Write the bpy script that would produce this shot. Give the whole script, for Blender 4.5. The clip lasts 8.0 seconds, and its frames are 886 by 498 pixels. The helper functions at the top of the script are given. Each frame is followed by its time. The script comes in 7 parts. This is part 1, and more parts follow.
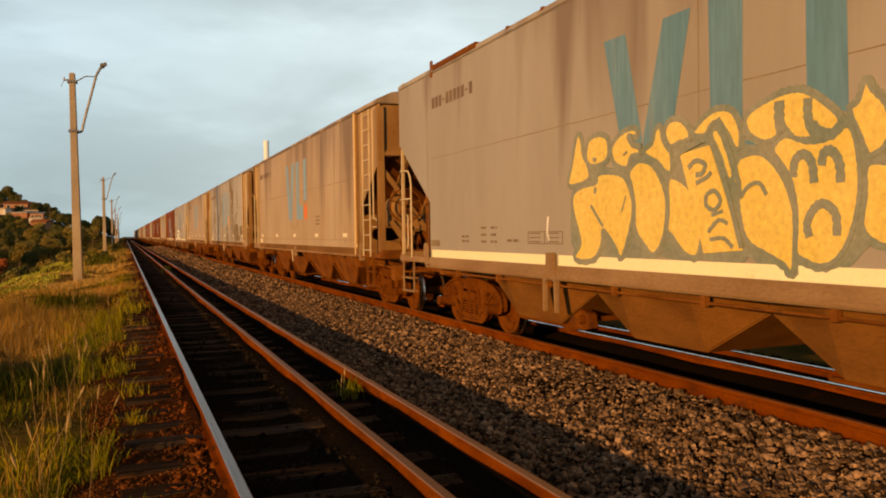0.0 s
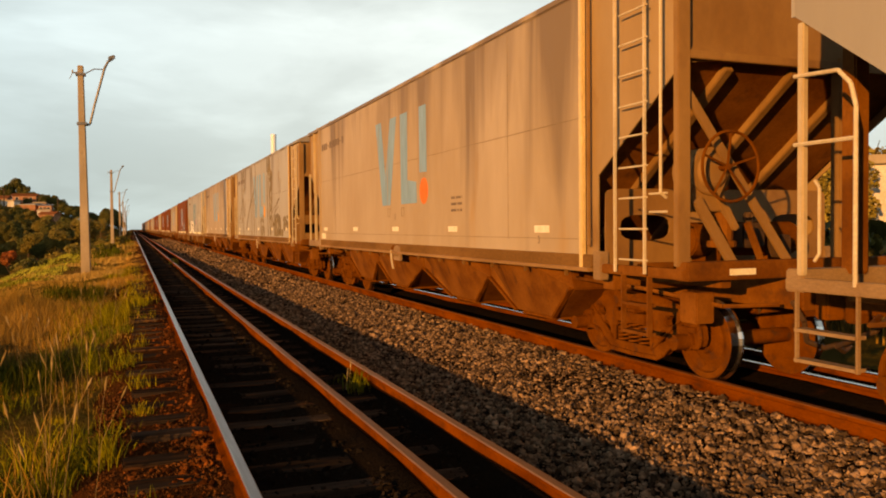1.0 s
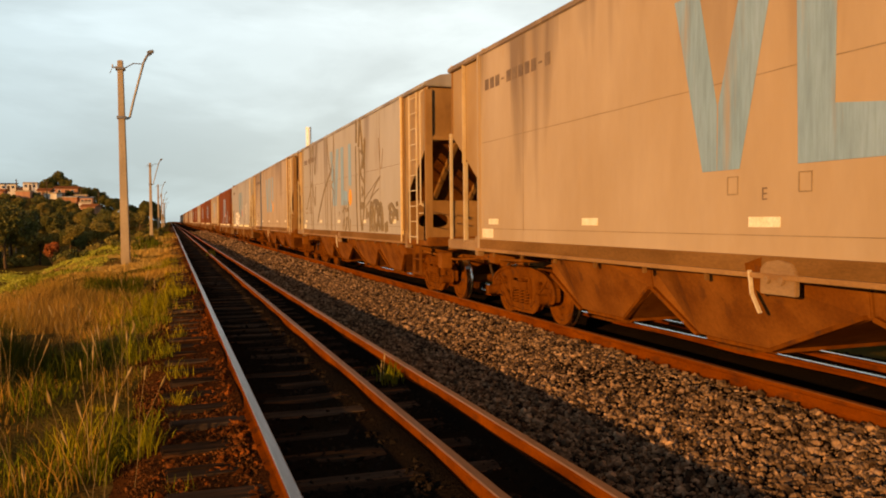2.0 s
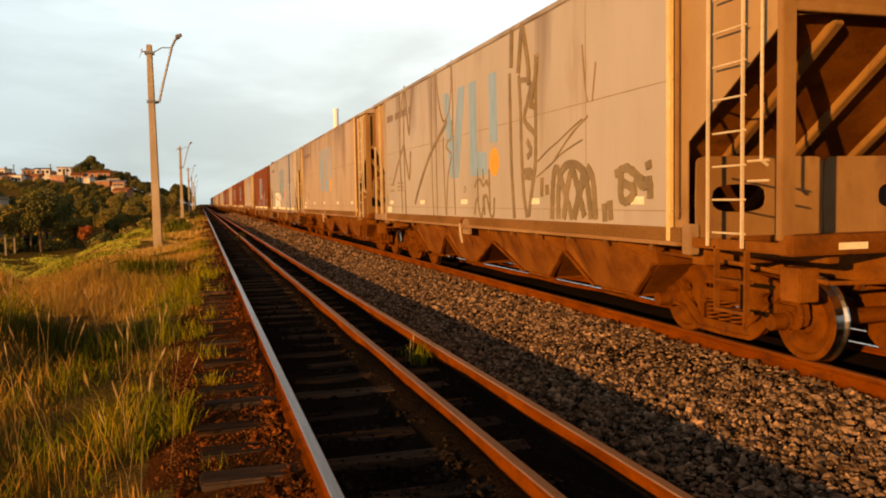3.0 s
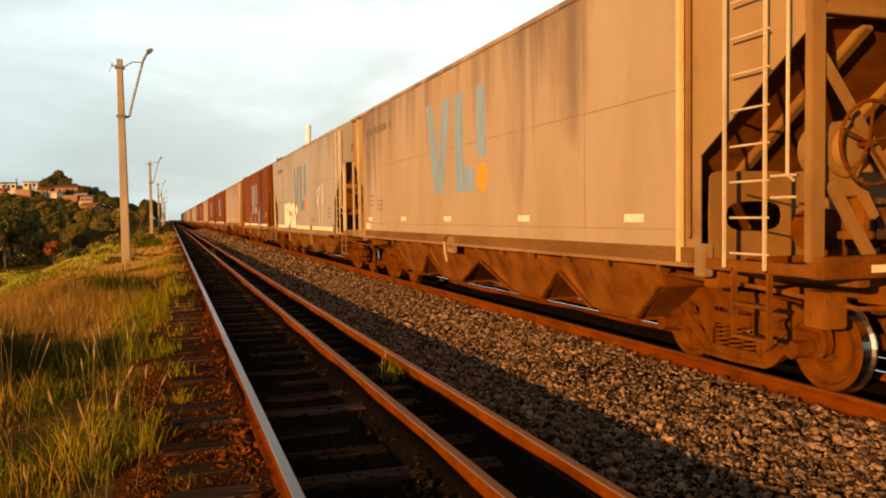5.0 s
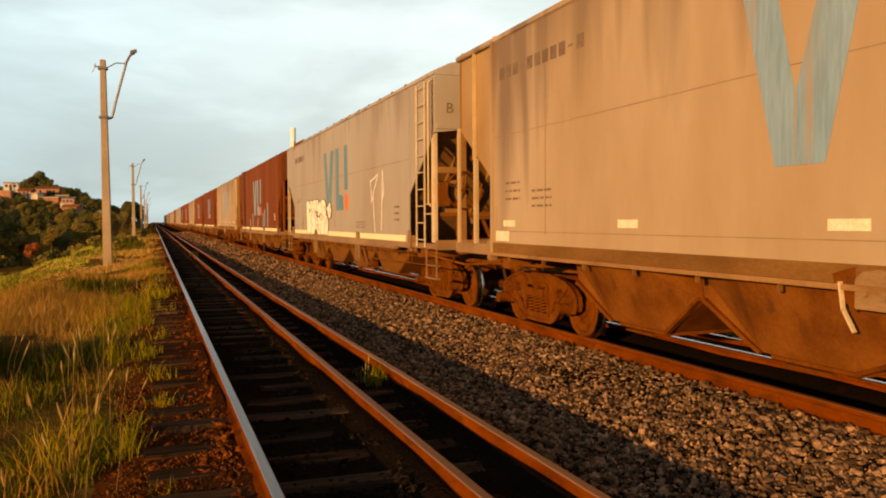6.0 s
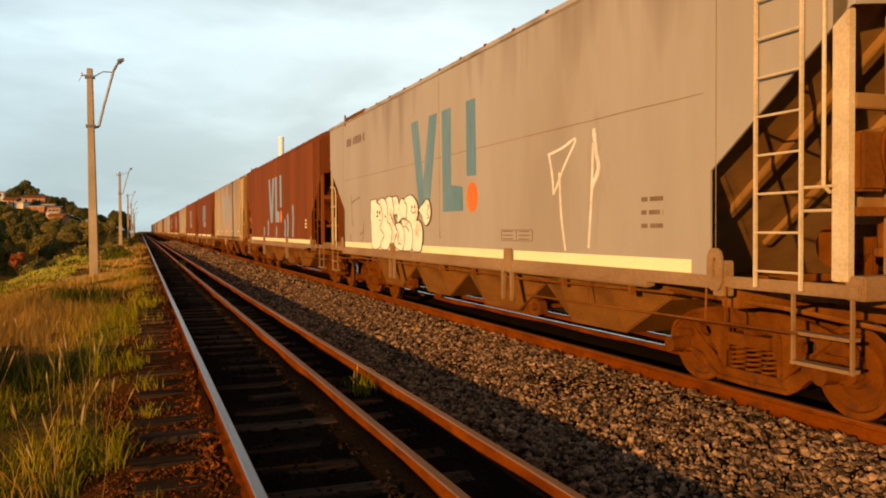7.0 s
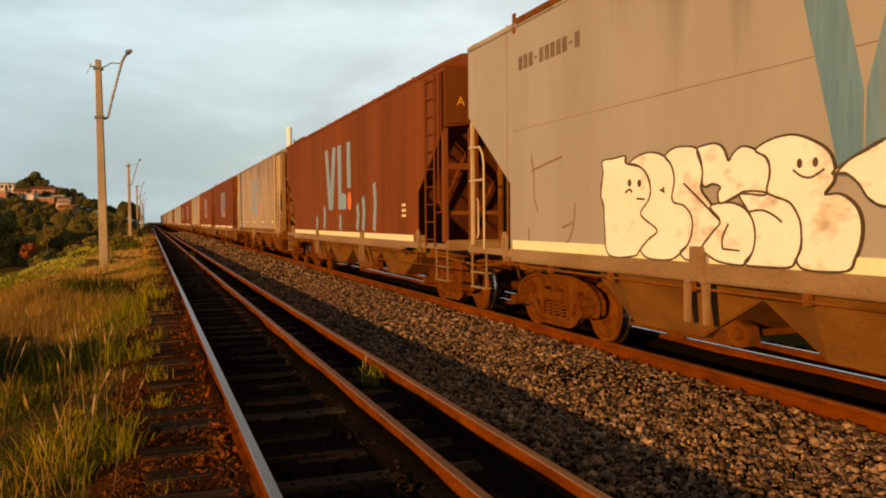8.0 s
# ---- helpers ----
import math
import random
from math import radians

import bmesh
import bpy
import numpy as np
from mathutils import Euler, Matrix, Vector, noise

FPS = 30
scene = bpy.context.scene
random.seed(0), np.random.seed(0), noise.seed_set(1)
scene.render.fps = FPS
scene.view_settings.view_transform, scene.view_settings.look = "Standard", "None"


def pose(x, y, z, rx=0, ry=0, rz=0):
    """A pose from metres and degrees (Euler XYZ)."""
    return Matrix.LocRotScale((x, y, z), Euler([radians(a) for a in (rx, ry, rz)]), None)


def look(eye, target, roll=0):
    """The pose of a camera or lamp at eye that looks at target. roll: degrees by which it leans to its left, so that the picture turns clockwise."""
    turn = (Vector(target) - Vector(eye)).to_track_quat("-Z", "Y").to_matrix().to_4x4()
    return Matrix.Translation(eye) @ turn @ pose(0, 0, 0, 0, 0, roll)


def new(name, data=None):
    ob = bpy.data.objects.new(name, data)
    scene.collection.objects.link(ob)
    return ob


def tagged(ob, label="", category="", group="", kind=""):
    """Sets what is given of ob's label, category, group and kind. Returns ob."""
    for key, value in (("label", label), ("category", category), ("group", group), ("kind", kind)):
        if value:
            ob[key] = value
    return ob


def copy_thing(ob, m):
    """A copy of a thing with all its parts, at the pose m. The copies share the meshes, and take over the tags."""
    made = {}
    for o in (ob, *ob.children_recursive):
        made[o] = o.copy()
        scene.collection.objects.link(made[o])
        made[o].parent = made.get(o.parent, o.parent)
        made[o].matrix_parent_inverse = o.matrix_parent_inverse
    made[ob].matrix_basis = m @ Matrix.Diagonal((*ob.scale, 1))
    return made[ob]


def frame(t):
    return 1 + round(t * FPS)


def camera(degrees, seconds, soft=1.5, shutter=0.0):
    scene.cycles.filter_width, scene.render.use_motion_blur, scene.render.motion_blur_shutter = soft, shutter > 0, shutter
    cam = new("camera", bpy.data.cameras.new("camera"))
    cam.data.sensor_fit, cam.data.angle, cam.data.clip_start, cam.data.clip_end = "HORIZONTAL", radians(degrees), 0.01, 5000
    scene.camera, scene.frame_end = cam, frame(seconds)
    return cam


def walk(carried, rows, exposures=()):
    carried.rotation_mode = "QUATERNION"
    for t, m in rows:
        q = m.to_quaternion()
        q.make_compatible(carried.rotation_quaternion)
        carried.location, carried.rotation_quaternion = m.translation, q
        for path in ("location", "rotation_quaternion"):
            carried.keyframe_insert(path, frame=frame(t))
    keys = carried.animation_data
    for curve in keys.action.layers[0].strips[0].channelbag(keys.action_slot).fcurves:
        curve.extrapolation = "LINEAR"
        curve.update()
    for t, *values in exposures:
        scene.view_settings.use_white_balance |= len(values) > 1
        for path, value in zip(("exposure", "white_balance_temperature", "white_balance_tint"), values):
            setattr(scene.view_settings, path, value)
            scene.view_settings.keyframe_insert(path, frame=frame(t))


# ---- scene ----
cam = camera(58.5, 8.0, soft=1.9)
EYE = (0, 0, 1.515)
walk(cam, [
    (0, pose(*EYE, 88.73, 0.87, -21.91)),
    (0.25, pose(*EYE, 88.72, 0.67, -21.65)),
    (0.5, pose(*EYE, 88.50, 0.47, -22.29)),
    (0.6, pose(*EYE, 88.25, 0.49, -22.49)),
    (0.7, pose(*EYE, 88.23, 0.50, -22.17)),
    (1, pose(*EYE, 88.33, 0.55, -21.43)),
    (1.5, pose(*EYE, 88.28, 0.45, -20.02)),
    (3, pose(*EYE, 86.42, 1.02, -16.98)),
    (3.4, pose(*EYE, 86.17, 1.20, -15.95)),
    (3.5, pose(*EYE, 86.52, 1.24, -15.94)),
    (3.7, pose(*EYE, 86.80, 1.15, -16.39)),
    (4, pose(*EYE, 86.19, 1.01, -16.65)),
    (4.25, pose(*EYE, 86.01, 0.92, -17.32)),
    (4.5, pose(*EYE, 86.41, 0.84, -17.99)),
    (4.8, pose(*EYE, 86.80, 0.78, -18.48)),
    (5, pose(*EYE, 87.61, 0.74, -18.97)),
    (6.5, pose(*EYE, 87.92, 0.33, -20.37)),
    (6.75, pose(*EYE, 87.99, 0.36, -20.64)),
    (7, pose(*EYE, 88.54, 0.40, -20.92)),
    (7.35, pose(*EYE, 88.20, 0.60, -20.59)),
    (7.5, pose(*EYE, 88.05, 0.69, -20.09)),
    (7.6, pose(*EYE, 87.82, 0.66, -20.09)),
    (8, pose(*EYE, 87.84, 0.53, -20.33)),
], exposures=[(0, -0.14, 8650, 10), (0.5, -0.13, 9000, 14), (1, 0.1, 9900, 13), (1.5, 0.05, 9150, 13), (3, 0.25, 9700, 16), (3.5, 0.27, 9500, 16), (4, 0.13, 9600, 16), (4.5, 0.23, 9900, 16), (5, 0.28, 9800, 15), (6.5, 0.1, 9000, 10), (7, 0.13, 8700, 10), (7.5, -0.06, 8850, 10), (8, -0.1, 9000, 11)])

# ---- world and sun: late afternoon, the sun low behind the left shoulder ----
SUN_EL, SUN_AZ = 8.5, 232.0   # degrees; azimuth clockwise from +y, the side the light comes from
SKY, CLOUD = 0.028, (25.4, 34.6, 44.5, 1)
world = bpy.data.worlds.new("evening_sky")
scene.world = world
world.use_nodes = True


def build_sky():
    nt = world.node_tree
    n, l = nt.nodes, nt.links
    n.clear()
    sky = n.new("ShaderNodeTexSky")
    sky.sky_type, sky.sun_disc = "NISHITA", False
    sky.sun_elevation, sky.sun_rotation = radians(SUN_EL), radians(SUN_AZ)
    sky.air_density, sky.dust_density, sky.ozone_density = 1.0, 1.5, 1.0
    co = n.new("ShaderNodeTexCoord")
    mp = n.new("ShaderNodeMapping")
    mp.inputs["Scale"].default_value = (1.5, 1.5, 4.5)
    cl = n.new("ShaderNodeTexNoise")
    cl.inputs["Scale"].default_value, cl.inputs["Detail"].default_value, cl.inputs["Roughness"].default_value = 1.7, 7, 0.55
    cl.inputs["Distortion"].default_value = 0.25
    rp = n.new("ShaderNodeValToRGB")
    rp.color_ramp.elements[0].position, rp.color_ramp.elements[1].position = 0.42, 0.72
    rp.color_ramp.elements[0].color, rp.color_ramp.elements[1].color = (0, 0, 0, 1), (1, 1, 1, 1)
    # thin high cloud: a pale veil low down that thins out overhead, with brighter streaks in it
    sep = n.new("ShaderNodeSeparateXYZ")
    veil = n.new("ShaderNodeMapRange")
    veil.interpolation_type = "SMOOTHSTEP"
    for key, val in (("From Min", 0.2), ("From Max", 0.48), ("To Min", 0.86), ("To Max", 0.0)):
        veil.inputs[key].default_value = val
    st = n.new("ShaderNodeMath")
    st.operation, st.inputs[1].default_value = "MULTIPLY", 0.3
    mod = n.new("ShaderNodeMath")
    mod.operation, mod.use_clamp = "MULTIPLY_ADD", True
    mx = n.new("ShaderNodeMix")
    mx.data_type = "RGBA"
    # thicker, duller haze close to the horizon
    low = n.new("ShaderNodeMapRange")
    low.inputs["From Max"].default_value = 0.24
    veiled = n.new("ShaderNodeMix")
    veiled.data_type = "RGBA"
    veiled.inputs["A"].default_value, veiled.inputs["B"].default_value = (17.2, 23.6, 29.0, 1), CLOUD
    l.new(sep.outputs["Z"], low.inputs["Value"])
    l.new(low.outputs["Result"], veiled.inputs["Factor"])
    # soft bright and dull banks in the veil
    bank = n.new("ShaderNodeTexNoise")
    bank.inputs["Scale"].default_value, bank.inputs["Detail"].default_value, bank.inputs["Roughness"].default_value = 2.0, 6, 0.55
    banked = n.new("ShaderNodeMapRange")
    for key, val in (("From Min", 0.34), ("From Max", 0.66), ("To Min", 0.98), ("To Max", 1.06)):
        banked.inputs[key].default_value = val
    lit = n.new("ShaderNodeMix")
    lit.data_type, lit.blend_type = "RGBA", "MULTIPLY"
    lit.inputs["Factor"].default_value = 1.0
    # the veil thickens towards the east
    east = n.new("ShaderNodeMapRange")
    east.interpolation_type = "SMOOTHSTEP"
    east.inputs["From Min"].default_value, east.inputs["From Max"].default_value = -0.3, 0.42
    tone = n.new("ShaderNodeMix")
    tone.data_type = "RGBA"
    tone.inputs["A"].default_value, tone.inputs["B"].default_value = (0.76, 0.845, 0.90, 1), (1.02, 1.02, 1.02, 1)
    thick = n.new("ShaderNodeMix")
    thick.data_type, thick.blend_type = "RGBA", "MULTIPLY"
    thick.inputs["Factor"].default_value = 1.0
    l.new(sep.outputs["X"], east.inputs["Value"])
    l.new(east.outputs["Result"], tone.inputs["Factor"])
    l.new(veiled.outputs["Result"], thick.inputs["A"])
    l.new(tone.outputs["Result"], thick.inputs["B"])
    l.new(mp.outputs["Vector"], bank.inputs["Vector"])
    l.new(bank.outputs["Fac"], banked.inputs["Value"])
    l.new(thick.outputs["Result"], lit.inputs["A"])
    wisp = n.new("ShaderNodeTexNoise")
    wisp.inputs["Scale"].default_value, wisp.inputs["Detail"].default_value, wisp.inputs["Distortion"].default_value = 4.2, 5, 0.4
    wisped = n.new("ShaderNodeMapRange")
    for key, val in (("From Min", 0.52), ("From Max", 0.72), ("To Min", 1.0), ("To Max", 1.1)):
        wisped.inputs[key].default_value = val
    both = n.new("ShaderNodeMath")
    both.operation = "MULTIPLY"
    l.new(mp.outputs["Vector"], wisp.inputs["Vector"])
    l.new(wisp.outputs["Fac"], wisped.inputs["Value"])
    l.new(banked.outputs["Result"], both.inputs[0])
    l.new(wisped.outputs["Result"], both.inputs[1])
    l.new(both.outputs[0], lit.inputs["B"])
    l.new(lit.outputs["Result"], mx.inputs["B"])
    bg, out = n.new("ShaderNodeBackground"), n.new("ShaderNodeOutputWorld")
    bg.inputs["Strength"].default_value = SKY
    l.new(co.outputs["Generated"], mp.inputs["Vector"])
    l.new(co.outputs["Generated"], sep.inputs[0])
    l.new(sep.outputs["Z"], veil.inputs["Value"])
    l.new(mp.outputs["Vector"], cl.inputs["Vector"])
    l.new(cl.outputs["Fac"], rp.inputs["Fac"])
    l.new(rp.outputs["Color"], st.inputs[0])
    l.new(st.outputs[0], mod.inputs[0])
    mod.inputs[1].default_value = 1.0
    l.new(veil.outputs["Result"], mod.inputs[2])
    l.new(mod.outputs[0], mx.inputs["Factor"])
    l.new(sky.outputs["Color"], mx.inputs["A"])
    l.new(mx.outputs["Result"], bg.inputs["Color"])
    l.new(bg.outputs["Background"], out.inputs["Surface"])


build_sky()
sun = new("sun", bpy.data.lights.new("sun", "SUN"))
sun.data.energy, sun.data.angle, sun.data.color = 5.0, radians(0.6), (1.0, 0.54, 0.20)
_az, _el = radians(SUN_AZ), radians(SUN_EL)
sun.matrix_basis = look((math.sin(_az) * math.cos(_el), math.cos(_az) * math.cos(_el), math.sin(_el)), (0, 0, 0))


# ---- materials ----
def surface(name, c1, c2, rough=0.8, metal=0.0, big=1.0, fine=30.0, bump=0.3, stretch=(1, 1, 1), c3=None, spots=0.0, vary=0.0, island=0.0, dist=0.01, lo=0.35, hi=0.65, gen=False, grain=0.25, spec=None, drip=None, dent=0.0):
    """Two base colours mixed by a broad noise, broken by fine grain; c3 comes in as spots of rust or dust."""
    m = bpy.data.materials.new(name)
    m.use_nodes = True
    n, l = m.node_tree.nodes, m.node_tree.links
    b = n["Principled BSDF"]
    b.inputs["Metallic"].default_value = metal
    # dry, porous or dusty surfaces have hardly any gloss
    b.inputs["Specular IOR Level"].default_value = (0.0 if rough > 0.88 else 0.06 if rough > 0.78 else 0.3) if spec is None else spec
    if gen:
        src = n.new("ShaderNodeNewGeometry").outputs["Position"]
    else:
        src = n.new("ShaderNodeTexCoord").outputs["Object"]
    mp = n.new("ShaderNodeMapping")
    mp.inputs["Scale"].default_value = stretch
    l.new(src, mp.inputs["Vector"])
    if vary:
        oi = n.new("ShaderNodeObjectInfo")
        ofs = n.new("ShaderNodeMath")
        ofs.operation, ofs.inputs[1].default_value = "MULTIPLY", 37.0
        l.new(oi.outputs["Random"], ofs.inputs[0])
        l.new(ofs.outputs[0], mp.inputs["Location"])

    def nz(scale, detail, rough_=0.55):
        x = n.new("ShaderNodeTexNoise")
        x.inputs["Scale"].default_value, x.inputs["Detail"].default_value, x.inputs["Roughness"].default_value = scale, detail, rough_
        l.new(mp.outputs["Vector"], x.inputs["Vector"])
        return x.outputs["Fac"]

    def ramp(sock, a, z):
        r = n.new("ShaderNodeMapRange")
        r.inputs["From Min"].default_value, r.inputs["From Max"].default_value = a, z
        l.new(sock, r.inputs["Value"])
        return r.outputs["Result"]

    def mix(f, a, z, mode="MIX"):
        x = n.new("ShaderNodeMix")
        x.data_type, x.blend_type = "RGBA", mode
        for key, val in (("Factor", f), ("A", a), ("B", z)):
            if isinstance(val, (tuple, float, int)):
                x.inputs[key].default_value = (*val, 1) if isinstance(val, tuple) else val
            else:
                l.new(val, x.inputs[key])
        return x.outputs["Result"]

    n1, n2 = nz(big, 5), nz(fine, 4, 0.7)
    col = mix(ramp(n1, lo, hi), c1, c2)
    gr = ramp(n2, 0.2, 0.8)
    g2 = n.new("ShaderNodeMapRange")
    g2.inputs["To Min"].default_value, g2.inputs["To Max"].default_value = 1 - grain, 1 + grain
    l.new(gr, g2.inputs["Value"])
    hsv = n.new("ShaderNodeHueSaturation")
    l.new(g2.outputs["Result"], hsv.inputs["Value"])
    l.new(col, hsv.inputs["Color"])
    col = hsv.outputs["Color"]
    if c3:
        col = mix(ramp(nz(big * 1.9, 6, 0.6), 0.60 - spots, 0.78 - spots * 0.6), col, c3)
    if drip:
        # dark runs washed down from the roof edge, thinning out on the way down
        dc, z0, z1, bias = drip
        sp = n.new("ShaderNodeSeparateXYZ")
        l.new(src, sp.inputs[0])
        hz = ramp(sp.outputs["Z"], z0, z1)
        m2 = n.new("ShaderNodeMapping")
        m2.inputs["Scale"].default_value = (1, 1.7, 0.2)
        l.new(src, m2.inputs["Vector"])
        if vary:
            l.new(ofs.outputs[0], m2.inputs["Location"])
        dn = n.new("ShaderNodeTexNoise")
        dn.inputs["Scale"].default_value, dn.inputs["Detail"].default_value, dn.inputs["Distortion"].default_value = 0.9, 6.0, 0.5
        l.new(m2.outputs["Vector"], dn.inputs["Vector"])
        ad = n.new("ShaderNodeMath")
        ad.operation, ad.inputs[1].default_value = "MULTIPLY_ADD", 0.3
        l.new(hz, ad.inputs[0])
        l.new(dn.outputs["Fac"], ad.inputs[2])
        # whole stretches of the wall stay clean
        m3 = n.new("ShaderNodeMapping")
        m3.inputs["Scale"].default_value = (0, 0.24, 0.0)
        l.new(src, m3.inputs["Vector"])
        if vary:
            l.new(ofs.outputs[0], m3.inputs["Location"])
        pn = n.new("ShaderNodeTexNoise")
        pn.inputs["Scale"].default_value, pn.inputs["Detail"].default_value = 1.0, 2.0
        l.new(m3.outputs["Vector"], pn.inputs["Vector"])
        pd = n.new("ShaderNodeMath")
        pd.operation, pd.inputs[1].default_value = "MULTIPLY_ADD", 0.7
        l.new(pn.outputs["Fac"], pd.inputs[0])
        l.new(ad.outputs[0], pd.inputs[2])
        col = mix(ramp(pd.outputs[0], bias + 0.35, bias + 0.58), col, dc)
    if vary or island:
        v = n.new("ShaderNodeMapRange")
        amt = vary or island
        v.inputs["To Min"].default_value, v.inputs["To Max"].default_value = 1 - amt, 1 + amt
        if island:
            l.new(n.new("ShaderNodeNewGeometry").outputs["Random Per Island"], v.inputs["Value"])
        else:
            l.new(oi.outputs["Random"], v.inputs["Value"])
        h2 = n.new("ShaderNodeHueSaturation")
        l.new(v.outputs["Result"], h2.inputs["Value"])
        l.new(col, h2.inputs["Color"])
        col = h2.outputs["Color"]
    l.new(col, b.inputs["Base Color"])
    rr = n.new("ShaderNodeMapRange")
    rr.inputs["To Min"].default_value, rr.inputs["To Max"].default_value = max(rough - 0.12, 0.05), min(rough + 0.1, 1)
    l.new(n1, rr.inputs["Value"])
    l.new(rr.outputs["Result"], b.inputs["Roughness"])
    if bump:
        bp = n.new("ShaderNodeBump")
        bp.inputs["Strength"].default_value, bp.inputs["Distance"].default_value = bump, dist
        l.new(n2, bp.inputs["Height"])
        l.new(bp.outputs["Normal"], b.inputs["Normal"])
        if dent:
            # thin sheet that has buckled between its welds
            dm = n.new("ShaderNodeMapping")
            dm.inputs["Scale"].default_value = (1, 1.0, 0.6)
            l.new(src, dm.inputs["Vector"])
            if vary:
                l.new(ofs.outputs[0], dm.inputs["Location"])
            dz = n.new("ShaderNodeTexNoise")
            dz.inputs["Scale"].default_value, dz.inputs["Detail"].default_value = 1.3, 2.5
            l.new(dm.outputs["Vector"], dz.inputs["Vector"])
            db = n.new("ShaderNodeBump")
            db.inputs["Strength"].default_value, db.inputs["Distance"].default_value = 1.0, dent
            l.new(dz.outputs["Fac"], db.inputs["Height"])
            l.new(db.outputs["Normal"], bp.inputs["Normal"])
    return m


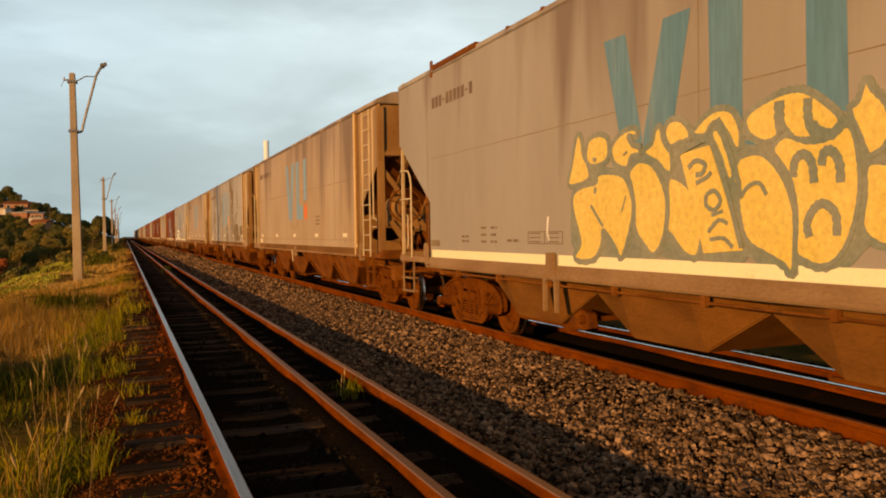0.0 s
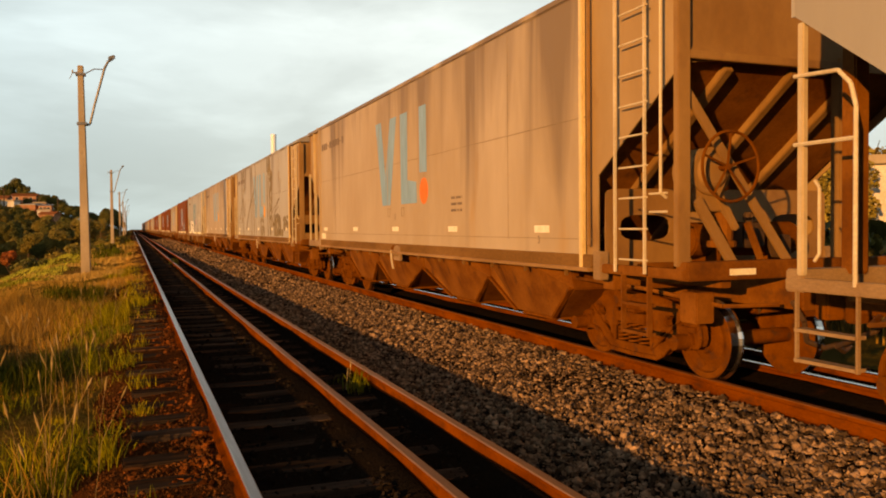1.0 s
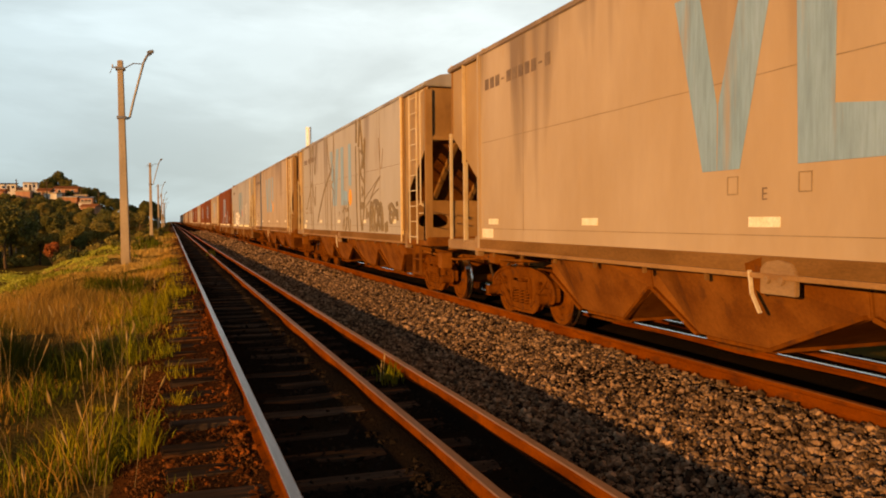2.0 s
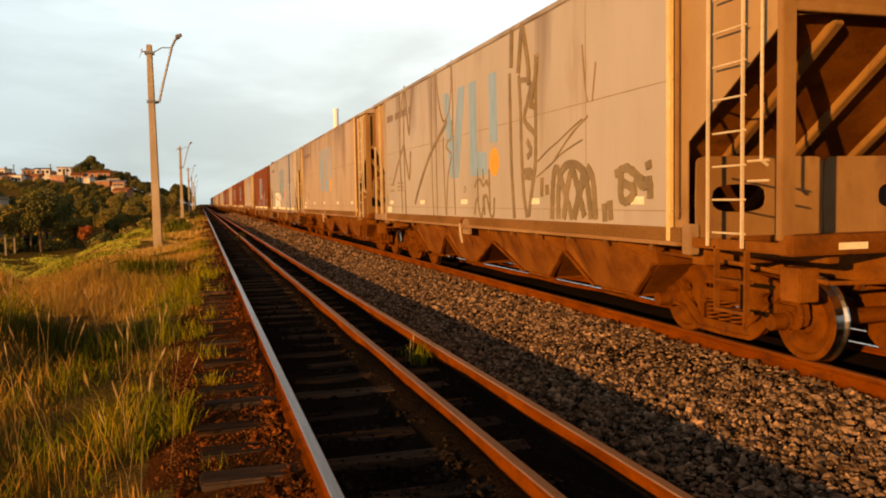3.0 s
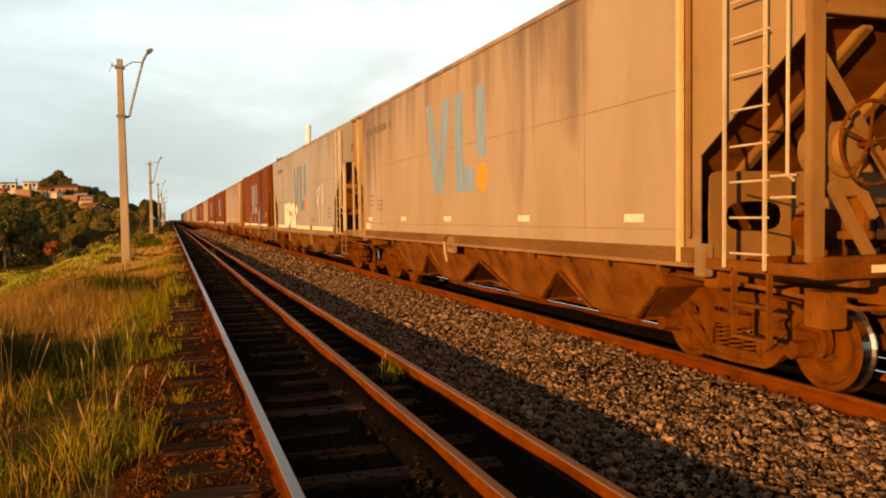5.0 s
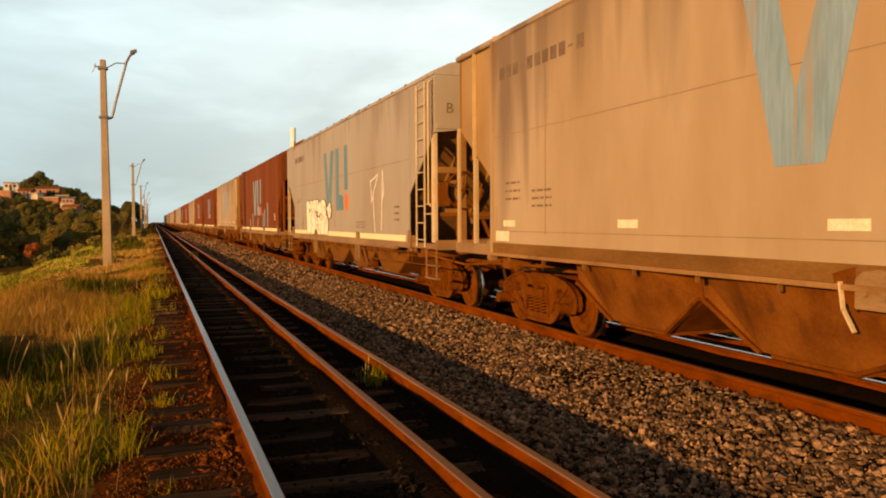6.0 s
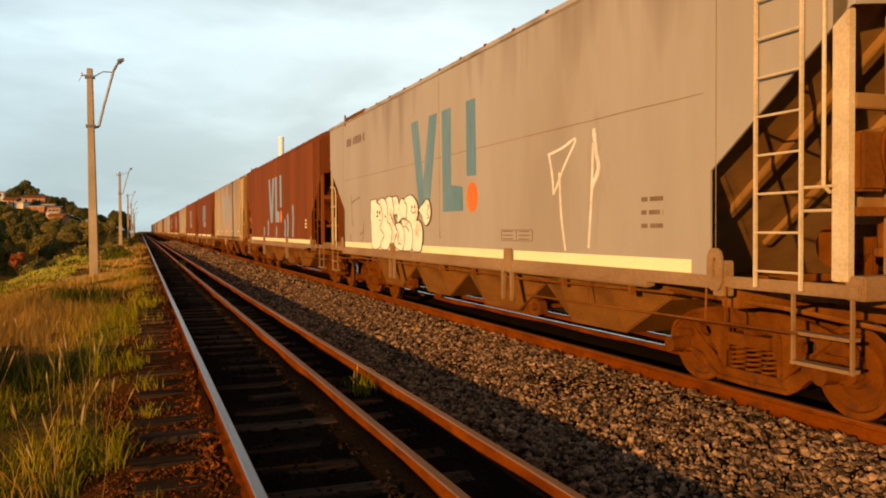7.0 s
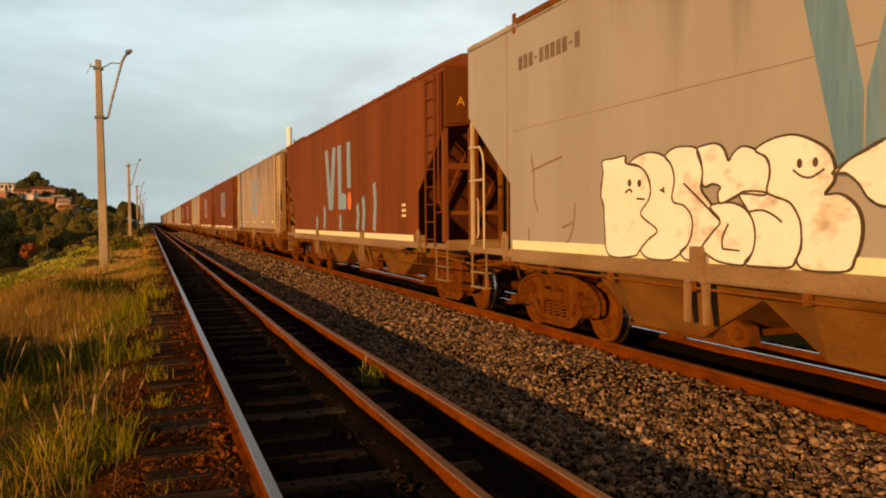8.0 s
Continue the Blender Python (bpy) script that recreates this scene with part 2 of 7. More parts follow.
STREAK = (1, 0.9, 0.09)
M = {
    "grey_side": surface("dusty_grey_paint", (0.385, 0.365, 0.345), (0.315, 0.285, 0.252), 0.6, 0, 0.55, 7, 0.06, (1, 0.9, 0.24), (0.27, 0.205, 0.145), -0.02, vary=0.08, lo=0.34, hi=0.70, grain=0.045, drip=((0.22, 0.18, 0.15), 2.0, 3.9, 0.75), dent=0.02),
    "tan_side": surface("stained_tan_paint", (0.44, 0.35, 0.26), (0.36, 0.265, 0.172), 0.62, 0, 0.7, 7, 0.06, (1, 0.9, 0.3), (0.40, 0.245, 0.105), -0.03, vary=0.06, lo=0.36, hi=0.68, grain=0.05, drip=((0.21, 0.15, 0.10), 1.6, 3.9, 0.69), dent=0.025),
    "red_side": surface("dusty_oxide_red_paint", (0.225, 0.068, 0.022), (0.15, 0.046, 0.017), 0.8, 0, 1.1, 18, 0.12, STREAK, (0.20, 0.10, 0.055), -0.02, vary=0.12, grain=0.1, dent=0.015),
    "white_side": surface("chalky_white_paint", (0.55, 0.53, 0.50), (0.38, 0.34, 0.30), 0.6, 0, 1.2, 16, 0.12, STREAK, (0.22, 0.15, 0.10), 0.0, vary=0.08),
    "dust_steel": surface("dust_brown_steel", (0.225, 0.083, 0.020), (0.135, 0.044, 0.010), 0.85, 0, 1.6, 30, 0.35, c3=(0.075, 0.03, 0.013), spots=0.03, lo=0.38, hi=0.62),
    "sill_dust": surface("dusty_sill_paint", (0.31, 0.20, 0.11), (0.225, 0.13, 0.063), 0.75, 0, 1.5, 35, 0.2, (1, 0.6, 1.5)),
    "end_dust": surface("rusty_dusted_paint", (0.31, 0.175, 0.07), (0.22, 0.112, 0.04), 0.75, 0, 1.3, 14, 0.12, (1, 1, 0.6), (0.16, 0.08, 0.035), 0.03, grain=0.1),
    "panel_tan": surface("dusty_tan_end_panel", (0.40, 0.275, 0.15), (0.31, 0.195, 0.095), 0.7, 0, 0.9, 8, 0.05, (1, 1, 0.5), (0.22, 0.12, 0.055), 0.02, grain=0.05),
    "ladder_mid": surface("dusty_buff_ladder_paint", (0.55, 0.44, 0.29), (0.46, 0.35, 0.215), 0.5, 0, 3, 40, 0.1, grain=0.1),
    "ladder": surface("dusty_pale_ladder_paint", (0.64, 0.55, 0.41), (0.52, 0.42, 0.29), 0.6, 0, 3, 40, 0.1),
    "sill_tan": surface("dusty_tan_sill", (0.215, 0.112, 0.043), (0.15, 0.075, 0.026), 0.8, 0, 1.5, 35, 0.2, (1, 0.6, 1.5), (0.13, 0.06, 0.022), 0.0),
    "sill_brown": surface("brown_dusted_sill", (0.22, 0.098, 0.027), (0.135, 0.055, 0.015), 0.8, 0, 1.5, 35, 0.2, (1, 0.6, 1.5)),
    "iron_oxide": surface("rust_brown_iron", (0.175, 0.057, 0.012), (0.11, 0.033, 0.007), 0.9, 0, 4.0, 60, 0.5, c3=(0.06, 0.03, 0.02), spots=0.05),
    "rail_dull": surface("dull_rail_head", (0.24, 0.085, 0.028), (0.16, 0.055, 0.018), 0.8, 0.0, 2.0, 60, 0.1, (1, 0.08, 1)),
    "dark_iron": surface("dark_greasy_iron", (0.05, 0.03, 0.02), (0.09, 0.045, 0.02), 0.7, 0.2, 5.0, 60, 0.3),
    # yellow-cream brightened to stand for the sun reflected off the post
    "yellow_post": surface("sun_brightened_post_paint", (0.72, 0.56, 0.32), (0.60, 0.44, 0.22), 0.4, 0, 2.0, 40, 0.12, (1, 1, 0.3)),
    "stripe": surface("reflective_cream_tape", (0.95, 0.92, 0.66), (0.92, 0.87, 0.60), 0.35, 0, 1.5, 40, 0.05, (1, 0.7, 1), (0.60, 0.45, 0.25), -0.05, grain=0.06),
    "reflector": surface("white_reflector_tape", (0.85, 0.80, 0.68), (0.75, 0.68, 0.52), 0.4, 0, 9, 50, 0.05),
    "rail_side": surface("rusty_rail_flank", (0.20, 0.05, 0.008), (0.11, 0.026, 0.005), 0.9, 0, 3.0, 45, 0.4, (1, 0.5, 1), (0.05, 0.02, 0.010), 0.05),
    "rail_top": surface("worn_rail_head", (0.42, 0.41, 0.42), (0.33, 0.30, 0.29), 0.42, 0.9, 2.0, 60, 0.08, (1, 0.05, 1)),
    "rail_bright": surface("polished_rail_head", (0.6, 0.58, 0.55), (0.5, 0.48, 0.45), 0.22, 1.0, 2.0, 60, 0.03, (1, 0.05, 1)),
    "rail_brown": surface("browned_rail_head", (0.33, 0.18, 0.11), (0.22, 0.11, 0.06), 0.55, 0.3, 2.0, 60, 0.1, (1, 0.08, 1)),
    "sleeper": surface("weathered_sleeper_wood", (0.070, 0.050, 0.040), (0.024, 0.017, 0.013), 0.9, 0, 2.0, 22, 0.6, (0.35, 3, 3), (0.21, 0.085, 0.032), 0.06, vary=0.3),
    # dirt colour taken down to near black: holds the shade between the rails
    "bed": surface("shade_darkened_dirty_bed", (0.011, 0.009, 0.008), (0.018, 0.012, 0.008), 0.95, 0, 0.8, 28, 0.9, c3=(0.045, 0.018, 0.008), spots=-0.02, dist=0.04, gen=True),
    "shoulder": surface("rust_stained_earth", (0.092, 0.034, 0.012), (0.036, 0.016, 0.008), 0.95, 0, 0.9, 28, 0.9, c3=(0.15, 0.055, 0.018), spots=-0.03, dist=0.04, gen=True),
    # lighter dusty sill colour, standing for sun caught along the lip
    "sill_edge": surface("sunlit_dusty_sill_edge", (0.36, 0.205, 0.09), (0.25, 0.13, 0.05), 0.7, 0, 1.5, 35, 0.2, (1, 0.6, 1.5), (0.15, 0.07, 0.03), 0.0),
    "stone": surface("grey_brown_crushed_stone", (0.29, 0.188, 0.124), (0.036, 0.026, 0.021), 0.9, 0, 9.0, 60, 0.4, c3=(0.21, 0.09, 0.04), spots=-0.02, island=0.8, gen=True),
    "stone_dirty": surface("iron_stained_stone", (0.17, 0.05, 0.014), (0.05, 0.02, 0.009), 0.95, 0, 2.2, 40, 0.4, island=0.6, gen=True),
    # stones given the same shade-black colour as the bed inside the tracks
    "bed_stone": surface("shade_darkened_track_stone", (0.024, 0.017, 0.013), (0.012, 0.010, 0.008), 0.95, 0, 2.2, 40, 0.4, island=0.5, gen=True),
    "grit": surface("rusty_brown_grit", (0.15, 0.056, 0.02), (0.05, 0.023, 0.011), 0.95, 0, 1.5, 40, 0.3, island=0.5, gen=True),
    "soil": surface("dry_grassy_soil", (0.17, 0.10, 0.032), (0.09, 0.072, 0.018), 0.95, 0, 0.22, 9, 0.9, c3=(0.19, 0.085, 0.04), spots=-0.05, dist=0.08, gen=True),
    "grass_green": surface("green_grass", (0.085, 0.115, 0.010), (0.15, 0.14, 0.013), 0.82, 0, 0.7, 20, 0, island=0.35, gen=True),
    "grass_dry": surface("straw_yellow_grass", (0.42, 0.24, 0.06), (0.24, 0.135, 0.03), 0.82, 0, 0.7, 20, 0, island=0.35, gen=True),
    "turf": surface("short_mixed_turf", (0.20, 0.115, 0.025), (0.065, 0.07, 0.010), 0.82, 0, 0.5, 6, 0, island=0.4, gen=True),
    # darker green that puts the shade of the hollows into the grass
    "grass_deep": surface("shade_deepened_green_grass", (0.05, 0.068, 0.007), (0.08, 0.085, 0.009), 0.82, 0, 0.9, 20, 0, island=0.35, gen=True),
    "grass_gold": surface("golden_brown_seeding_grass", (0.46, 0.26, 0.075), (0.30, 0.19, 0.045), 0.85, 0, 0.5, 14, 0, island=0.25, gen=True),
    "straw_pale": surface("bleached_straw_grass", (0.52, 0.34, 0.12), (0.36, 0.25, 0.07), 0.82, 0, 0.3, 10, 0, island=0.3, gen=True),
    "tuft": surface("yellow_green_tuft_grass", (0.17, 0.17, 0.014), (0.24, 0.19, 0.02), 0.82, 0, 0.8, 12, 0, island=0.4, gen=True),
    "lawn": surface("bright_green_lawn_grass", (0.31, 0.345, 0.06), (0.38, 0.35, 0.07), 0.82, 0, 0.3, 8, 0, island=0.3, gen=True),
    "seed": surface("pale_grass_seed_heads", (0.36, 0.27, 0.14), (0.28, 0.19, 0.08), 0.8, 0, 9, 60, 0.2, island=0.25, gen=True),
    "concrete": surface("aged_concrete", (0.42, 0.34, 0.25), (0.31, 0.245, 0.17), 0.85, 0, 1.4, 40, 0.3, (1, 1, 0.4), (0.19, 0.15, 0.11), 0.0),
    "galv": surface("weathered_galvanised_steel", (0.25, 0.24, 0.23), (0.18, 0.17, 0.16), 0.5, 0.6, 4, 40, 0.1),
    "bark": surface("brown_bark", (0.12, 0.08, 0.05), (0.07, 0.05, 0.035), 0.95, 0, 3, 25, 0.7, (1, 1, 0.3)),
    "leaf": surface("dark_green_foliage", (0.082, 0.088, 0.018), (0.135, 0.118, 0.027), 0.65, 0, 0.4, 8, 0, island=0.45, gen=True),
    "leaf_olive": surface("olive_green_foliage", (0.20, 0.165, 0.036), (0.26, 0.19, 0.045), 0.65, 0, 0.4, 8, 0, island=0.45, gen=True),
    "leaf_flame": surface("rust_orange_foliage", (0.36, 0.11, 0.042), (0.27, 0.095, 0.033), 0.8, 0, 0.4, 8, 0, island=0.35, gen=True),
    "white_paint": surface("clean_white_paint", (0.74, 0.84, 0.93), (0.70, 0.78, 0.86), 0.5, 0, 0.6, 12, 0.05),
    "plaster": surface("white_plaster", (0.72, 0.68, 0.62), (0.58, 0.52, 0.45), 0.85, 0, 0.6, 12, 0.1, vary=0.15),
    "brickwall": surface("bare_terracotta_block_wall", (0.42, 0.22, 0.14), (0.31, 0.155, 0.095), 0.9, 0, 0.8, 10, 0.2, vary=0.3),
    "rooftile": surface("terracotta_roof_tiles", (0.34, 0.13, 0.06), (0.22, 0.09, 0.05), 0.9, 0, 1.0, 12, 0.4, vary=0.25),
    "glass_dark": surface("dark_window_glass", (0.03, 0.035, 0.04), (0.05, 0.05, 0.055), 0.15, 0, 1, 5, 0),
    "paint_blue": surface("faded_blue_paint", (0.10, 0.235, 0.345), (0.15, 0.285, 0.385), 0.6, 0, 2.2, 25, 0.05, STREAK, (0.22, 0.26, 0.27), -0.04),
    "paint_pale_blue": surface("worn_pale_blue_paint", (0.24, 0.39, 0.56), (0.19, 0.33, 0.48), 0.6, 0, 2.2, 25, 0.05, STREAK, (0.36, 0.29, 0.22), 0.02),
    "paint_orange": surface("orange_logo_paint", (0.80, 0.20, 0.03), (0.70, 0.17, 0.03), 0.55, 0, 3, 30, 0.05),
    "paint_amber": surface("amber_logo_paint", (0.80, 0.38, 0.04), (0.72, 0.32, 0.04), 0.55, 0, 3, 30, 0.05),
    "paint_yellow": surface("yellow_spray_paint", (0.74, 0.56, 0.15), (0.80, 0.61, 0.20), 0.55, 0, 2.0, 18, 0.06),
    "paint_teal": surface("dull_teal_spray_paint", (0.19, 0.24, 0.205), (0.29, 0.30, 0.25), 0.6, 0, 2.0, 22, 0.06),
    "paint_white": surface("white_spray_paint", (0.97, 0.96, 0.92), (0.92, 0.88, 0.80), 0.55, 0, 1.6, 14, 0.06, (1, 1, 1.6), (0.52, 0.40, 0.31), 0.05, lo=0.42, hi=0.75, grain=0.06),
    "paint_black": surface("brown_black_spray_paint", (0.06, 0.045, 0.025), (0.10, 0.07, 0.04), 0.6, 0, 3.0, 22, 0.05),
    "paint_moss": surface("olive_brown_spray_paint", (0.17, 0.13, 0.075), (0.25, 0.195, 0.12), 0.65, 0, 3.0, 22, 0.05),
    "chalk": surface("thin_chalky_spray", (0.80, 0.81, 0.84), (0.60, 0.60, 0.60), 0.7, 0, 2.0, 20, 0.05),
    "stencil": surface("faded_black_stencil", (0.15, 0.105, 0.075), (0.21, 0.155, 0.115), 0.7, 0, 5.0, 30, 0.05),
    "seam": surface("grimy_weld_seam", (0.215, 0.16, 0.105), (0.30, 0.24, 0.175), 0.8, 0, 2.0, 30, 0.1),
}


# ---- mesh building ----
class Solid:
    """Collects boxes, prisms and tubes into one mesh."""

    def __init__(self):
        self.v, self.f = [], []

    def add(self, vs, fs):
        k = len(self.v)
        self.v.extend(tuple(p) for p in vs)
        self.f.extend(tuple(i + k for i in q) for q in fs)
        return self

    def box(self, x0, x1, y0, y1, z0, z1):
        vs = [(x, y, z) for x in (x0, x1) for y in (y0, y1) for z in (z0, z1)]
        return self.add(vs, [(0, 1, 3, 2), (4, 6, 7, 5), (0, 4, 5, 1), (2, 3, 7, 6), (0, 2, 6, 4), (1, 5, 7, 3)])

    def beam(self, a, b, w, h=None):
        """A straight bar of section w x h from a to b."""
        a, b, h = Vector(a), Vector(b), h or w
        q = (b - a).to_track_quat("Z", "Y").to_matrix()
        r, u = q @ Vector((w / 2, 0, 0)), q @ Vector((0, h / 2, 0))
        vs = [p + s * r + t * u for p in (a, b) for s, t in ((-1, -1), (1, -1), (1, 1), (-1, 1))]
        return self.add(vs, [(3, 2, 1, 0), (4, 5, 6, 7), (0, 1, 5, 4), (1, 2, 6, 5), (2, 3, 7, 6), (3, 0, 4, 7)])

    def prism(self, poly, axis, lo, hi):
        """poly in the two other axes (in x, y, z order), pulled from lo to hi along axis."""
        n = len(poly)

        def at(p, d):
            q = list(p)
            q.insert("xyz".index(axis), d)
            return q
        vs = [at(p, lo) for p in poly] + [at(p, hi) for p in poly]
        return self.add(vs, [tuple(range(n))[::-1], tuple(range(n, 2 * n))] + [(i, (i + 1) % n, n + (i + 1) % n, n + i) for i in range(n)])

    def loft(self, a, b):
        n = len(a)
        return self.add(list(a) + list(b), [tuple(range(n))[::-1], tuple(range(n, 2 * n))] + [(i, (i + 1) % n, n + (i + 1) % n, n + i) for i in range(n)])

    def rod(self, a, b, r, r2=None, n=10):
        a, b = Vector(a), Vector(b)
        q = (b - a).to_track_quat("Z", "Y").to_matrix()
        r2 = r if r2 is None else r2
        ring = lambda p, s: [p + q @ Vector((s * math.cos(2 * math.pi * i / n), s * math.sin(2 * math.pi * i / n), 0)) for i in range(n)]
        return self.loft(ring(a, r), ring(b, r2))

    def pipe(self, pts, r, n=8):
        for a, b in zip(pts, pts[1:]):
            self.rod(a, b, r, n=n)
        return self

    def ring(self, c, axis, R, r, n=20, k=6):
        c = Vector(c)
        t = Vector((1, 0, 0)) if axis == "x" else Vector((0, 1, 0)) if axis == "y" else Vector((0, 0, 1))
        u = t.orthogonal().normalized()
        w = t.cross(u)
        vs, fs = [], []
        for i in range(n):
            d = u * math.cos(2 * math.pi * i / n) + w * math.sin(2 * math.pi * i / n)
            for j in range(k):
                vs.append(c + d * (R + r * math.cos(2 * math.pi * j / k)) + t * (r * math.sin(2 * math.pi * j / k)))
        for i in range(n):
            for j in range(k):
                fs.append((i * k + j, i * k + (j + 1) % k, (i + 1) % n * k + (j + 1) % k, (i + 1) % n * k + j))
        return self.add(vs, fs)

    def mesh(self, name, mat, bevel=0.0, smooth=False):
        me = bpy.data.meshes.new(name)
        me.from_pydata([tuple(p) for p in self.v], [], self.f)
        bm = bmesh.new()
        bm.from_mesh(me)
        bmesh.ops.recalc_face_normals(bm, faces=bm.faces)
        if bevel:
            ed = [e for e in bm.edges if len(e.link_faces) == 2 and e.calc_face_angle(0) > 0.6]
            bmesh.ops.bevel(bm, geom=ed, offset=bevel, segments=2, affect="EDGES", clamp_overlap=True)
        bm.to_mesh(me)
        bm.free()
        if smooth:
            for p in me.polygons:
                p.use_smooth = True
        me.materials.append(mat)
        return me


def part(name, solid, mat, parent=None, label="", bevel=0.0, smooth=False, at=None):
    ob = new(name, solid.mesh(name, mat, bevel, smooth) if isinstance(solid, Solid) else solid)
    if parent:
        ob.parent = parent
    if at is not None:
        ob.matrix_basis = at
    return tagged(ob, label)


def thing(name, label, category, group="", kind="", at=None):
    ob = new(name)
    ob.empty_display_size = 0.2
    if at is not None:
        ob.matrix_basis = at
    return tagged(ob, label, category, group, kind)


def raw_mesh(name, verts, faces, mat, smooth=False):
    me = bpy.data.meshes.new(name)
    me.from_pydata(np.asarray(verts).tolist() if not isinstance(verts, list) else verts, [], faces if isinstance(faces, list) else np.asarray(faces).tolist())
    if smooth:
        me.polygons.foreach_set("use_smooth", [True] * len(me.polygons))
    me.materials.append(mat)
    me.update()
    return me


# ---- the lie of the land ----
RAIL_L, RAIL_T, G1, G2 = 0.621, 5.219, 1.067, 1.667     # first rail of each track; metre and broad gauge, centre to centre
TRAIN_X = RAIL_T + G1 / 2
rng = np.random.default_rng(7)


def smooth01(a, b, x):
    t = np.clip((np.asarray(x, float) - a) / (b - a), 0, 1)
    return t * t * (3 - 2 * t)


def land(x, y):
    """Height of the ground: level trackbed, a bank falling away to the left, a low hill far off."""
    x, y = np.asarray(x, float), np.asarray(y, float)
    z = -0.27 - 0.13 * smooth01(-0.2, -1.6, x) - 3.3 * smooth01(-2.6, -14, x) - 0.25 * smooth01(8.2, 9.6, x)
    z = z + 0.11 * np.sin(x * 1.5 + y * 0.43) * smooth01(-0.4, -2, x) + 0.08 * np.sin(y * 0.8 + x * 0.6) * smooth01(-0.3, -1.5, x)
    for cx, cy, h, a, b in ((-3.2, 11.4, 0.34, 0.7, 1.5), (-2.0, 13.0, -0.22, 0.8, 1.4), (-2.75, 9.6, 0.22, 0.6, 1.2), (-1.5, 10.7, -0.12, 0.6, 1.0), (-2.6, 20.4, 0.3, 0.8, 1.6), (-1.35, 21.8, -0.22, 0.8, 1.8), (-5.0, 21.0, 0.3, 0.9, 1.8), (-3.7, 22.2, -0.2, 0.9, 1.8), (-2.6, 6.4, 0.2, 0.6, 1.2)):
        z = z + 1.6 * h * np.exp(-((x - cx) / a) ** 2 - ((y - cy) / b) ** 2)      # humps and hollows of the bank
    hill = (15.5 - 1.5 * smooth01(-45, -85, x)) * np.exp(-((y - 325) / 95) ** 2) / (1 + np.exp((x + 17) / 8)) * smooth01(-1, -7, x)
    hill = hill + 5 * np.exp(-((y - 260) / 60) ** 2 - ((x + 120) / 40) ** 2)
    return z + hill + 0.5 * np.sin(x * 0.05 + 1) * smooth01(-20, -60, x) + 1.0 * smooth01(20, 120, x) * np.sin(y * 0.02)


def ground():
    xs = np.concatenate([[-900, -600, -420, -320], np.arange(-260, -30, 8.0), np.arange(-30, -6, 1.5), np.arange(-6, 1, 0.3), [2, 4, 6, 8, 8.4, 9, 9.6, 10.4, 12], np.arange(16, 80, 8.0), [100, 140, 200, 320, 600, 900]])
    ys = np.concatenate([[-300, -120, -60, -30, -15, -8, -4], np.arange(0, 40, 0.6), np.arange(40, 100, 3.0), np.arange(100, 480, 9.0), [520, 600, 750, 1000, 1500, 2500]])
    X, Y = np.meshgrid(xs, ys)
    Z = land(X, Y)
    Z += 0.03 * rng.standard_normal(Z.shape) * ((X < -0.3) & (X > -8))
    nx = len(xs)
    vs = np.stack([X, Y, Z], -1).reshape(-1, 3)
    fs = [(j * nx + i, j * nx + i + 1, (j + 1) * nx + i + 1, (j + 1) * nx + i) for j in range(len(ys) - 1) for i in range(nx - 1)]
    ob = new("ground", raw_mesh("ground", vs, fs, M["soil"], True))
    tagged(ob, "dry grassy ground falling away beside the railway line", "ground", kind="structure")


def ballast_bed():
    """The low bed of dirty ballast under both tracks, its colour blackened to stand for shade."""
    # heaped by the train's inner rails, so its shade-black colour hides their lower flanks
    prof = [(-0.55, -0.36), (-0.2, -0.20), (0.35, -0.165), (0.5, -0.145), (0.575, -0.125), (0.62, -0.13), (0.7, -0.15), (1.2, -0.175), (1.56, -0.15), (1.64, -0.1), (1.69, -0.13), (1.9, -0.175), (2.16, -0.15), (2.24, -0.1), (2.3, -0.13), (2.4, -0.165), (2.7, -0.20), (3.2, -0.245), (3.6, -0.245), (4.3, -0.195), (4.6, -0.15), (5.0, -0.15), (5.14, -0.165), (5.3, -0.19), (5.75, -0.2), (6.0, -0.13), (6.2, -0.075), (6.26, -0.075), (6.33, -0.15), (6.5, -0.2), (6.8, -0.08), (6.87, -0.08), (6.95, -0.19), (7.6, -0.2), (8.3, -0.28), (8.7, -0.5)]
    ys = np.concatenate([np.arange(-30, 60, 0.8), np.arange(60, 900, 12.0)])
    vs = []
    for y in ys:
        for x, z in prof:
            vs.append((x, y, z + 0.012 * math.sin(y * 2.3 + x * 5) + 0.01 * math.sin(y * 0.7 + x * 2)))
    k = len(prof)
    fs = [(j * k + i, j * k + i + 1, (j + 1) * k + i + 1, (j + 1) * k + i) for j in range(len(ys) - 1) for i in range(k - 1)]
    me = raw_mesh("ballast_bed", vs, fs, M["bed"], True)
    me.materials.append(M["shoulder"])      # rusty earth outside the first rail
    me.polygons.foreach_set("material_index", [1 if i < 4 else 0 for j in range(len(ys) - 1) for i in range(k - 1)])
    ob = new("ballast_bed", me)
    tagged(ob, "dirty ballast bed under the two tracks, coloured near black for shade", "ballast", kind="structure")


def bed_z(x):
    return np.interp(x, [-0.55, -0.2, 0.35, 0.5, 0.62, 1.2, 1.56, 1.9, 2.16, 2.4, 2.7, 3.2, 3.6, 4.3, 4.6, 5.0, 5.14, 5.3, 6.0, 6.9, 7.6, 8.3], [-0.36, -0.215, -0.185, -0.15, -0.15, -0.175, -0.15, -0.175, -0.15, -0.165, -0.20, -0.245, -0.245, -0.195, -0.15, -0.15, -0.165, -0.19, -0.22, -0.19, -0.2, -0.28])


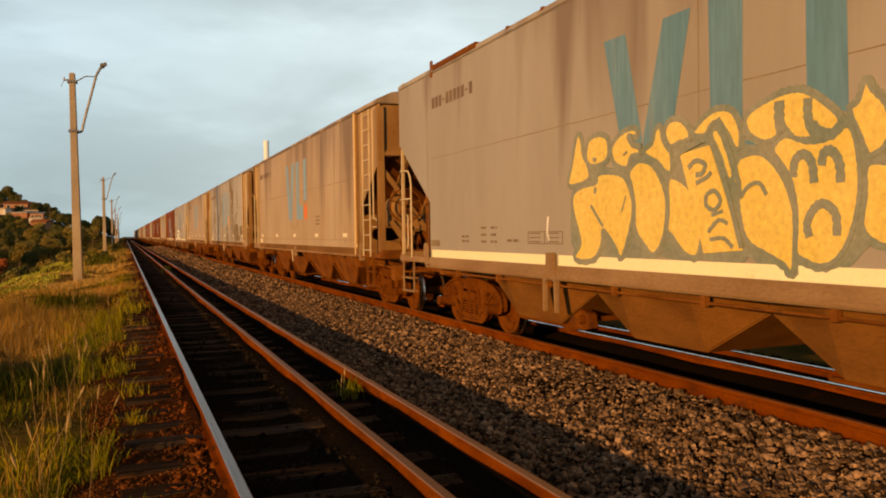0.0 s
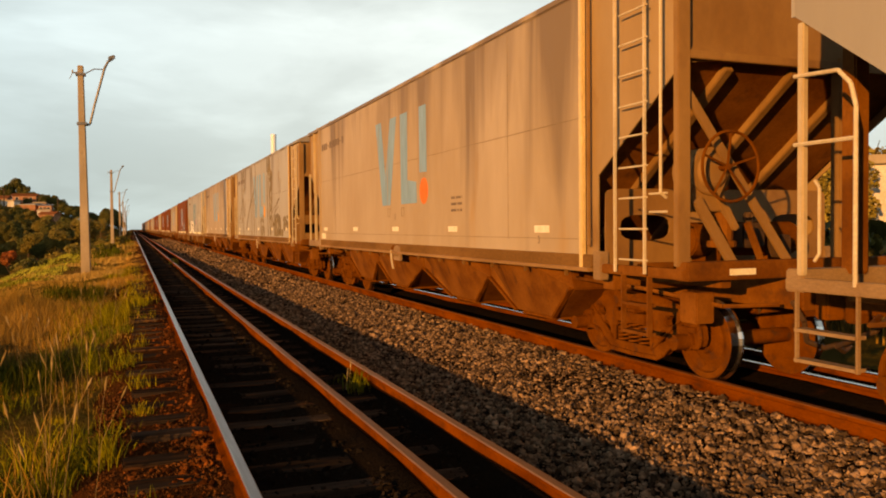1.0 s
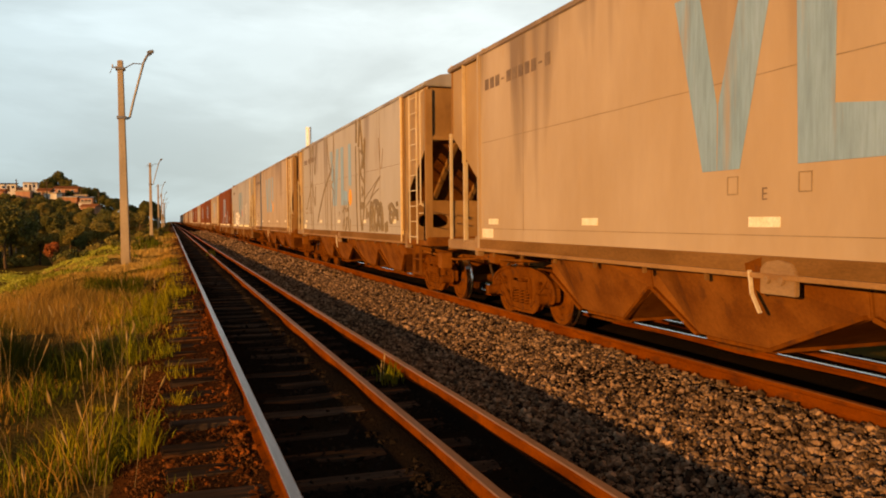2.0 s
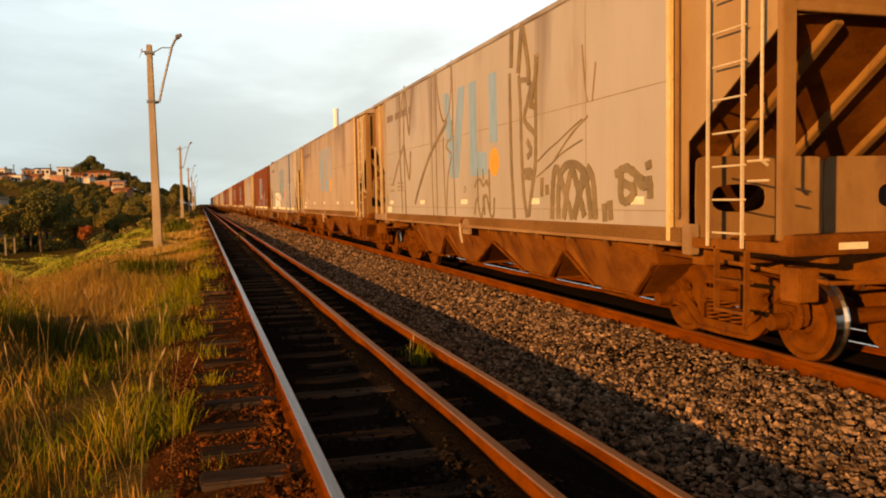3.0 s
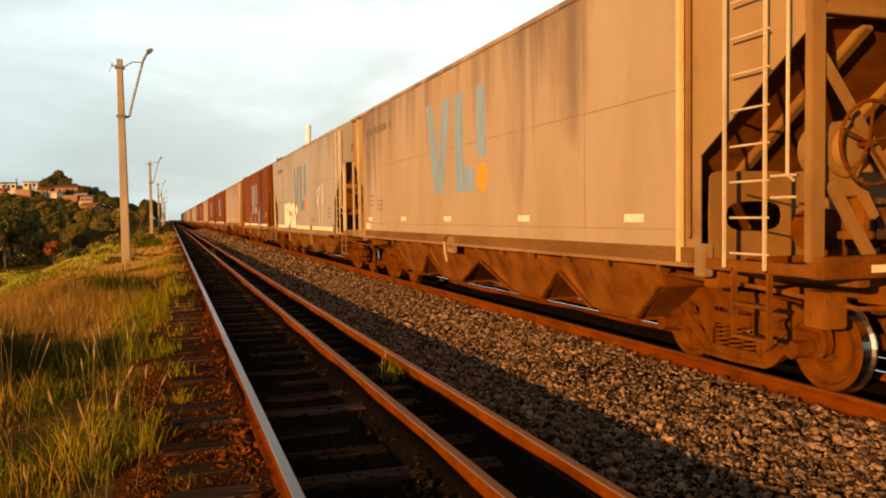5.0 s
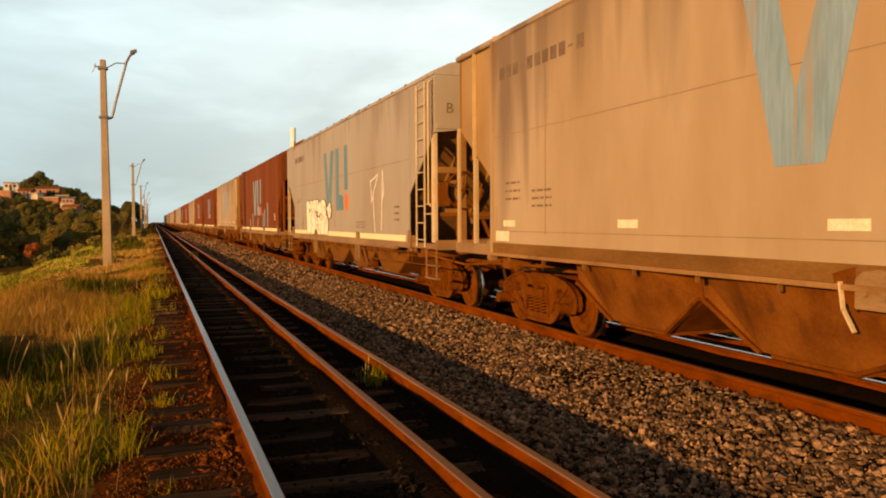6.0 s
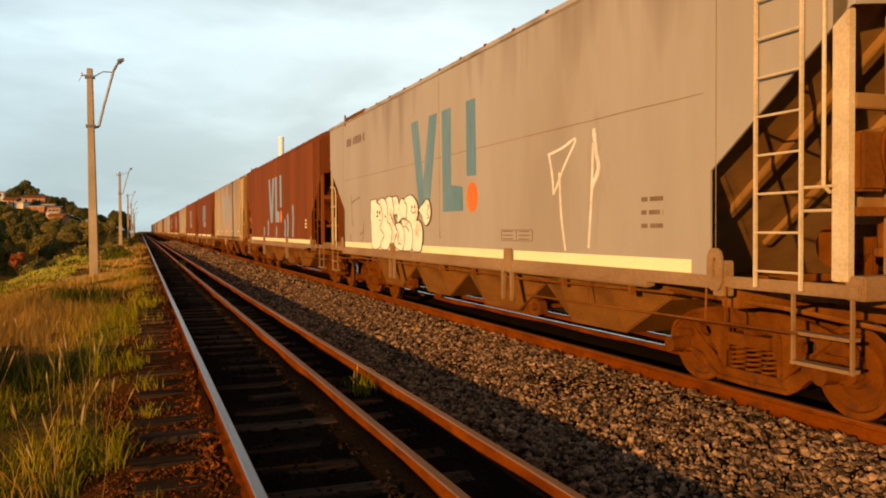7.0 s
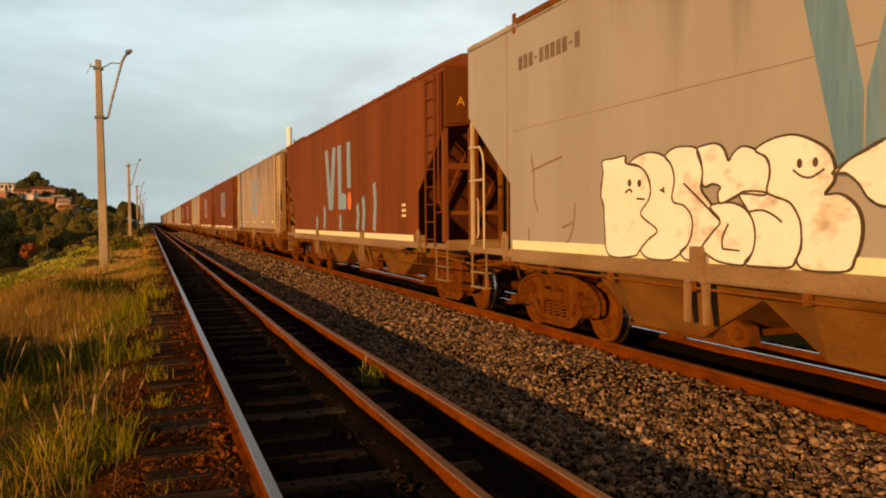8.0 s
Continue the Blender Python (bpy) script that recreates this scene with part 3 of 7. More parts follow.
RAIL_PROFILE = [(-0.062, -0.142), (0.062, -0.142), (0.062, -0.131), (0.02, -0.118), (0.008, -0.105), (0.008, -0.042), (0.032, -0.033), (0.034, -0.012), (0.030, -0.007), (-0.030, -0.007), (-0.034, -0.012), (-0.032, -0.033), (-0.008, -0.042), (-0.008, -0.105), (-0.02, -0.118), (-0.062, -0.131)]


def make_track(name, label, x0, head_mats, y0, y1, half, tall=1.0, shift=0.0):
    tr = thing(name, label, "railway track", kind="structure")
    for off, hm in zip((0, G1, G2), head_mats):
        s = Solid()
        s.prism([(x0 + off + a, b * tall) for a, b in RAIL_PROFILE], "y", -40, 1000)
        rail = part("rail", s, M["rail_side"], tr)
        s = Solid().prism([(x0 + off + a, b) for a, b in ((-0.0345, -0.0085), (0.0345, -0.0085), (0.028, 0), (-0.028, 0))], "y", -40, 1000)
        part("rail_head", s, M[hm], rail, "worn running surface of the rail")
    # sleepers: a few shared shapes, slightly skewed
    shapes = []
    for k in range(4):
        r = random.Random(k)
        w, l0, l1 = 0.115 + r.uniform(-0.008, 0.008), half + r.uniform(-0.06, 0.05), half + r.uniform(-0.05, 0.06)
        s = Solid()
        q = [(-l0, -w), (-l0 * 0.3, -w * 1.03), (l1, -w * 0.97), (l1 + 0.01, w * 0.9), (l1 * 0.4, w), (-l0 - 0.015, w * 0.95)]
        s.prism(q, "z", -0.16, 0)
        shapes.append(s.mesh("sleeper", M["sleeper"], 0.012))
    cx = x0 + G2 / 2 + shift
    y, n = y0, 0
    r = random.Random(3)
    while y < y1:
        part("sleeper", shapes[r.randrange(4)], None, tr, at=pose(cx + r.uniform(-0.05, 0.04), y, -0.142 * tall + r.uniform(-0.016, 0.002), r.uniform(-0.5, 0.5), r.uniform(-0.4, 0.4), r.uniform(-1.2, 1.2)))
        y += 0.622 + r.uniform(-0.035, 0.035)
    r, y_back = random.Random(8), y0 - 0.622
    while y_back > -9:      # the track goes on behind
        part("sleeper", shapes[r.randrange(4)], None, tr, at=pose(cx + r.uniform(-0.05, 0.04), y_back, -0.142 * tall + r.uniform(-0.016, 0.002), r.uniform(-0.5, 0.5), r.uniform(-0.4, 0.4), r.uniform(-1.2, 1.2)))
        y_back -= 0.622
    far = Solid()
    while y < y1 + 160:
        far.box(cx - half, cx + half, y - 0.11, y + 0.11, -0.3, -0.15)
        y += 0.622
    tagged(part("far_sleepers", far, M["sleeper"], tr), kind="stuff")
    return tr


# ---- hopper wagons ----
HALF_W, TOP, SILL, SEAM = 1.48, 3.9, 1.05, 2.6
WHEEL_R, AXLE = 0.375, 0.91
BOGIE_Y = {-1: -5.76, 1: 6.22}        # leading and trailing bogie
SHARED = {}


def shared(key, maker):
    if key not in SHARED:
        SHARED[key] = maker()
    return SHARED[key]


def disc_profile(s, x_list, n=40):
    """A body turned about the x axis from (x, radius) pairs."""
    rings = []
    for x, r in x_list:
        rings.append([(x, r * math.sin(2 * math.pi * i / n), r * math.cos(2 * math.pi * i / n)) for i in range(n)])
    vs = [p for q in rings for p in q]
    fs = []
    for k in range(len(rings) - 1):
        for i in range(n):
            fs.append((k * n + i, k * n + (i + 1) % n, (k + 1) * n + (i + 1) % n, (k + 1) * n + i))
    fs.append(tuple(range(n))[::-1])
    fs.append(tuple(range((len(rings) - 1) * n, len(rings) * n)))
    return s.add(vs, fs)


def wheelset_mesh():
    s = Solid()
    for sx in (-1, 1):
        p = [(0.455, 0.10), (0.455, WHEEL_R + 0.028), (0.475, WHEEL_R + 0.03), (0.492, WHEEL_R + 0.004), (0.575, WHEEL_R - 0.004), (0.585, WHEEL_R - 0.012),
             (0.585, WHEEL_R - 0.06), (0.555, WHEEL_R - 0.075), (0.535, 0.22), (0.565, 0.13), (0.59, 0.12), (0.59, 0.07)]
        disc_profile(s, [(sx * a, b) for a, b in p])
    s.rod((-0.95, 0, 0), (0.95, 0, 0), 0.075, n=16)
    for k in range(4):      # marks in the plate, so that the turning shows
        a = k * math.pi / 2 + 0.3
        for sx in (-1, 1):
            s.rod((sx * 0.55, 0.24 * math.cos(a), 0.24 * math.sin(a)), (sx * 0.556, 0.24 * math.cos(a), 0.24 * math.sin(a)), 0.018, n=8)
    me = s.mesh("wheelset", M["iron_oxide"])
    me.materials.append(M["rail_bright"])       # the running tread and flange are worn bright
    for p in me.polygons:
        c = p.center
        r = math.hypot(c.y, c.z)
        if r > WHEEL_R - 0.008 and abs(c.x) < 0.581:
            p.material_index = 1
    return me


def plate_mesh(name, outer, holes, x0, x1, mat, bevel=0.008):
    """A flat casting in the yz plane from x0 to x1: an outline with openings cut right through it."""
    bm = bmesh.new()
    edges = []
    for loop in [outer] + holes:
        vs = [bm.verts.new((x0, y, z)) for y, z in loop]
        edges += [bm.edges.new((vs[i], vs[(i + 1) % len(vs)])) for i in range(len(vs))]
    res = bmesh.ops.triangle_fill(bm, edges=edges, use_beauty=True)
    faces = [f for f in res["geom"] if isinstance(f, bmesh.types.BMFace)]
    ext = bmesh.ops.extrude_face_region(bm, geom=faces)
    bmesh.ops.translate(bm, vec=(x1 - x0, 0, 0), verts=[v for v in ext["geom"] if isinstance(v, bmesh.types.BMVert)])
    bmesh.ops.recalc_face_normals(bm, faces=bm.faces)
    if bevel:
        rim = [e for e in bm.edges if len(e.link_faces) == 2 and e.calc_face_angle(0) > 0.9]
        bmesh.ops.bevel(bm, geom=rim, offset=bevel, segments=2, affect="EDGES", clamp_overlap=True)
    me = bpy.data.meshes.new(name)
    bm.to_mesh(me)
    bm.free()
    me.materials.append(mat)
    return me


def mirrored(half):
    """An outline that is the same on both sides of its middle."""
    return half + [(-y, z) for y, z in reversed(half) if y > 0]


def sideframe_mesh(sx):
    """A cast side frame: deep arms with small openings, a spring window, hooded ends over the bearings."""
    a, b = sx * 0.665, sx * 0.765
    outer = mirrored([(0, 0.76), (0.34, 0.765), (0.58, 0.74), (0.80, 0.69), (0.97, 0.62), (1.07, 0.53), (1.09, 0.42), (1.06, 0.34), (0.98, 0.33), (0.95, 0.42), (0.87, 0.42), (0.84, 0.34), (0.74, 0.33), (0.64, 0.30), (0.52, 0.19), (0.42, 0.14), (0, 0.13)])
    window = [(-0.33, 0.22), (0.33, 0.22), (0.33, 0.58), (0.27, 0.63), (-0.27, 0.63), (-0.33, 0.58)]
    holes = [window]
    for q in (-1, 1):
        holes.append(oval(q * 0.50, 0.36, 0.045, 0.075, 10, -q * 0.6))
        holes.append(oval(q * 0.62, 0.54, 0.09, 0.055, 10, q * 0.35))
        holes.append(oval(q * 0.80, 0.50, 0.035, 0.05, 8))
    me = plate_mesh("side_frame", outer, holes, a, b, M["iron_oxide"], 0.012)
    # proud cast ribs round the outline and the window, bearing caps, wear plates
    s = Solid()
    c = sx * 0.795
    for loop, wid in ((outer, 0.028), (window, 0.022)):
        for p, q in zip(loop, loop[1:] + loop[:1]):
            s.beam((b + sx * 0.008, p[0], p[1]), (b + sx * 0.008, q[0], q[1]), wid, 0.045)
    for q in (-1, 1):
        s.beam((b + sx * 0.004, q * 0.36, 0.24), (b + sx * 0.004, q * 0.86, 0.62), 0.03, 0.03)
        s.rod((sx * 0.64, q * AXLE, WHEEL_R + 0.01), (c, q * AXLE, WHEEL_R + 0.01), 0.095, n=16)
        s.rod((c, q * AXLE, WHEEL_R + 0.01), (c + sx * 0.025, q * AXLE, WHEEL_R + 0.01), 0.07, 0.055, n=16)
        s.box(min(a, c), max(a, c), q * AXLE - 0.12, q * AXLE + 0.12, 0.465, 0.52)
        for k in range(3):
            t = 2 * math.pi * k / 3 + 0.4
            s.rod((c + sx * 0.02, q * AXLE + 0.045 * math.cos(t), WHEEL_R + 0.01 + 0.045 * math.sin(t)), (c + sx * 0.038, q * AXLE + 0.045 * math.cos(t), WHEEL_R + 0.01 + 0.045 * math.sin(t)), 0.012, n=6)
        s.box(min(b, c), max(b, c), q * 0.30 - 0.03, q * 0.30 + 0.03, 0.40, 0.60)
    s.box(min(a, c + sx * 0.02), max(a, c + sx * 0.02), -0.25, 0.25, 0.46, 0.57)       # bolster end in the window
    s.box(min(a, c), max(a, c), -0.07, 0.07, 0.57, 0.61)
    rib = s.mesh("side_frame", M["iron_oxide"], 0.006)
    bm = bmesh.new()
    bm.from_mesh(me)
    bm.from_mesh(rib)
    bm.to_mesh(me)
    bm.free()
    return me


def spring_mesh():
    """A coil spring: one wound bar."""
    s = Solid()
    n, k, turns_ = 80, 6, 5
    vs, fs = [], []
    for i in range(n + 1):
        a = 2 * math.pi * turns_ * i / n
        for j in range(k):
            c = 2 * math.pi * j / k
            r = 0.068 + 0.015 * math.cos(c)
            vs.append((r * math.cos(a), r * math.sin(a), 0.012 + 0.215 * i / n + 0.013 * math.sin(c)))
    for i in range(n):
        for j in range(k):
            fs.append((i * k + j, i * k + (j + 1) % k, (i + 1) * k + (j + 1) % k, (i + 1) * k + j))
    return s.add(vs, fs).mesh("spring", M["iron_oxide"], smooth=True)


def brake_shoe_mesh(q, sx):
    """A curved brake block with its hanger, riding on the inner side of the wheel."""
    s = Solid()
    R = WHEEL_R + 0.012
    arc = [(q * (AXLE - R * math.cos(t)), WHEEL_R + R * math.sin(t)) for t in (-0.35, -0.12, 0.12, 0.35, 0.6)]
    back = [(q * (AXLE - (R + 0.06) * math.cos(t)), WHEEL_R + (R + 0.06) * math.sin(t)) for t in (0.6, 0.3, 0.0, -0.35)]
    s.prism(arc + back, "x", min(sx * 0.50, sx * 0.58), max(sx * 0.50, sx * 0.58))
    s.beam((sx * 0.54, q * (AXLE - R - 0.04), WHEEL_R + 0.05), (sx * 0.54, q * (AXLE - R - 0.10), 0.70), 0.03, 0.03)
    return s.mesh("brake_shoe", M["dark_iron"], 0.006)


def add_bogie(w, sy):
    s = Solid()
    s.prism([(-0.66, 0.44), (0.66, 0.44), (0.66, 0.58), (0.4, 0.74), (-0.4, 0.74), (-0.66, 0.58)], "y", -0.2, 0.2)
    s.rod((0, 0, 0.7), (0, 0, 0.92), 0.2, n=16)
    for q in (-1, 1):
        s.beam((-0.55, q * 0.42, 0.38), (0.55, q * 0.42, 0.38), 0.09, 0.12)
        for x in (-0.53, 0.53):
            s.box(x - 0.06, x + 0.06, q * 0.42 - 0.03, q * 0.42 + 0.05, 0.26, 0.56)
    bg = part("bogie", shared("bolster", lambda: s.mesh("bogie", M["iron_oxide"], 0.012)), None, w, "three-piece freight bogie caked in rust-brown dust", at=pose(0, BOGIE_Y[sy], 0))
    for sx in (-1, 1):
        part("side_frame", shared(("sf", sx), lambda: sideframe_mesh(sx)), None, bg)
        for q in (-0.19, 0.0, 0.19):
            part("spring", shared("spring", spring_mesh), None, bg, at=pose(sx * 0.73, q, 0.23))
    for q in (-1, 1):
        for sx in (-1, 1):
            part("brake_shoe", shared(("shoe", q, sx), lambda: brake_shoe_mesh(q, sx)), None, bg, "dark curved brake block")
        ws = part("wheelset", shared("wheelset", wheelset_mesh), None, bg, "rusty wheels with a worn bright tread", at=pose(0, q * AXLE, WHEEL_R))
    return bg


def hopper_mesh(kind, wm, wp):
    """One discharge hopper: flat side panels with chamfered wings that rise to meet the next hopper, wm and wp away."""
    s = Solid()
    xt, xw, xb, h, zb, za, zt = (1.40, 1.25, 1.14, 0.48, 0.43, 0.80, SILL - 0.01) if kind == 1 else (1.42, 1.23, 1.23, 0.51, 0.46, 0.85, 0.97)
    top = [(xt, h), (xw, wp), (-xw, wp), (-xt, h), (-xt, -h), (-xw, -wm), (xw, -wm), (xt, -h)]
    zs = (zb, za, za, zb, zb, za, za, zb)
    low = [(math.copysign(xb if z == zb else xw - 0.03, x), y, z) for (x, y), z in zip(top, zs)]
    s.add([(x, y, zt) for x, y in top] + low, [tuple(range(8)), (8, 11, 12, 15), (8, 9, 10, 11), (12, 13, 14, 15)] + [(i, (i + 1) % 8, 8 + (i + 1) % 8, 8 + i) for i in range(8)])
    return s.mesh("hopper", M["dust_steel"] if kind == 1 else M["sill_brown"], 0.012)


def gate_mesh():
    s = Solid().box(-1.10, 1.10, -0.44, 0.44, 0.385, 0.428)
    s.box(-1.16, 1.16, -0.24, 0.24, 0.36, 0.384)
    return s.mesh("outlet_gate", M["iron_oxide"], 0.01)


def gear_mesh():
    """Gate rack and shaft hanging beside an outlet."""
    s = Solid()
    for sx in (-1, 1):
        x = sx * 1.12
        s.prism([(-0.62, 0.46), (-0.95, 0.43), (-1.12, 0.47), (-1.08, 0.62), (-0.92, 0.66), (-0.72, 0.56)], "x", min(x, x + sx * 0.1), max(x, x + sx * 0.1))
        s.rod((x + sx * 0.1, -0.98, 0.55), (x + sx * 0.17, -0.98, 0.55), 0.05, n=10)
        s.box(min(x, x + sx * 0.06), max(x, x + sx * 0.06), -0.8, 0.7, 0.42, 0.455)
    s.rod((-1.1, -0.98, 0.55), (1.1, -0.98, 0.55), 0.03, n=8)
    return s.mesh("outlet_gear", M["iron_oxide"], 0.01)


def side_mesh(kind, sx, mat):
    """A side sheet with its thickness; its lower corners are cut away on the slant (the first kind has recessed end panels instead)."""
    x0, x1 = (-HALF_W, -HALF_W + 0.02) if sx < 0 else (HALF_W - 0.02, HALF_W)
    s = Solid()
    if kind == 1:
        s.prism([(-5.92, SILL + 0.14), (6.10, SILL + 0.14), (6.10, TOP), (-5.92, TOP)], "x", x0, x1)
    else:
        s.prism([(-6.08, SILL + 0.06), (6.08, SILL + 0.06), (6.08, 1.96), (7.42, 2.93), (7.42, TOP - 0.02), (-7.42, TOP - 0.02), (-7.42, 2.93), (-6.08, 1.96)], "x", x0, x1)
    return s.mesh("side_sheet", mat)


def reach(kind, sy):
    """How far the upper body runs from the middle towards that end, and where the slanted cut begins."""
    return (7.40, 2.87) if kind == 1 else (7.40, 2.93)


def roof_mesh(kind, mat):
    prof = [(-HALF_W - 0.02, TOP - 0.05), (-HALF_W - 0.02, TOP + 0.02), (-1.2, TOP + 0.16), (-0.5, TOP + 0.27), (0.5, TOP + 0.27), (1.2, TOP + 0.16), (HALF_W + 0.02, TOP + 0.02), (HALF_W + 0.02, TOP - 0.05)]
    s = Solid().prism(prof, "y", -7.45, reach(kind, 1)[0] + 0.04)
    return s.mesh("roof", mat, 0.012)


def end_mesh(zb, mat, half):
    """The upper end wall, with pressed edges."""
    s = Solid()
    s.prism([(-half, TOP - 0.052), (-half, zb), (-0.75, zb + 0.08), (0.75, zb + 0.08), (half, zb), (half, TOP - 0.052)], "y", 0, 0.03)
    s.box(-HALF_W + 0.03, HALF_W - 0.03, 0.03, 0.055, zb + 0.06, zb + 0.14)
    return s.mesh("end_wall", mat)


def ladder(w, name, ys, x, z0, z1, n, mat, label):
    """Two stiles on the wagon's side, with each rung a piece of its own."""
    s = Solid()
    for y in ys:
        s.beam((x, y, z0), (x, y, z1), 0.024, 0.02)
    lad = part(name, s, mat, w, label)
    rung = shared(("rung", mat.name), lambda: Solid().rod((0, ys[0], 0), (0, ys[1], 0), 0.0095, n=6).mesh("rung", mat))
    for k in range(n):
        part("rung", rung, None, lad, at=pose(x, 0, z0 + 0.12 + (z1 - z0 - 0.2) * k / (n - 1)))
    return lad


def patch(polys, d=0.0):
    """Flat paint on the near side from outlines in (u, z)."""
    s = Solid()
    x1 = -HALF_W - 0.001
    for poly in polys:
        s.prism([(-u, z) for u, z in poly], "x", x1 - 0.003 - d, x1)
    return s


def rect(u0, u1, z0, z1):
    return [(u0, z0), (u1, z0), (u1, z1), (u0, z1)]


def oval(u, z, a, b, n=24, tilt=0.0, p=2.0):
    out = []
    for i in range(n):
        t = 2 * math.pi * i / n
        c, s = math.cos(t), math.sin(t)
        x, y = a * math.copysign(abs(c) ** (2 / p), c), b * math.copysign(abs(s) ** (2 / p), s)
        out.append((u + x * math.cos(tilt) - y * math.sin(tilt), z + x * math.sin(tilt) + y * math.cos(tilt)))
    return out


def spline(pts, k=6, closed=False):
    """A smooth curve through a few points."""
    out, n = [], len(pts)
    for i in range(n if closed else n - 1):
        p = [Vector(pts[(i + j) % n]) if closed else Vector(pts[min(max(i + j, 0), n - 1)]) for j in (-1, 0, 1, 2)]
        for j in range(k):
            t = j / k
            q = 0.5 * ((2 * p[1]) + (p[2] - p[0]) * t + (2 * p[0] - 5 * p[1] + 4 * p[2] - p[3]) * t * t + (3 * p[1] - p[0] - 3 * p[2] + p[3]) * t ** 3)
            out.append((q.x, q.y))
    if not closed:
        out.append(tuple(pts[-1]))
    return out


def brush(lines, width, d=0.0, curve=True):
    """Spray strokes: ribbons along smooth lines in (u, z)."""
    s = Solid()
    x0, x1 = -HALF_W - 0.004 - d, -HALF_W - 0.001
    for ln in lines:
        c = spline(ln, 5) if curve and len(ln) > 2 else ln
        n = len(c)
        left, right = [], []
        for i, (u, z) in enumerate(c):
            a, b = Vector(c[max(i - 1, 0)]), Vector(c[min(i + 1, n - 1)])
            t = (b - a)
            t = t.normalized() if t.length > 1e-6 else Vector((1, 0))
            wd = width * (0.85 + 0.3 * math.sin(i * 1.3 + u * 7) ** 2) / 2
            left.append((u - t.y * wd, z + t.x * wd))
            right.append((u + t.y * wd, z - t.x * wd))
        vs = [(x0 - 0.00004 * (i % n), -u, z) for i, (u, z) in enumerate(left + right)] + [(x1, -u, z) for u, z in left + right]
        m = 2 * n
        fs = []
        for i in range(n - 1):
            fs += [(i, i + 1, n + i + 1, n + i), (m + i + 1, m + i, m + n + i, m + n + i + 1), (i, m + i, m + i + 1, i + 1), (n + i + 1, m + n + i + 1, m + n + i, n + i)]
        s.add(vs, fs)
    return s


def logo(side, blue, dot, up=0.0):
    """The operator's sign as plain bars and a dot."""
    lift = lambda polys: [[(u, z + up) for u, z in p] for p in polys]
    part("painted_bar", patch(lift([[(-1.39, 3.29), (-1.05, 3.29), (-0.81, 2.31), (-0.81, 1.77), (-0.99, 1.77)], [(-0.5, 3.29), (-0.15, 3.29), (-0.53, 1.77), (-0.8, 1.77), (-0.79, 2.31)]])), blue, side)
    part("painted_bar", patch(lift([[(0.06, 3.29), (0.43, 3.29), (0.42, 2.16), (0.86, 2.11), (0.88, 1.77), (0.09, 1.77)]]), 0.001), blue, side)
    part("painted_bar", patch(lift([[(1.01, 3.29), (1.33, 3.29), (1.35, 2.24), (1.02, 2.25)]])), blue, side)
    part("painted_dot", patch([oval(1.21, 1.95 + up, 0.19, 0.21)], 0.001), dot, side)


def letter(parent, text, at, size, mat):
    """A stencilled letter in the built-in font, lying in its own xy plane."""
    c = bpy.data.curves.new("stencil_letter", "FONT")
    c.body, c.size, c.extrude, c.align_x, c.align_y = text, size, 0.001, "CENTER", "CENTER"
    c.materials.append(mat)
    ob = new("stencil_letter", c)
    ob.parent = parent
    ob.matrix_basis = at
    return ob


def number_bars(side, u0, u1, z, h, k, mat):
    polys = []
    r = random.Random(k)
    u, step = u0, (u1 - u0) / k
    for i in range(k):
        if i != 3 and i != k - 2:
            polys.append(rect(u + step * 0.12, u + step * 0.85, z, z + h))
        else:
            polys.append(rect(u + step * 0.2, u + step * 0.7, z + h * 0.4, z + h * 0.55))
        u += step
    tagged(part("stencil_mark", patch(polys), mat, side, "faded stencilled marks on the side"), kind="stuff")


def text_bars(side, u, z, rows, w, h=0.05, gap=0.045, mat=None, seed=1):
    r = random.Random(seed)
    polys = []
    for i in range(rows):
        x = u
        while x < u + w:
            ww = r.uniform(0.06, 0.2)
            polys.append(rect(x, min(x + ww, u + w), z - i * (h + gap), z - i * (h + gap) + h))
            x += ww + 0.04
    tagged(part("stencil_mark", patch(polys), mat or M["stencil"], side, "faded stencilled marks on the side"), kind="stuff")


def table_marks(side, u0, u1, z0, z1, k=3):
    """A stencilled ruled table: thin frame lines with bars for the rows."""
    polys = [rect(u0, u1, z1 - 0.008, z1), rect(u0, u1, z0, z0 + 0.008), rect(u0, u0 + 0.008, z0, z1), rect(u1 - 0.008, u1, z0, z1), rect((u0 + u1) / 2 - 0.004, (u0 + u1) / 2 + 0.004, z0, z1)]
    h = (z1 - z0) / k
    for i in range(k):
        for a, b in ((0.05, 0.38), (0.58, 0.9)):
            polys.append(rect(u0 + (u1 - u0) * a, u0 + (u1 - u0) * b, z0 + h * (i + 0.4), z0 + h * (i + 0.4) + 0.012))
    tagged(part("stencil_mark", patch(polys), M["stencil"], side, "faint ruled table stencilled on the side"), kind="stuff")


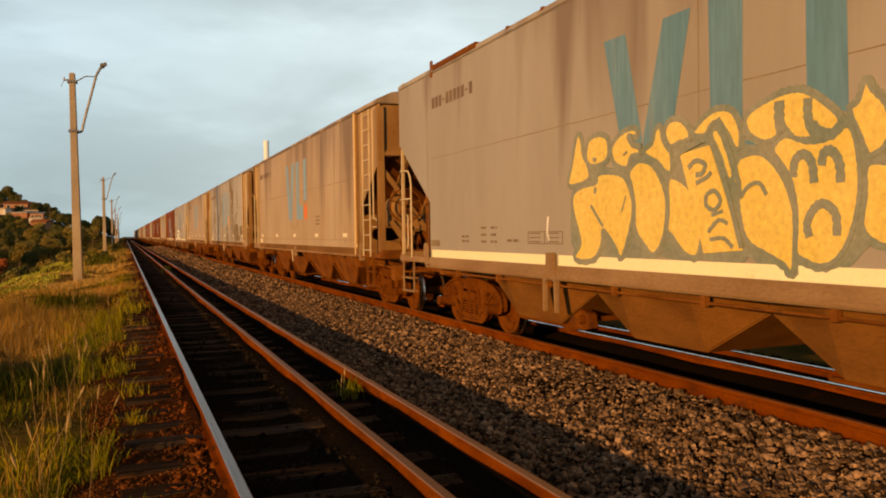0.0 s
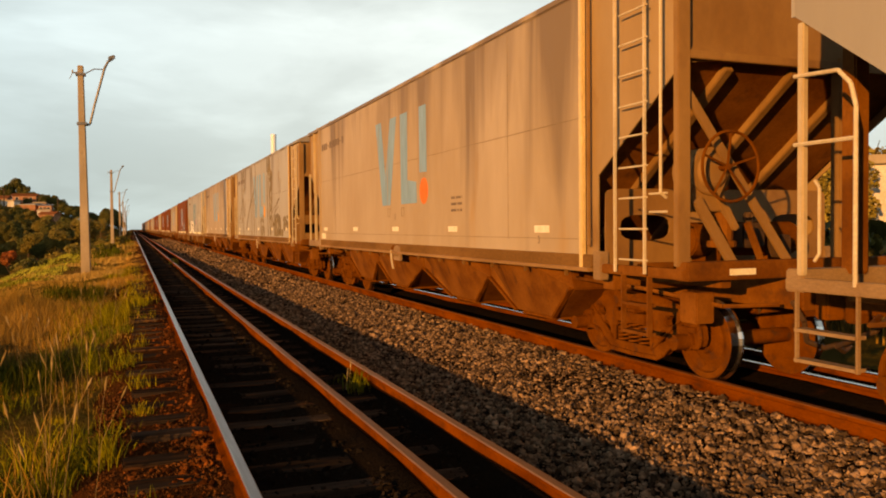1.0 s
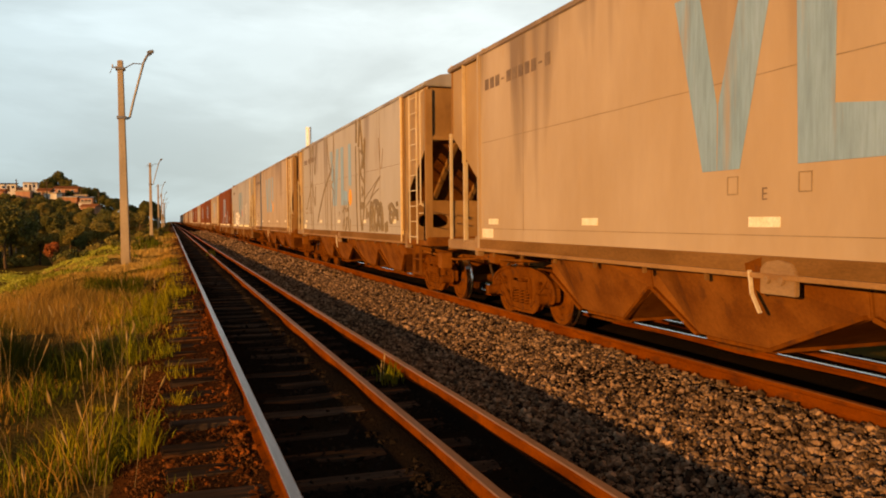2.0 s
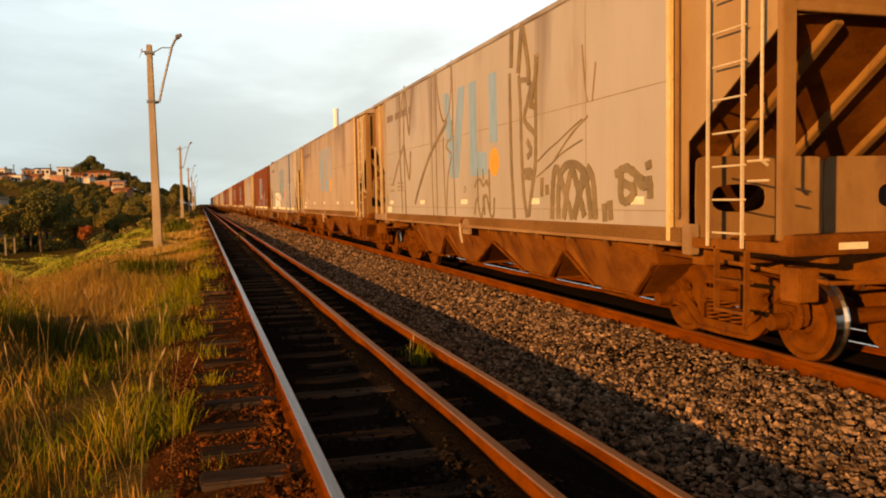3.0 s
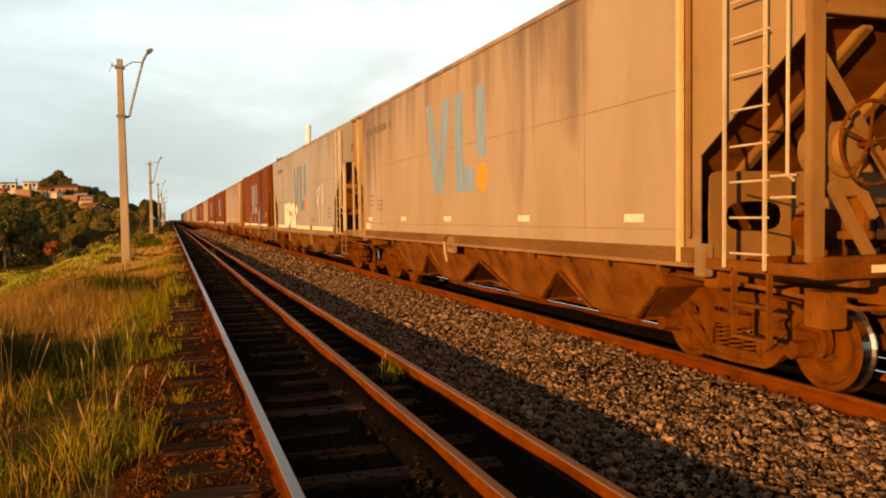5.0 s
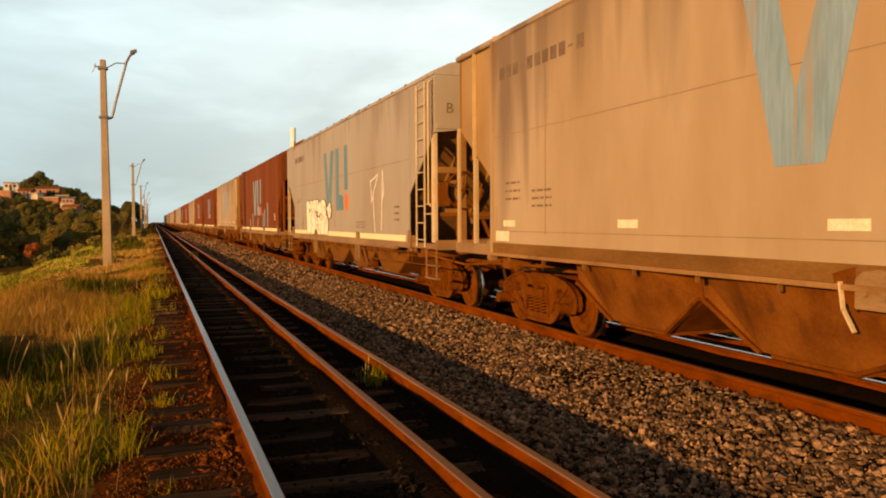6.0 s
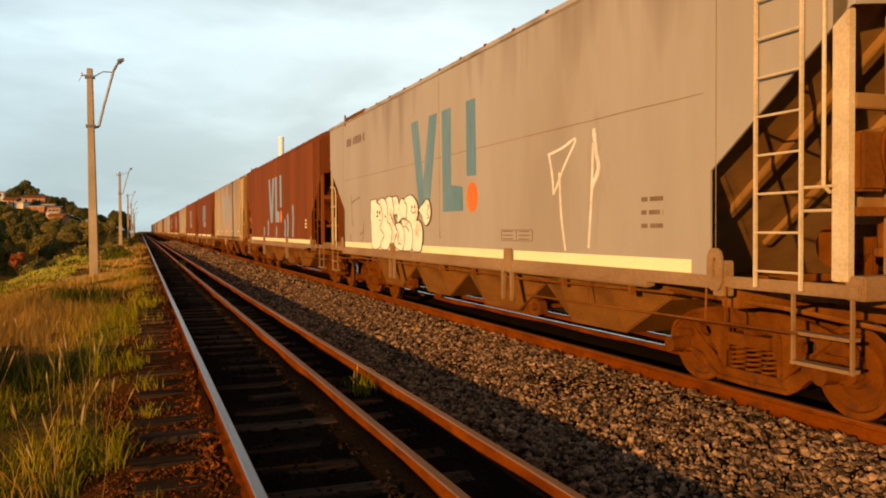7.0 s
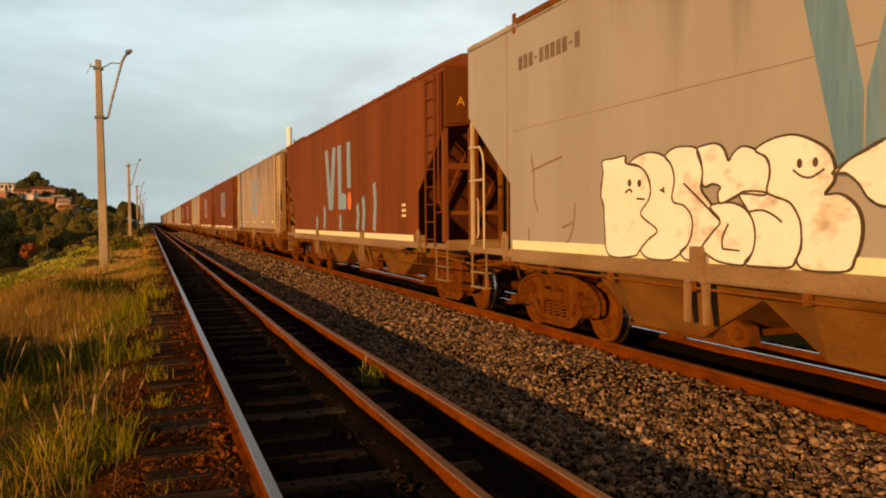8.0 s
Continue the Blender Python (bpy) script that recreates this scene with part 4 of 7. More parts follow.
def end_gear(w, sy, kind, mat, gear):
    """Everything at one end of a wagon: wall, slope sheet, posts, ladder, brake gear, end sill, coupler. sy -1 is the leading end."""
    L, zc = reach(kind, sy)
    skin = M["end_dust"] if mat != M["red_side"] else mat
    lad = mat if mat == M["red_side"] else M["ladder"]
    face = mat if kind == 2 else skin
    wall = shared(("end", zc, face.name), lambda: end_mesh(zc, face, HALF_W - (0.0 if kind == 2 else 0.022)))
    ew = part("end_wall", wall, None, w, "dust-covered end wall", at=pose(0, sy * (L + 0.021 if kind == 2 else L - 0.06), 0, 0, 0, 0 if sy > 0 else 180))
    if kind == 2 and sy < 0:
        red = mat == M["red_side"]
        letter(ew, "A" if red else "B", pose(1.22, 0.034, 3.32, 90, 0, 180), 0.2 if red else 0.24, M["paint_amber" if red else "stencil"])
    s = Solid()
    zt, zb, yi = zc + 0.06, 1.05, 4.75
    s.add([(x, sy * y, z) for x in (-HALF_W + 0.06, HALF_W - 0.06) for y, z in ((L - 0.08, zt), (yi, zb), (yi, zb - 0.04), (L - 0.08, zt + 0.04))], [(0, 1, 2, 3), (7, 6, 5, 4), (0, 4, 5, 1), (1, 5, 6, 2), (2, 6, 7, 3), (3, 7, 4, 0)])
    part("slope_sheet", s, skin if kind == 2 else M["dust_steel"], w, "sloping end sheet covered in brown dust")
    # platform, end sill and centre sill
    s = Solid()
    s.box(-HALF_W + 0.02, HALF_W - 0.02, sy * 7.36, sy * 7.52, SILL - 0.02, SILL + 0.14)
    part("end_sill", s, M["sill_dust"] if kind == 2 or sy > 0 else M["dust_steel"], w, bevel=0.012)
    for nm, bx in (("stub_sill", (-0.28, 0.28, 4.9, 7.6, 0.74, SILL)), ("body_bolster", (-1.3, 1.3, 6.0, 6.2, 0.86, SILL - 0.03)), ("stringer", (-1.01, -0.89, 6.15, 7.4, 0.95, SILL - 0.02)), ("stringer", (0.89, 1.01, 6.15, 7.4, 0.95, SILL - 0.02)), ("tie_bar", (-1.1, 1.1, 6.3, 6.36, SILL + 0.02, SILL + 0.08))):
        part(nm, shared((nm, bx[0], sy), lambda: Solid().box(bx[0], bx[1], sy * bx[2], sy * bx[3], bx[4], bx[5]).mesh(nm, M["dust_steel"], 0.01)), None, w)
    for sx in (-1, 1):
        s = Solid()
        x = sx * (HALF_W - 0.03)
        s.box(x - 0.035, x + 0.035, sy * 6.2, sy * 7.5, SILL - 0.01, SILL + (0.08 if kind == 2 or sy < 0 else 0.14))
        part("corner_sill", s, M["sill_dust"] if sy > 0 or kind == 2 else M["dust_steel"], w, "pale dusty side sill at the wagon's corner", bevel=0.01)
        s = Solid()
        s.box(x - 0.05, x + 0.05, sy * 6.13, sy * 6.27, SILL - 0.08, SILL + 0.2)
        part("jack_pad", s, M["sill_dust"], w, bevel=0.01)
        if kind == 2 and sx < 0:
            s = Solid()
            ho, hi_ = oval(sy * 6.18, SILL + 0.13, 0.09, 0.17, 14, p=3), oval(sy * 6.18, SILL + 0.15, 0.026, 0.08, 14)
            vs = [(x - 0.075, *p) for p in ho + hi_] + [(x - 0.055, *p) for p in ho + hi_]
            fs = []
            for i in range(14):
                j = (i + 1) % 14
                fs += [(i, j, 14 + j, 14 + i), (28 + j, 28 + i, 42 + i, 42 + j), (14 + i, 14 + j, 42 + j, 42 + i), (j, i, 28 + i, 28 + j)]
            part("towing_eye", s.add(vs, fs), M["sill_dust"], w, "slotted pale towing eye plate")
        # full-height corner post at the leading end, a short one at the trailing end
        s = Solid().box(sx * (HALF_W - ((0.13 if kind == 1 else 0.07) if sy < 0 else 0.05)), sx * HALF_W, sy * ((7.36 if sy < 0 else 7.385) if kind == 1 else 7.27 if sy < 0 else 7.345), sy * (7.43 if kind == 1 else 7.40), SILL + 0.1, TOP - 0.1 if sy < 0 else 2.88)
        part("corner_post", s, skin if sy < 0 and kind == 1 else lad if sy < 0 or mat == M["red_side"] else M["ladder_mid"], w, bevel=0.008)
        # shear plate with an oval hole
        s = Solid()
        yb = sy * 6.23
        hole = [(sx * a, b) for a, b in oval(0.96, 1.48, 0.30, 0.13, 16, p=3)]
        outer = [(sx * a, b) for a, b in oval(0.715, 1.45, 0.712, 0.42, 16, p=14)]
        vs = [(p[0], yb, p[1]) for p in outer + hole] + [(p[0], yb + sy * 0.02, p[1]) for p in outer + hole]
        fs = []
        for i in range(16):
            j = (i + 1) % 16
            fs += [(i, j, 16 + j, 16 + i), (32 + j, 32 + i, 48 + i, 48 + j), (16 + i, 16 + j, 48 + j, 48 + i), (j, i, 32 + i, 32 + j)]
        s.add(vs, fs)
        if kind == 1:
            part("shear_plate", s, skin, w)
    # inner posts under the end wall, stiffeners running down the slope sheet
    for x in ((-0.98, 0.98) if kind == 2 else (0.42,) if sy < 0 else (-0.55, 0.62)):
        s = Solid().box(x - 0.07, x + 0.07, sy * (L - 0.1), sy * (L + 0.02), SILL + 0.1, zt + 0.1)
        part("end_post", s, skin if sy < 0 else M["dust_steel"], w, bevel=0.012)
    run = (zt - zb) / (L - 0.08 - yi)
    for x in (-0.85, -0.1, 0.65):
        s = Solid().beam((x, sy * (L - 0.1), zt - 0.03), (x, sy * (L - 2.2), zt - 0.03 - 2.1 * run), 0.09, 0.11)
        part("slope_stiffener", s, skin, w, bevel=0.008)
    if kind == 1 and sy < 0 and gear:
        part("cross_brace", Solid().beam((-1.36, -(L - 0.02), 2.64), (-0.22, -(L - 0.02), 1.14), 0.03, 0.09), skin, w, bevel=0.006)
        part("cross_brace", Solid().beam((-1.22, -(L - 0.06), 1.72), (-0.80, -(L - 0.06), 1.12), 0.04, 0.10), skin, w, bevel=0.006)
    if kind == 1 and sy < 0:
        part("tie_bar", Solid().box(-1.36, 1.36, -(L + 0.03), -(L - 0.03), zt - 0.02, zt + 0.05), skin, w, bevel=0.006)
    if kind == 2 and sy < 0:
        part("tie_bar", Solid().box(-1.42, -0.9, -(L + 0.01), -(L - 0.06), 2.28, 2.38), skin, w, bevel=0.008)
        part("tie_bar", Solid().box(-1.36, 1.36, -(L - 0.02), -(L - 0.09), 1.58, 1.64), M["dust_steel"], w, bevel=0.006)
    # ladder on the side of the overhanging end
    x = -HALF_W - 0.045
    if sy < 0:
        ladder(w, "side_ladder", (-6.56, -7.02) if kind == 1 else (-6.63, -7.06), x, SILL + 0.02, TOP - 0.1, 10, lad, "steel side ladder")
        s = Solid().pipe([(x + 0.06, -7.25, TOP - 0.1), (x, -7.25, TOP - 0.14), (x, -7.25, 1.78), (x + 0.06, -7.25, 1.74)], 0.014, 6)
        part("grab_rail", s, lad, w)
        for z in (1.62, 1.78):
            part("grab_iron", Solid().rod((x + 0.03, -7.05, z), (x + 0.03, -7.30, z), 0.011, n=6), lad, w)
    if kind == 1:
        s = Solid().box(-HALF_W - 0.035, -HALF_W + 0.02, sy * (5.89 if sy < 0 else 6.06), sy * (5.95 if sy < 0 else 6.13), SILL, TOP - 0.02)
        part("side_post", s, M["yellow_post"] if sy < 0 else mat, w, "post at the end of the side sheet, coloured bright for sun glare" if sy < 0 else "", bevel=0.008)
        for q in (-1, 1):
            s = Solid().prism([(sy * (5.92 if sy < 0 else 6.12), SILL + 0.1), (sy * 6.14, SILL + 0.1), (sy * 6.14, 2.0), (sy * 7.42, 2.86), (sy * 7.42, TOP - 0.04), (sy * (5.92 if sy < 0 else 6.12), TOP - 0.04)], "x", q * (HALF_W - 0.055), q * (HALF_W - 0.04))
            part("end_panel", s, M["panel_tan"] if skin == M["end_dust"] else skin, w, "recessed end panel stained by rusty dust")
        if sy < 0:
            s = Solid().box(-HALF_W - 0.03, -HALF_W + 0.0, -6.07, -6.03, 1.3, TOP - 0.02)
            part("end_stanchion", s, skin, w, bevel=0.006)
        else:
            s = Solid().box(-HALF_W - 0.02, -HALF_W + 0.04, 6.76, 6.785, 2.36, TOP)
            part("end_stanchion", s, M["ladder_mid"], w, bevel=0.006)
            s = Solid().box(-HALF_W - 0.005, -HALF_W + 0.06, 6.73, 6.795, SILL + 0.1, 2.38)
            part("end_stanchion", s, M["ladder_mid"], w, bevel=0.008)
    # bent handrail and hanging footstep
    y0, y1 = sy * 6.92, sy * 7.42
    x = -HALF_W + 0.0
    if kind == 2 and sy > 0:
        s = Solid().pipe([(x, y0, SILL + 0.05), (x, y0, 2.25), (x, y0 + sy * 0.04, 2.4), (x, y0 + sy * 0.14, 2.5), (x, y1, 2.52)], 0.015, 8)
        s.rod((x, y0, 2.05), (x, y1, 2.05), 0.015, n=6)
        s.pipe([(x + 0.06, y1 - 0.12, 1.25), (x + 0.06, y1 - 0.16, 1.3), (x + 0.06, y1 - 0.16, 1.75), (x + 0.06, y1 - 0.12, 1.8)], 0.012, 6)
        part("handrail", s, lad, w, "bent tube handrail at the corner")
    if kind == 2:
        s = Solid()
        for yy in (y0, y1):
            s.beam((x + 0.03, yy, SILL + 0.05), (x + 0.03, yy, 0.54), 0.026, 0.018)
        for z in (0.56, 0.77):
            s.box(x, x + 0.10, min(y0, y1), max(y0, y1), z - 0.012, z + 0.012)
        part("footstep", s, M["sill_dust"], w, "hanging steel footstep")
    if kind == 1 and sy < 0:
        s = Solid()
        for yy in (-6.60, -7.00):
            s.beam((x + 0.02, yy, SILL + 0.02), (x + 0.02, yy, 0.50), 0.05, 0.02)
        for z in (0.52, 0.78):
            s.box(x, x + 0.09, -7.0, -6.6, z - 0.014, z + 0.014)
        part("footstep", s, M["dust_steel"], w, "hanging steel footstep caked in dust")
        part("hanger_box", Solid().box(-1.12, -0.92, -7.22, -6.98, 0.62, 0.90), M["dust_steel"], w, bevel=0.012)
        part("label_plate", Solid().box(-1.02, -0.74, -7.528, -7.522, SILL + 0.02, SILL + 0.075), M["reflector"], w, "narrow pale plate on the end sill")
    # coupler and hose
    s = Solid()
    k = 7.76 if sy < 0 else 8.22
    s.box(-0.09, 0.09, sy * 7.3, sy * (k - 0.05), 0.74, 0.89)
    s.prism([(-0.16, sy * (k - 0.15)), (0.16, sy * (k - 0.15)), (0.2, sy * (k - 0.03)), (0.02, sy * k), (-0.14, sy * (k - 0.03))], "z", 0.66, 0.96)
    s.box(-0.3, 0.3, sy * 7.5, sy * 7.58, 0.68, 1.02)
    part("coupler", s, M["iron_oxide"], w, "automatic knuckle coupler", bevel=0.015)
    s = Solid()
    s.pipe([(-0.35, sy * 7.55, 0.82), (-0.37, sy * 7.7, 0.66), (-0.30, sy * (k - 0.1), 0.48), (-0.16, sy * (k - 0.04), 0.42), (-0.04, sy * k, 0.45)], 0.024, 8)
    part("brake_hose", s, M["dark_iron"], w, "black rubber air hose")
    s = Solid()
    s.pipe([(-1.2, sy * 5.2, 0.93), (-1.22, sy * 6.6, 0.9), (-0.9, sy * 7.3, 0.78), (-0.5, sy * 7.55, 0.8)], 0.02, 6)
    part("brake_pipe", s, M["dust_steel"], w)
    if sy < 0 and gear:
        hx, hz = -0.99, 2.0
        s = Solid()
        s.rod((hx - 0.06, -7.05, hz - 0.03), (hx - 0.06, -7.34, hz - 0.03), 0.21, n=20)
        s.rod((hx - 0.06, -7.34, hz - 0.03), (hx - 0.06, -7.38, hz - 0.03), 0.17, 0.12, n=20)
        s.box(hx - 0.25, hx + 0.12, -7.3, -7.1, 1.62, hz - 0.05)
        s.beam((hx - 0.05, -7.3, hz - 0.1), (hx + 0.22, -7.3, 1.46), 0.09, 0.06)
        part("gear_housing", s, skin, w, "round hand brake gear housing caked in dust", bevel=0.01)
        s = Solid()
        hy = -7.50
        s.ring((hx, hy, hz), "y", 0.30, 0.014, 32, 6)
        for k in range(5):
            a = k * 2 * math.pi / 5 + 0.3
            s.rod((hx, hy + 0.04, hz), (hx + 0.30 * math.cos(a), hy, hz + 0.30 * math.sin(a)), 0.011, n=5)
        s.rod((hx, hy + 0.02, hz), (hx, -7.36, hz), 0.03, n=8)
        part("brake_wheel", s, M["iron_oxide"], w, "thin spoked hand brake wheel")
        s = Solid()
        s.rod((hx + 0.16, -7.2, 1.62), (hx + 0.16, -7.2, 1.36), 0.10, n=14)
        s.rod((hx + 0.16, -7.2, 1.36), (hx + 0.16, -7.2, 1.30), 0.13, n=14)
        s.pipe([(hx + 0.1, -7.15, 1.6), (hx + 0.3, -7.1, 1.5), (hx + 0.35, -7.1, 1.2)], 0.018, 6)
        s.beam((hx + 0.45, -7.2, 1.52), (hx + 0.62, -7.2, 1.16), 0.06, 0.05)
        part("brake_lever", s, M["dust_steel"], w, bevel=0.008)
        s = Solid()
        s.rod((-0.75, -6.6, 1.36), (0.55, -6.6, 1.36), 0.17, n=18)
        for x in (-0.5, 0.3):
            s.box(x - 0.03, x + 0.03, -6.79, -6.41, SILL, 1.36)
        part("air_reservoir", s, M["iron_oxide"], w, bevel=0.015)
        s = Solid()
        s.box(-0.35, -0.08, -6.95, -6.75, 1.28, 1.52)
        s.rod((-0.2, -6.85, 1.52), (-0.2, -6.85, 1.62), 0.06, n=10)
        s.box(0.05, 0.22, -6.98, -6.8, 1.18, 1.40)
        part("control_valve", s, M["dark_iron"], w, "dark cast brake control valve", bevel=0.02)
        if kind == 2:
            s = Solid().box(-1.42, -1.20, -7.46, -7.2, 1.74, 2.13)
            part("gear_box", s, M["dust_steel"], w, "square hand brake gear box", bevel=0.02)


def make_wagon(kind, mat, label, gear=True, spots=(-5.59, -2.9, -0.25, 2.4, 5.05)):
    w = thing("hopper_wagon", label, "freight wagon", "wagons of the freight train")
    sides = []
    for sx in (-1, 1):
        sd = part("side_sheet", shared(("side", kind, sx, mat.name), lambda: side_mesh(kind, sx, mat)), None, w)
        sides.append(sd)
    near = sides[0]
    if mat != M["red_side"]:
        g = random.Random(len(label))
        part("weld_seam", brush([[(-6.0 + 0.3 * i, SEAM + g.uniform(-0.003, 0.003)) for i in range(41)]], 0.0075, -0.0022, False), M["seam"], near)
        if kind == 1:
            part("weld_seam", patch([rect(-6.1, 6.1, 1.365, 1.372)]), M["seam"], near)
        for u in ((-4.6, 4.2) if kind == 1 else (-6.15, -0.06, 6.15)):
            part("weld_seam", patch([rect(u - 0.003, u + 0.003, SILL + 0.3, TOP - 0.08)]), M["seam"], near)
    roof = part("roof", shared(("roof", kind, mat.name), lambda: roof_mesh(kind, mat)), None, w)
    hatch = shared(("hatch", mat.name), lambda: Solid().box(-0.48, 0.48, -0.7, 0.7, TOP + 0.26, TOP + 0.33).mesh("roof_hatch", mat, 0.02))
    for k in range(-2, 3):
        part("roof_hatch", hatch, None, roof, at=pose(0, k * 2.4, 0))
    for q in (-1, 1):
        s = Solid()
        Le = reach(kind, q)[0] - 0.1
        s.pipe([(-0.95, q * Le, TOP + 0.15), (-0.95, q * Le, TOP + 0.34), (-0.2, q * Le, TOP + 0.36), (-0.2, q * Le, TOP + 0.2)], 0.015, 6)
        part("roof_rail", s, M["ladder"], roof)
    if kind == 2:
        part("roof_stop", shared("roof_stop", lambda: Solid().box(-HALF_W - 0.02, -HALF_W + 0.01, 5.9, 5.96, TOP - 0.1, TOP + 0.14).mesh("roof_stop", M["dust_steel"], 0.005)), None, roof)
        part("running_board", shared("running_board", lambda: Solid().box(-HALF_W - 0.03, -HALF_W + 0.06, 4.3, 5.85, TOP - 0.02, TOP + 0.06).mesh("running_board", M["dust_steel"], 0.008)), None, roof)
        for k in range(-7, 5):
            part("roof_cleat", shared("roof_cleat", lambda: Solid().box(-HALF_W - 0.024, -HALF_W + 0.03, -0.03, 0.03, TOP, TOP + 0.035).mesh("roof_cleat", M["dust_steel"])), None, roof, at=pose(0, k * 0.85, 0))
    # side sills
    for sx in (-1, 1):
        s = Solid()
        x = sx * HALF_W
        if kind == 1:
            s.box(x - 0.025, x + 0.012, -6.12, 6.12, SILL + 0.03, SILL + 0.165)
            lip = Solid().box(x - 0.07, x + 0.03, -6.12, 6.12, SILL - 0.005, SILL + 0.035)
            part("sill_lip", lip, M["sill_edge"], w, bevel=0.006)
            for k in range(-6, 7):
                s.box(x - 0.02, x + 0.02, k * 0.93 - 0.016, k * 0.93 + 0.016, SILL - 0.07, SILL)
        else:
            s.prism([(x - sx * 0.02, SILL + 0.08), (x + sx * 0.012, SILL + 0.08), (x + sx * 0.05, SILL - 0.02), (x - sx * 0.03, SILL - 0.03)], "y", -6.15, 6.15)
            lip = Solid().prism([(x - sx * 0.04, SILL - 0.02), (x + sx * 0.055, SILL - 0.015), (x + sx * 0.06, SILL - 0.05), (x + sx * 0.045, SILL - 0.075), (x - sx * 0.04, SILL - 0.06)], "y", -5.3, 5.95)
            part("sill_lip", lip, M["sill_dust"], w, bevel=0.006)
            rod = Solid().pipe([(x + sx * 0.0, -5.6, SILL - 0.10), (x + sx * 0.0, -2.9, SILL - 0.14), (x, 2.9, SILL - 0.13), (x, 5.5, SILL - 0.12)], 0.013, 6)
            for k in range(-4, 5):
                rod.box(x - 0.03, x + 0.02, k * 1.25 - 0.025, k * 1.25 + 0.025, SILL - 0.16, SILL - 0.06)
            part("train_pipe", rod, M["dust_steel"], w, "thin air pipe clipped below the sill")
            rod = Solid().pipe([(x + sx * 0.02, -7.0, 0.77), (x + sx * 0.02, -2.9, 0.73)], 0.012, 6)
            for k in (-6.05, -6.28, -4.25):
                rod.rod((x + sx * 0.02, k, 0.75), (x + sx * 0.01, k, SILL), 0.009, n=5)
            part("brake_rod", rod, M["dust_steel"], w, "long thin brake rod on hangers")
        part("side_sill", s, M["sill_tan"] if kind == 1 else M["sill_dust"], w, bevel=0.006)
        if kind == 1:
            s = Solid()
            xo = x + sx * 0.05
            s.prism([(-0.12, SILL - 0.12), (0.24, SILL - 0.12), (0.24, SILL + 0.07), (0.19, SILL + 0.12), (0.06, SILL + 0.14), (-0.07, SILL + 0.12), (-0.12, SILL + 0.07)], "x", min(x, xo), max(x, xo))
            part("gusset", Solid().prism([(0.245, SILL + 0.16), (0.44, SILL + 0.1), (0.40, SILL - 0.04), (0.245, SILL - 0.14)], "x", min(x, x + sx * 0.03), max(x, x + sx * 0.03)), M["iron_oxide"], w, bevel=0.006)
            for yb in (0.0, 0.15):
                s.rod((xo, yb, SILL - 0.01), (xo + sx * 0.025, yb, SILL - 0.01), 0.035, n=10)
            strap = Solid().beam((xo + sx * 0.01, 0.34, SILL + 0.05), (xo + sx * 0.01, 0.31, SILL - 0.14), 0.03, 0.015)
            strap.beam((xo + sx * 0.01, 0.31, SILL - 0.13), (xo + sx * 0.01, 0.22, SILL - 0.27), 0.03, 0.015)
            part("strap", strap, M["ladder"], w, "pale bent steel strap")
            part("sill_bracket", s, M["sill_dust"], w, bevel=0.008)
        else:
            for yy in (-2.4, 2.4):
                s = Solid()
                s.prism([(yy - 0.075, SILL + 0.22), (yy + 0.075, SILL + 0.22), (yy + 0.08, SILL + 0.08), (yy + 0.15, SILL - 0.08), (yy + 0.09, SILL - 0.10), (yy, SILL - 0.03), (yy - 0.09, SILL - 0.10), (yy - 0.15, SILL - 0.08), (yy - 0.08, SILL + 0.08)], "x", x + (0.01 if sx > 0 else -0.06), x + (0.06 if sx > 0 else -0.01))
                for q in (-1, 1):
                    s.prism([(yy + q * 0.085, SILL - 0.09), (yy + q * 0.15, SILL - 0.07), (yy + q * 0.145, SILL - 0.42), (yy + q * 0.10, SILL - 0.42)], "x", x + (0.01 if sx > 0 else -0.06), x + (0.06 if sx > 0 else -0.01))
                part("sill_bracket", s, M["sill_dust"], w, bevel=0.008)
    for yy, wm, wp in (((-4.25, 1.05, 1.12), (-2.02, 1.11, 1.5), (1.0, 1.5, 1.1), (3.2, 1.1, 1.1)) if kind == 1 else ((-4.0, 1.2, 1.2), (-1.6, 1.2, 1.2), (0.8, 1.2, 1.2), (3.2, 1.2, 1.2))):
        hp = part("hopper", shared(("hopper", kind, wm, wp), lambda: hopper_mesh(kind, wm, wp)), None, w, "rust-dusted discharge hopper", at=pose(0, yy, 0))
        if kind == 1:
            part("outlet_gate", shared("gate", gate_mesh), None, hp)
            for q, wg in ((-1, wm), (1, wp)):
                part("flange", shared(("flange", q, wg), lambda: Solid().beam((-1.155, q * 0.48, 0.43), (-1.245, q * (wg - 0.03), 0.81), 0.05, 0.035).mesh("flange", M["iron_oxide"])), None, hp)
        elif yy in (3.2, -1.6):
            part("outlet_gear", shared("gear2", gear_mesh), None, hp, "brown gate gear beneath the hopper")
    s = Solid().box(-0.28, 0.28, -5.0, 5.0, 0.80, SILL)
    part("centre_sill", s, M["dust_steel"], w)
    for sy in (-1, 1):
        add_bogie(w, sy)
        end_gear(w, sy, kind, mat, gear)
    if kind == 2:
        for u0, u1 in ((-6.0, -2.52), (-2.28, 2.28), (2.52, 5.85)):
            part("reflective_stripe", patch([rect(u0, u1, SILL + 0.085, SILL + 0.195)], 0.006), M["stripe"], near, "cream reflective stripe along the sill")
    else:
        part("reflector", patch([rect(-6.0, -5.6, 1.24, 1.37)], 0.002), M["reflector"], near, "white label plate")
        part("label_frame", patch([rect(-6.02, -5.97, 1.4, 1.7)], 0.003), mat, near)
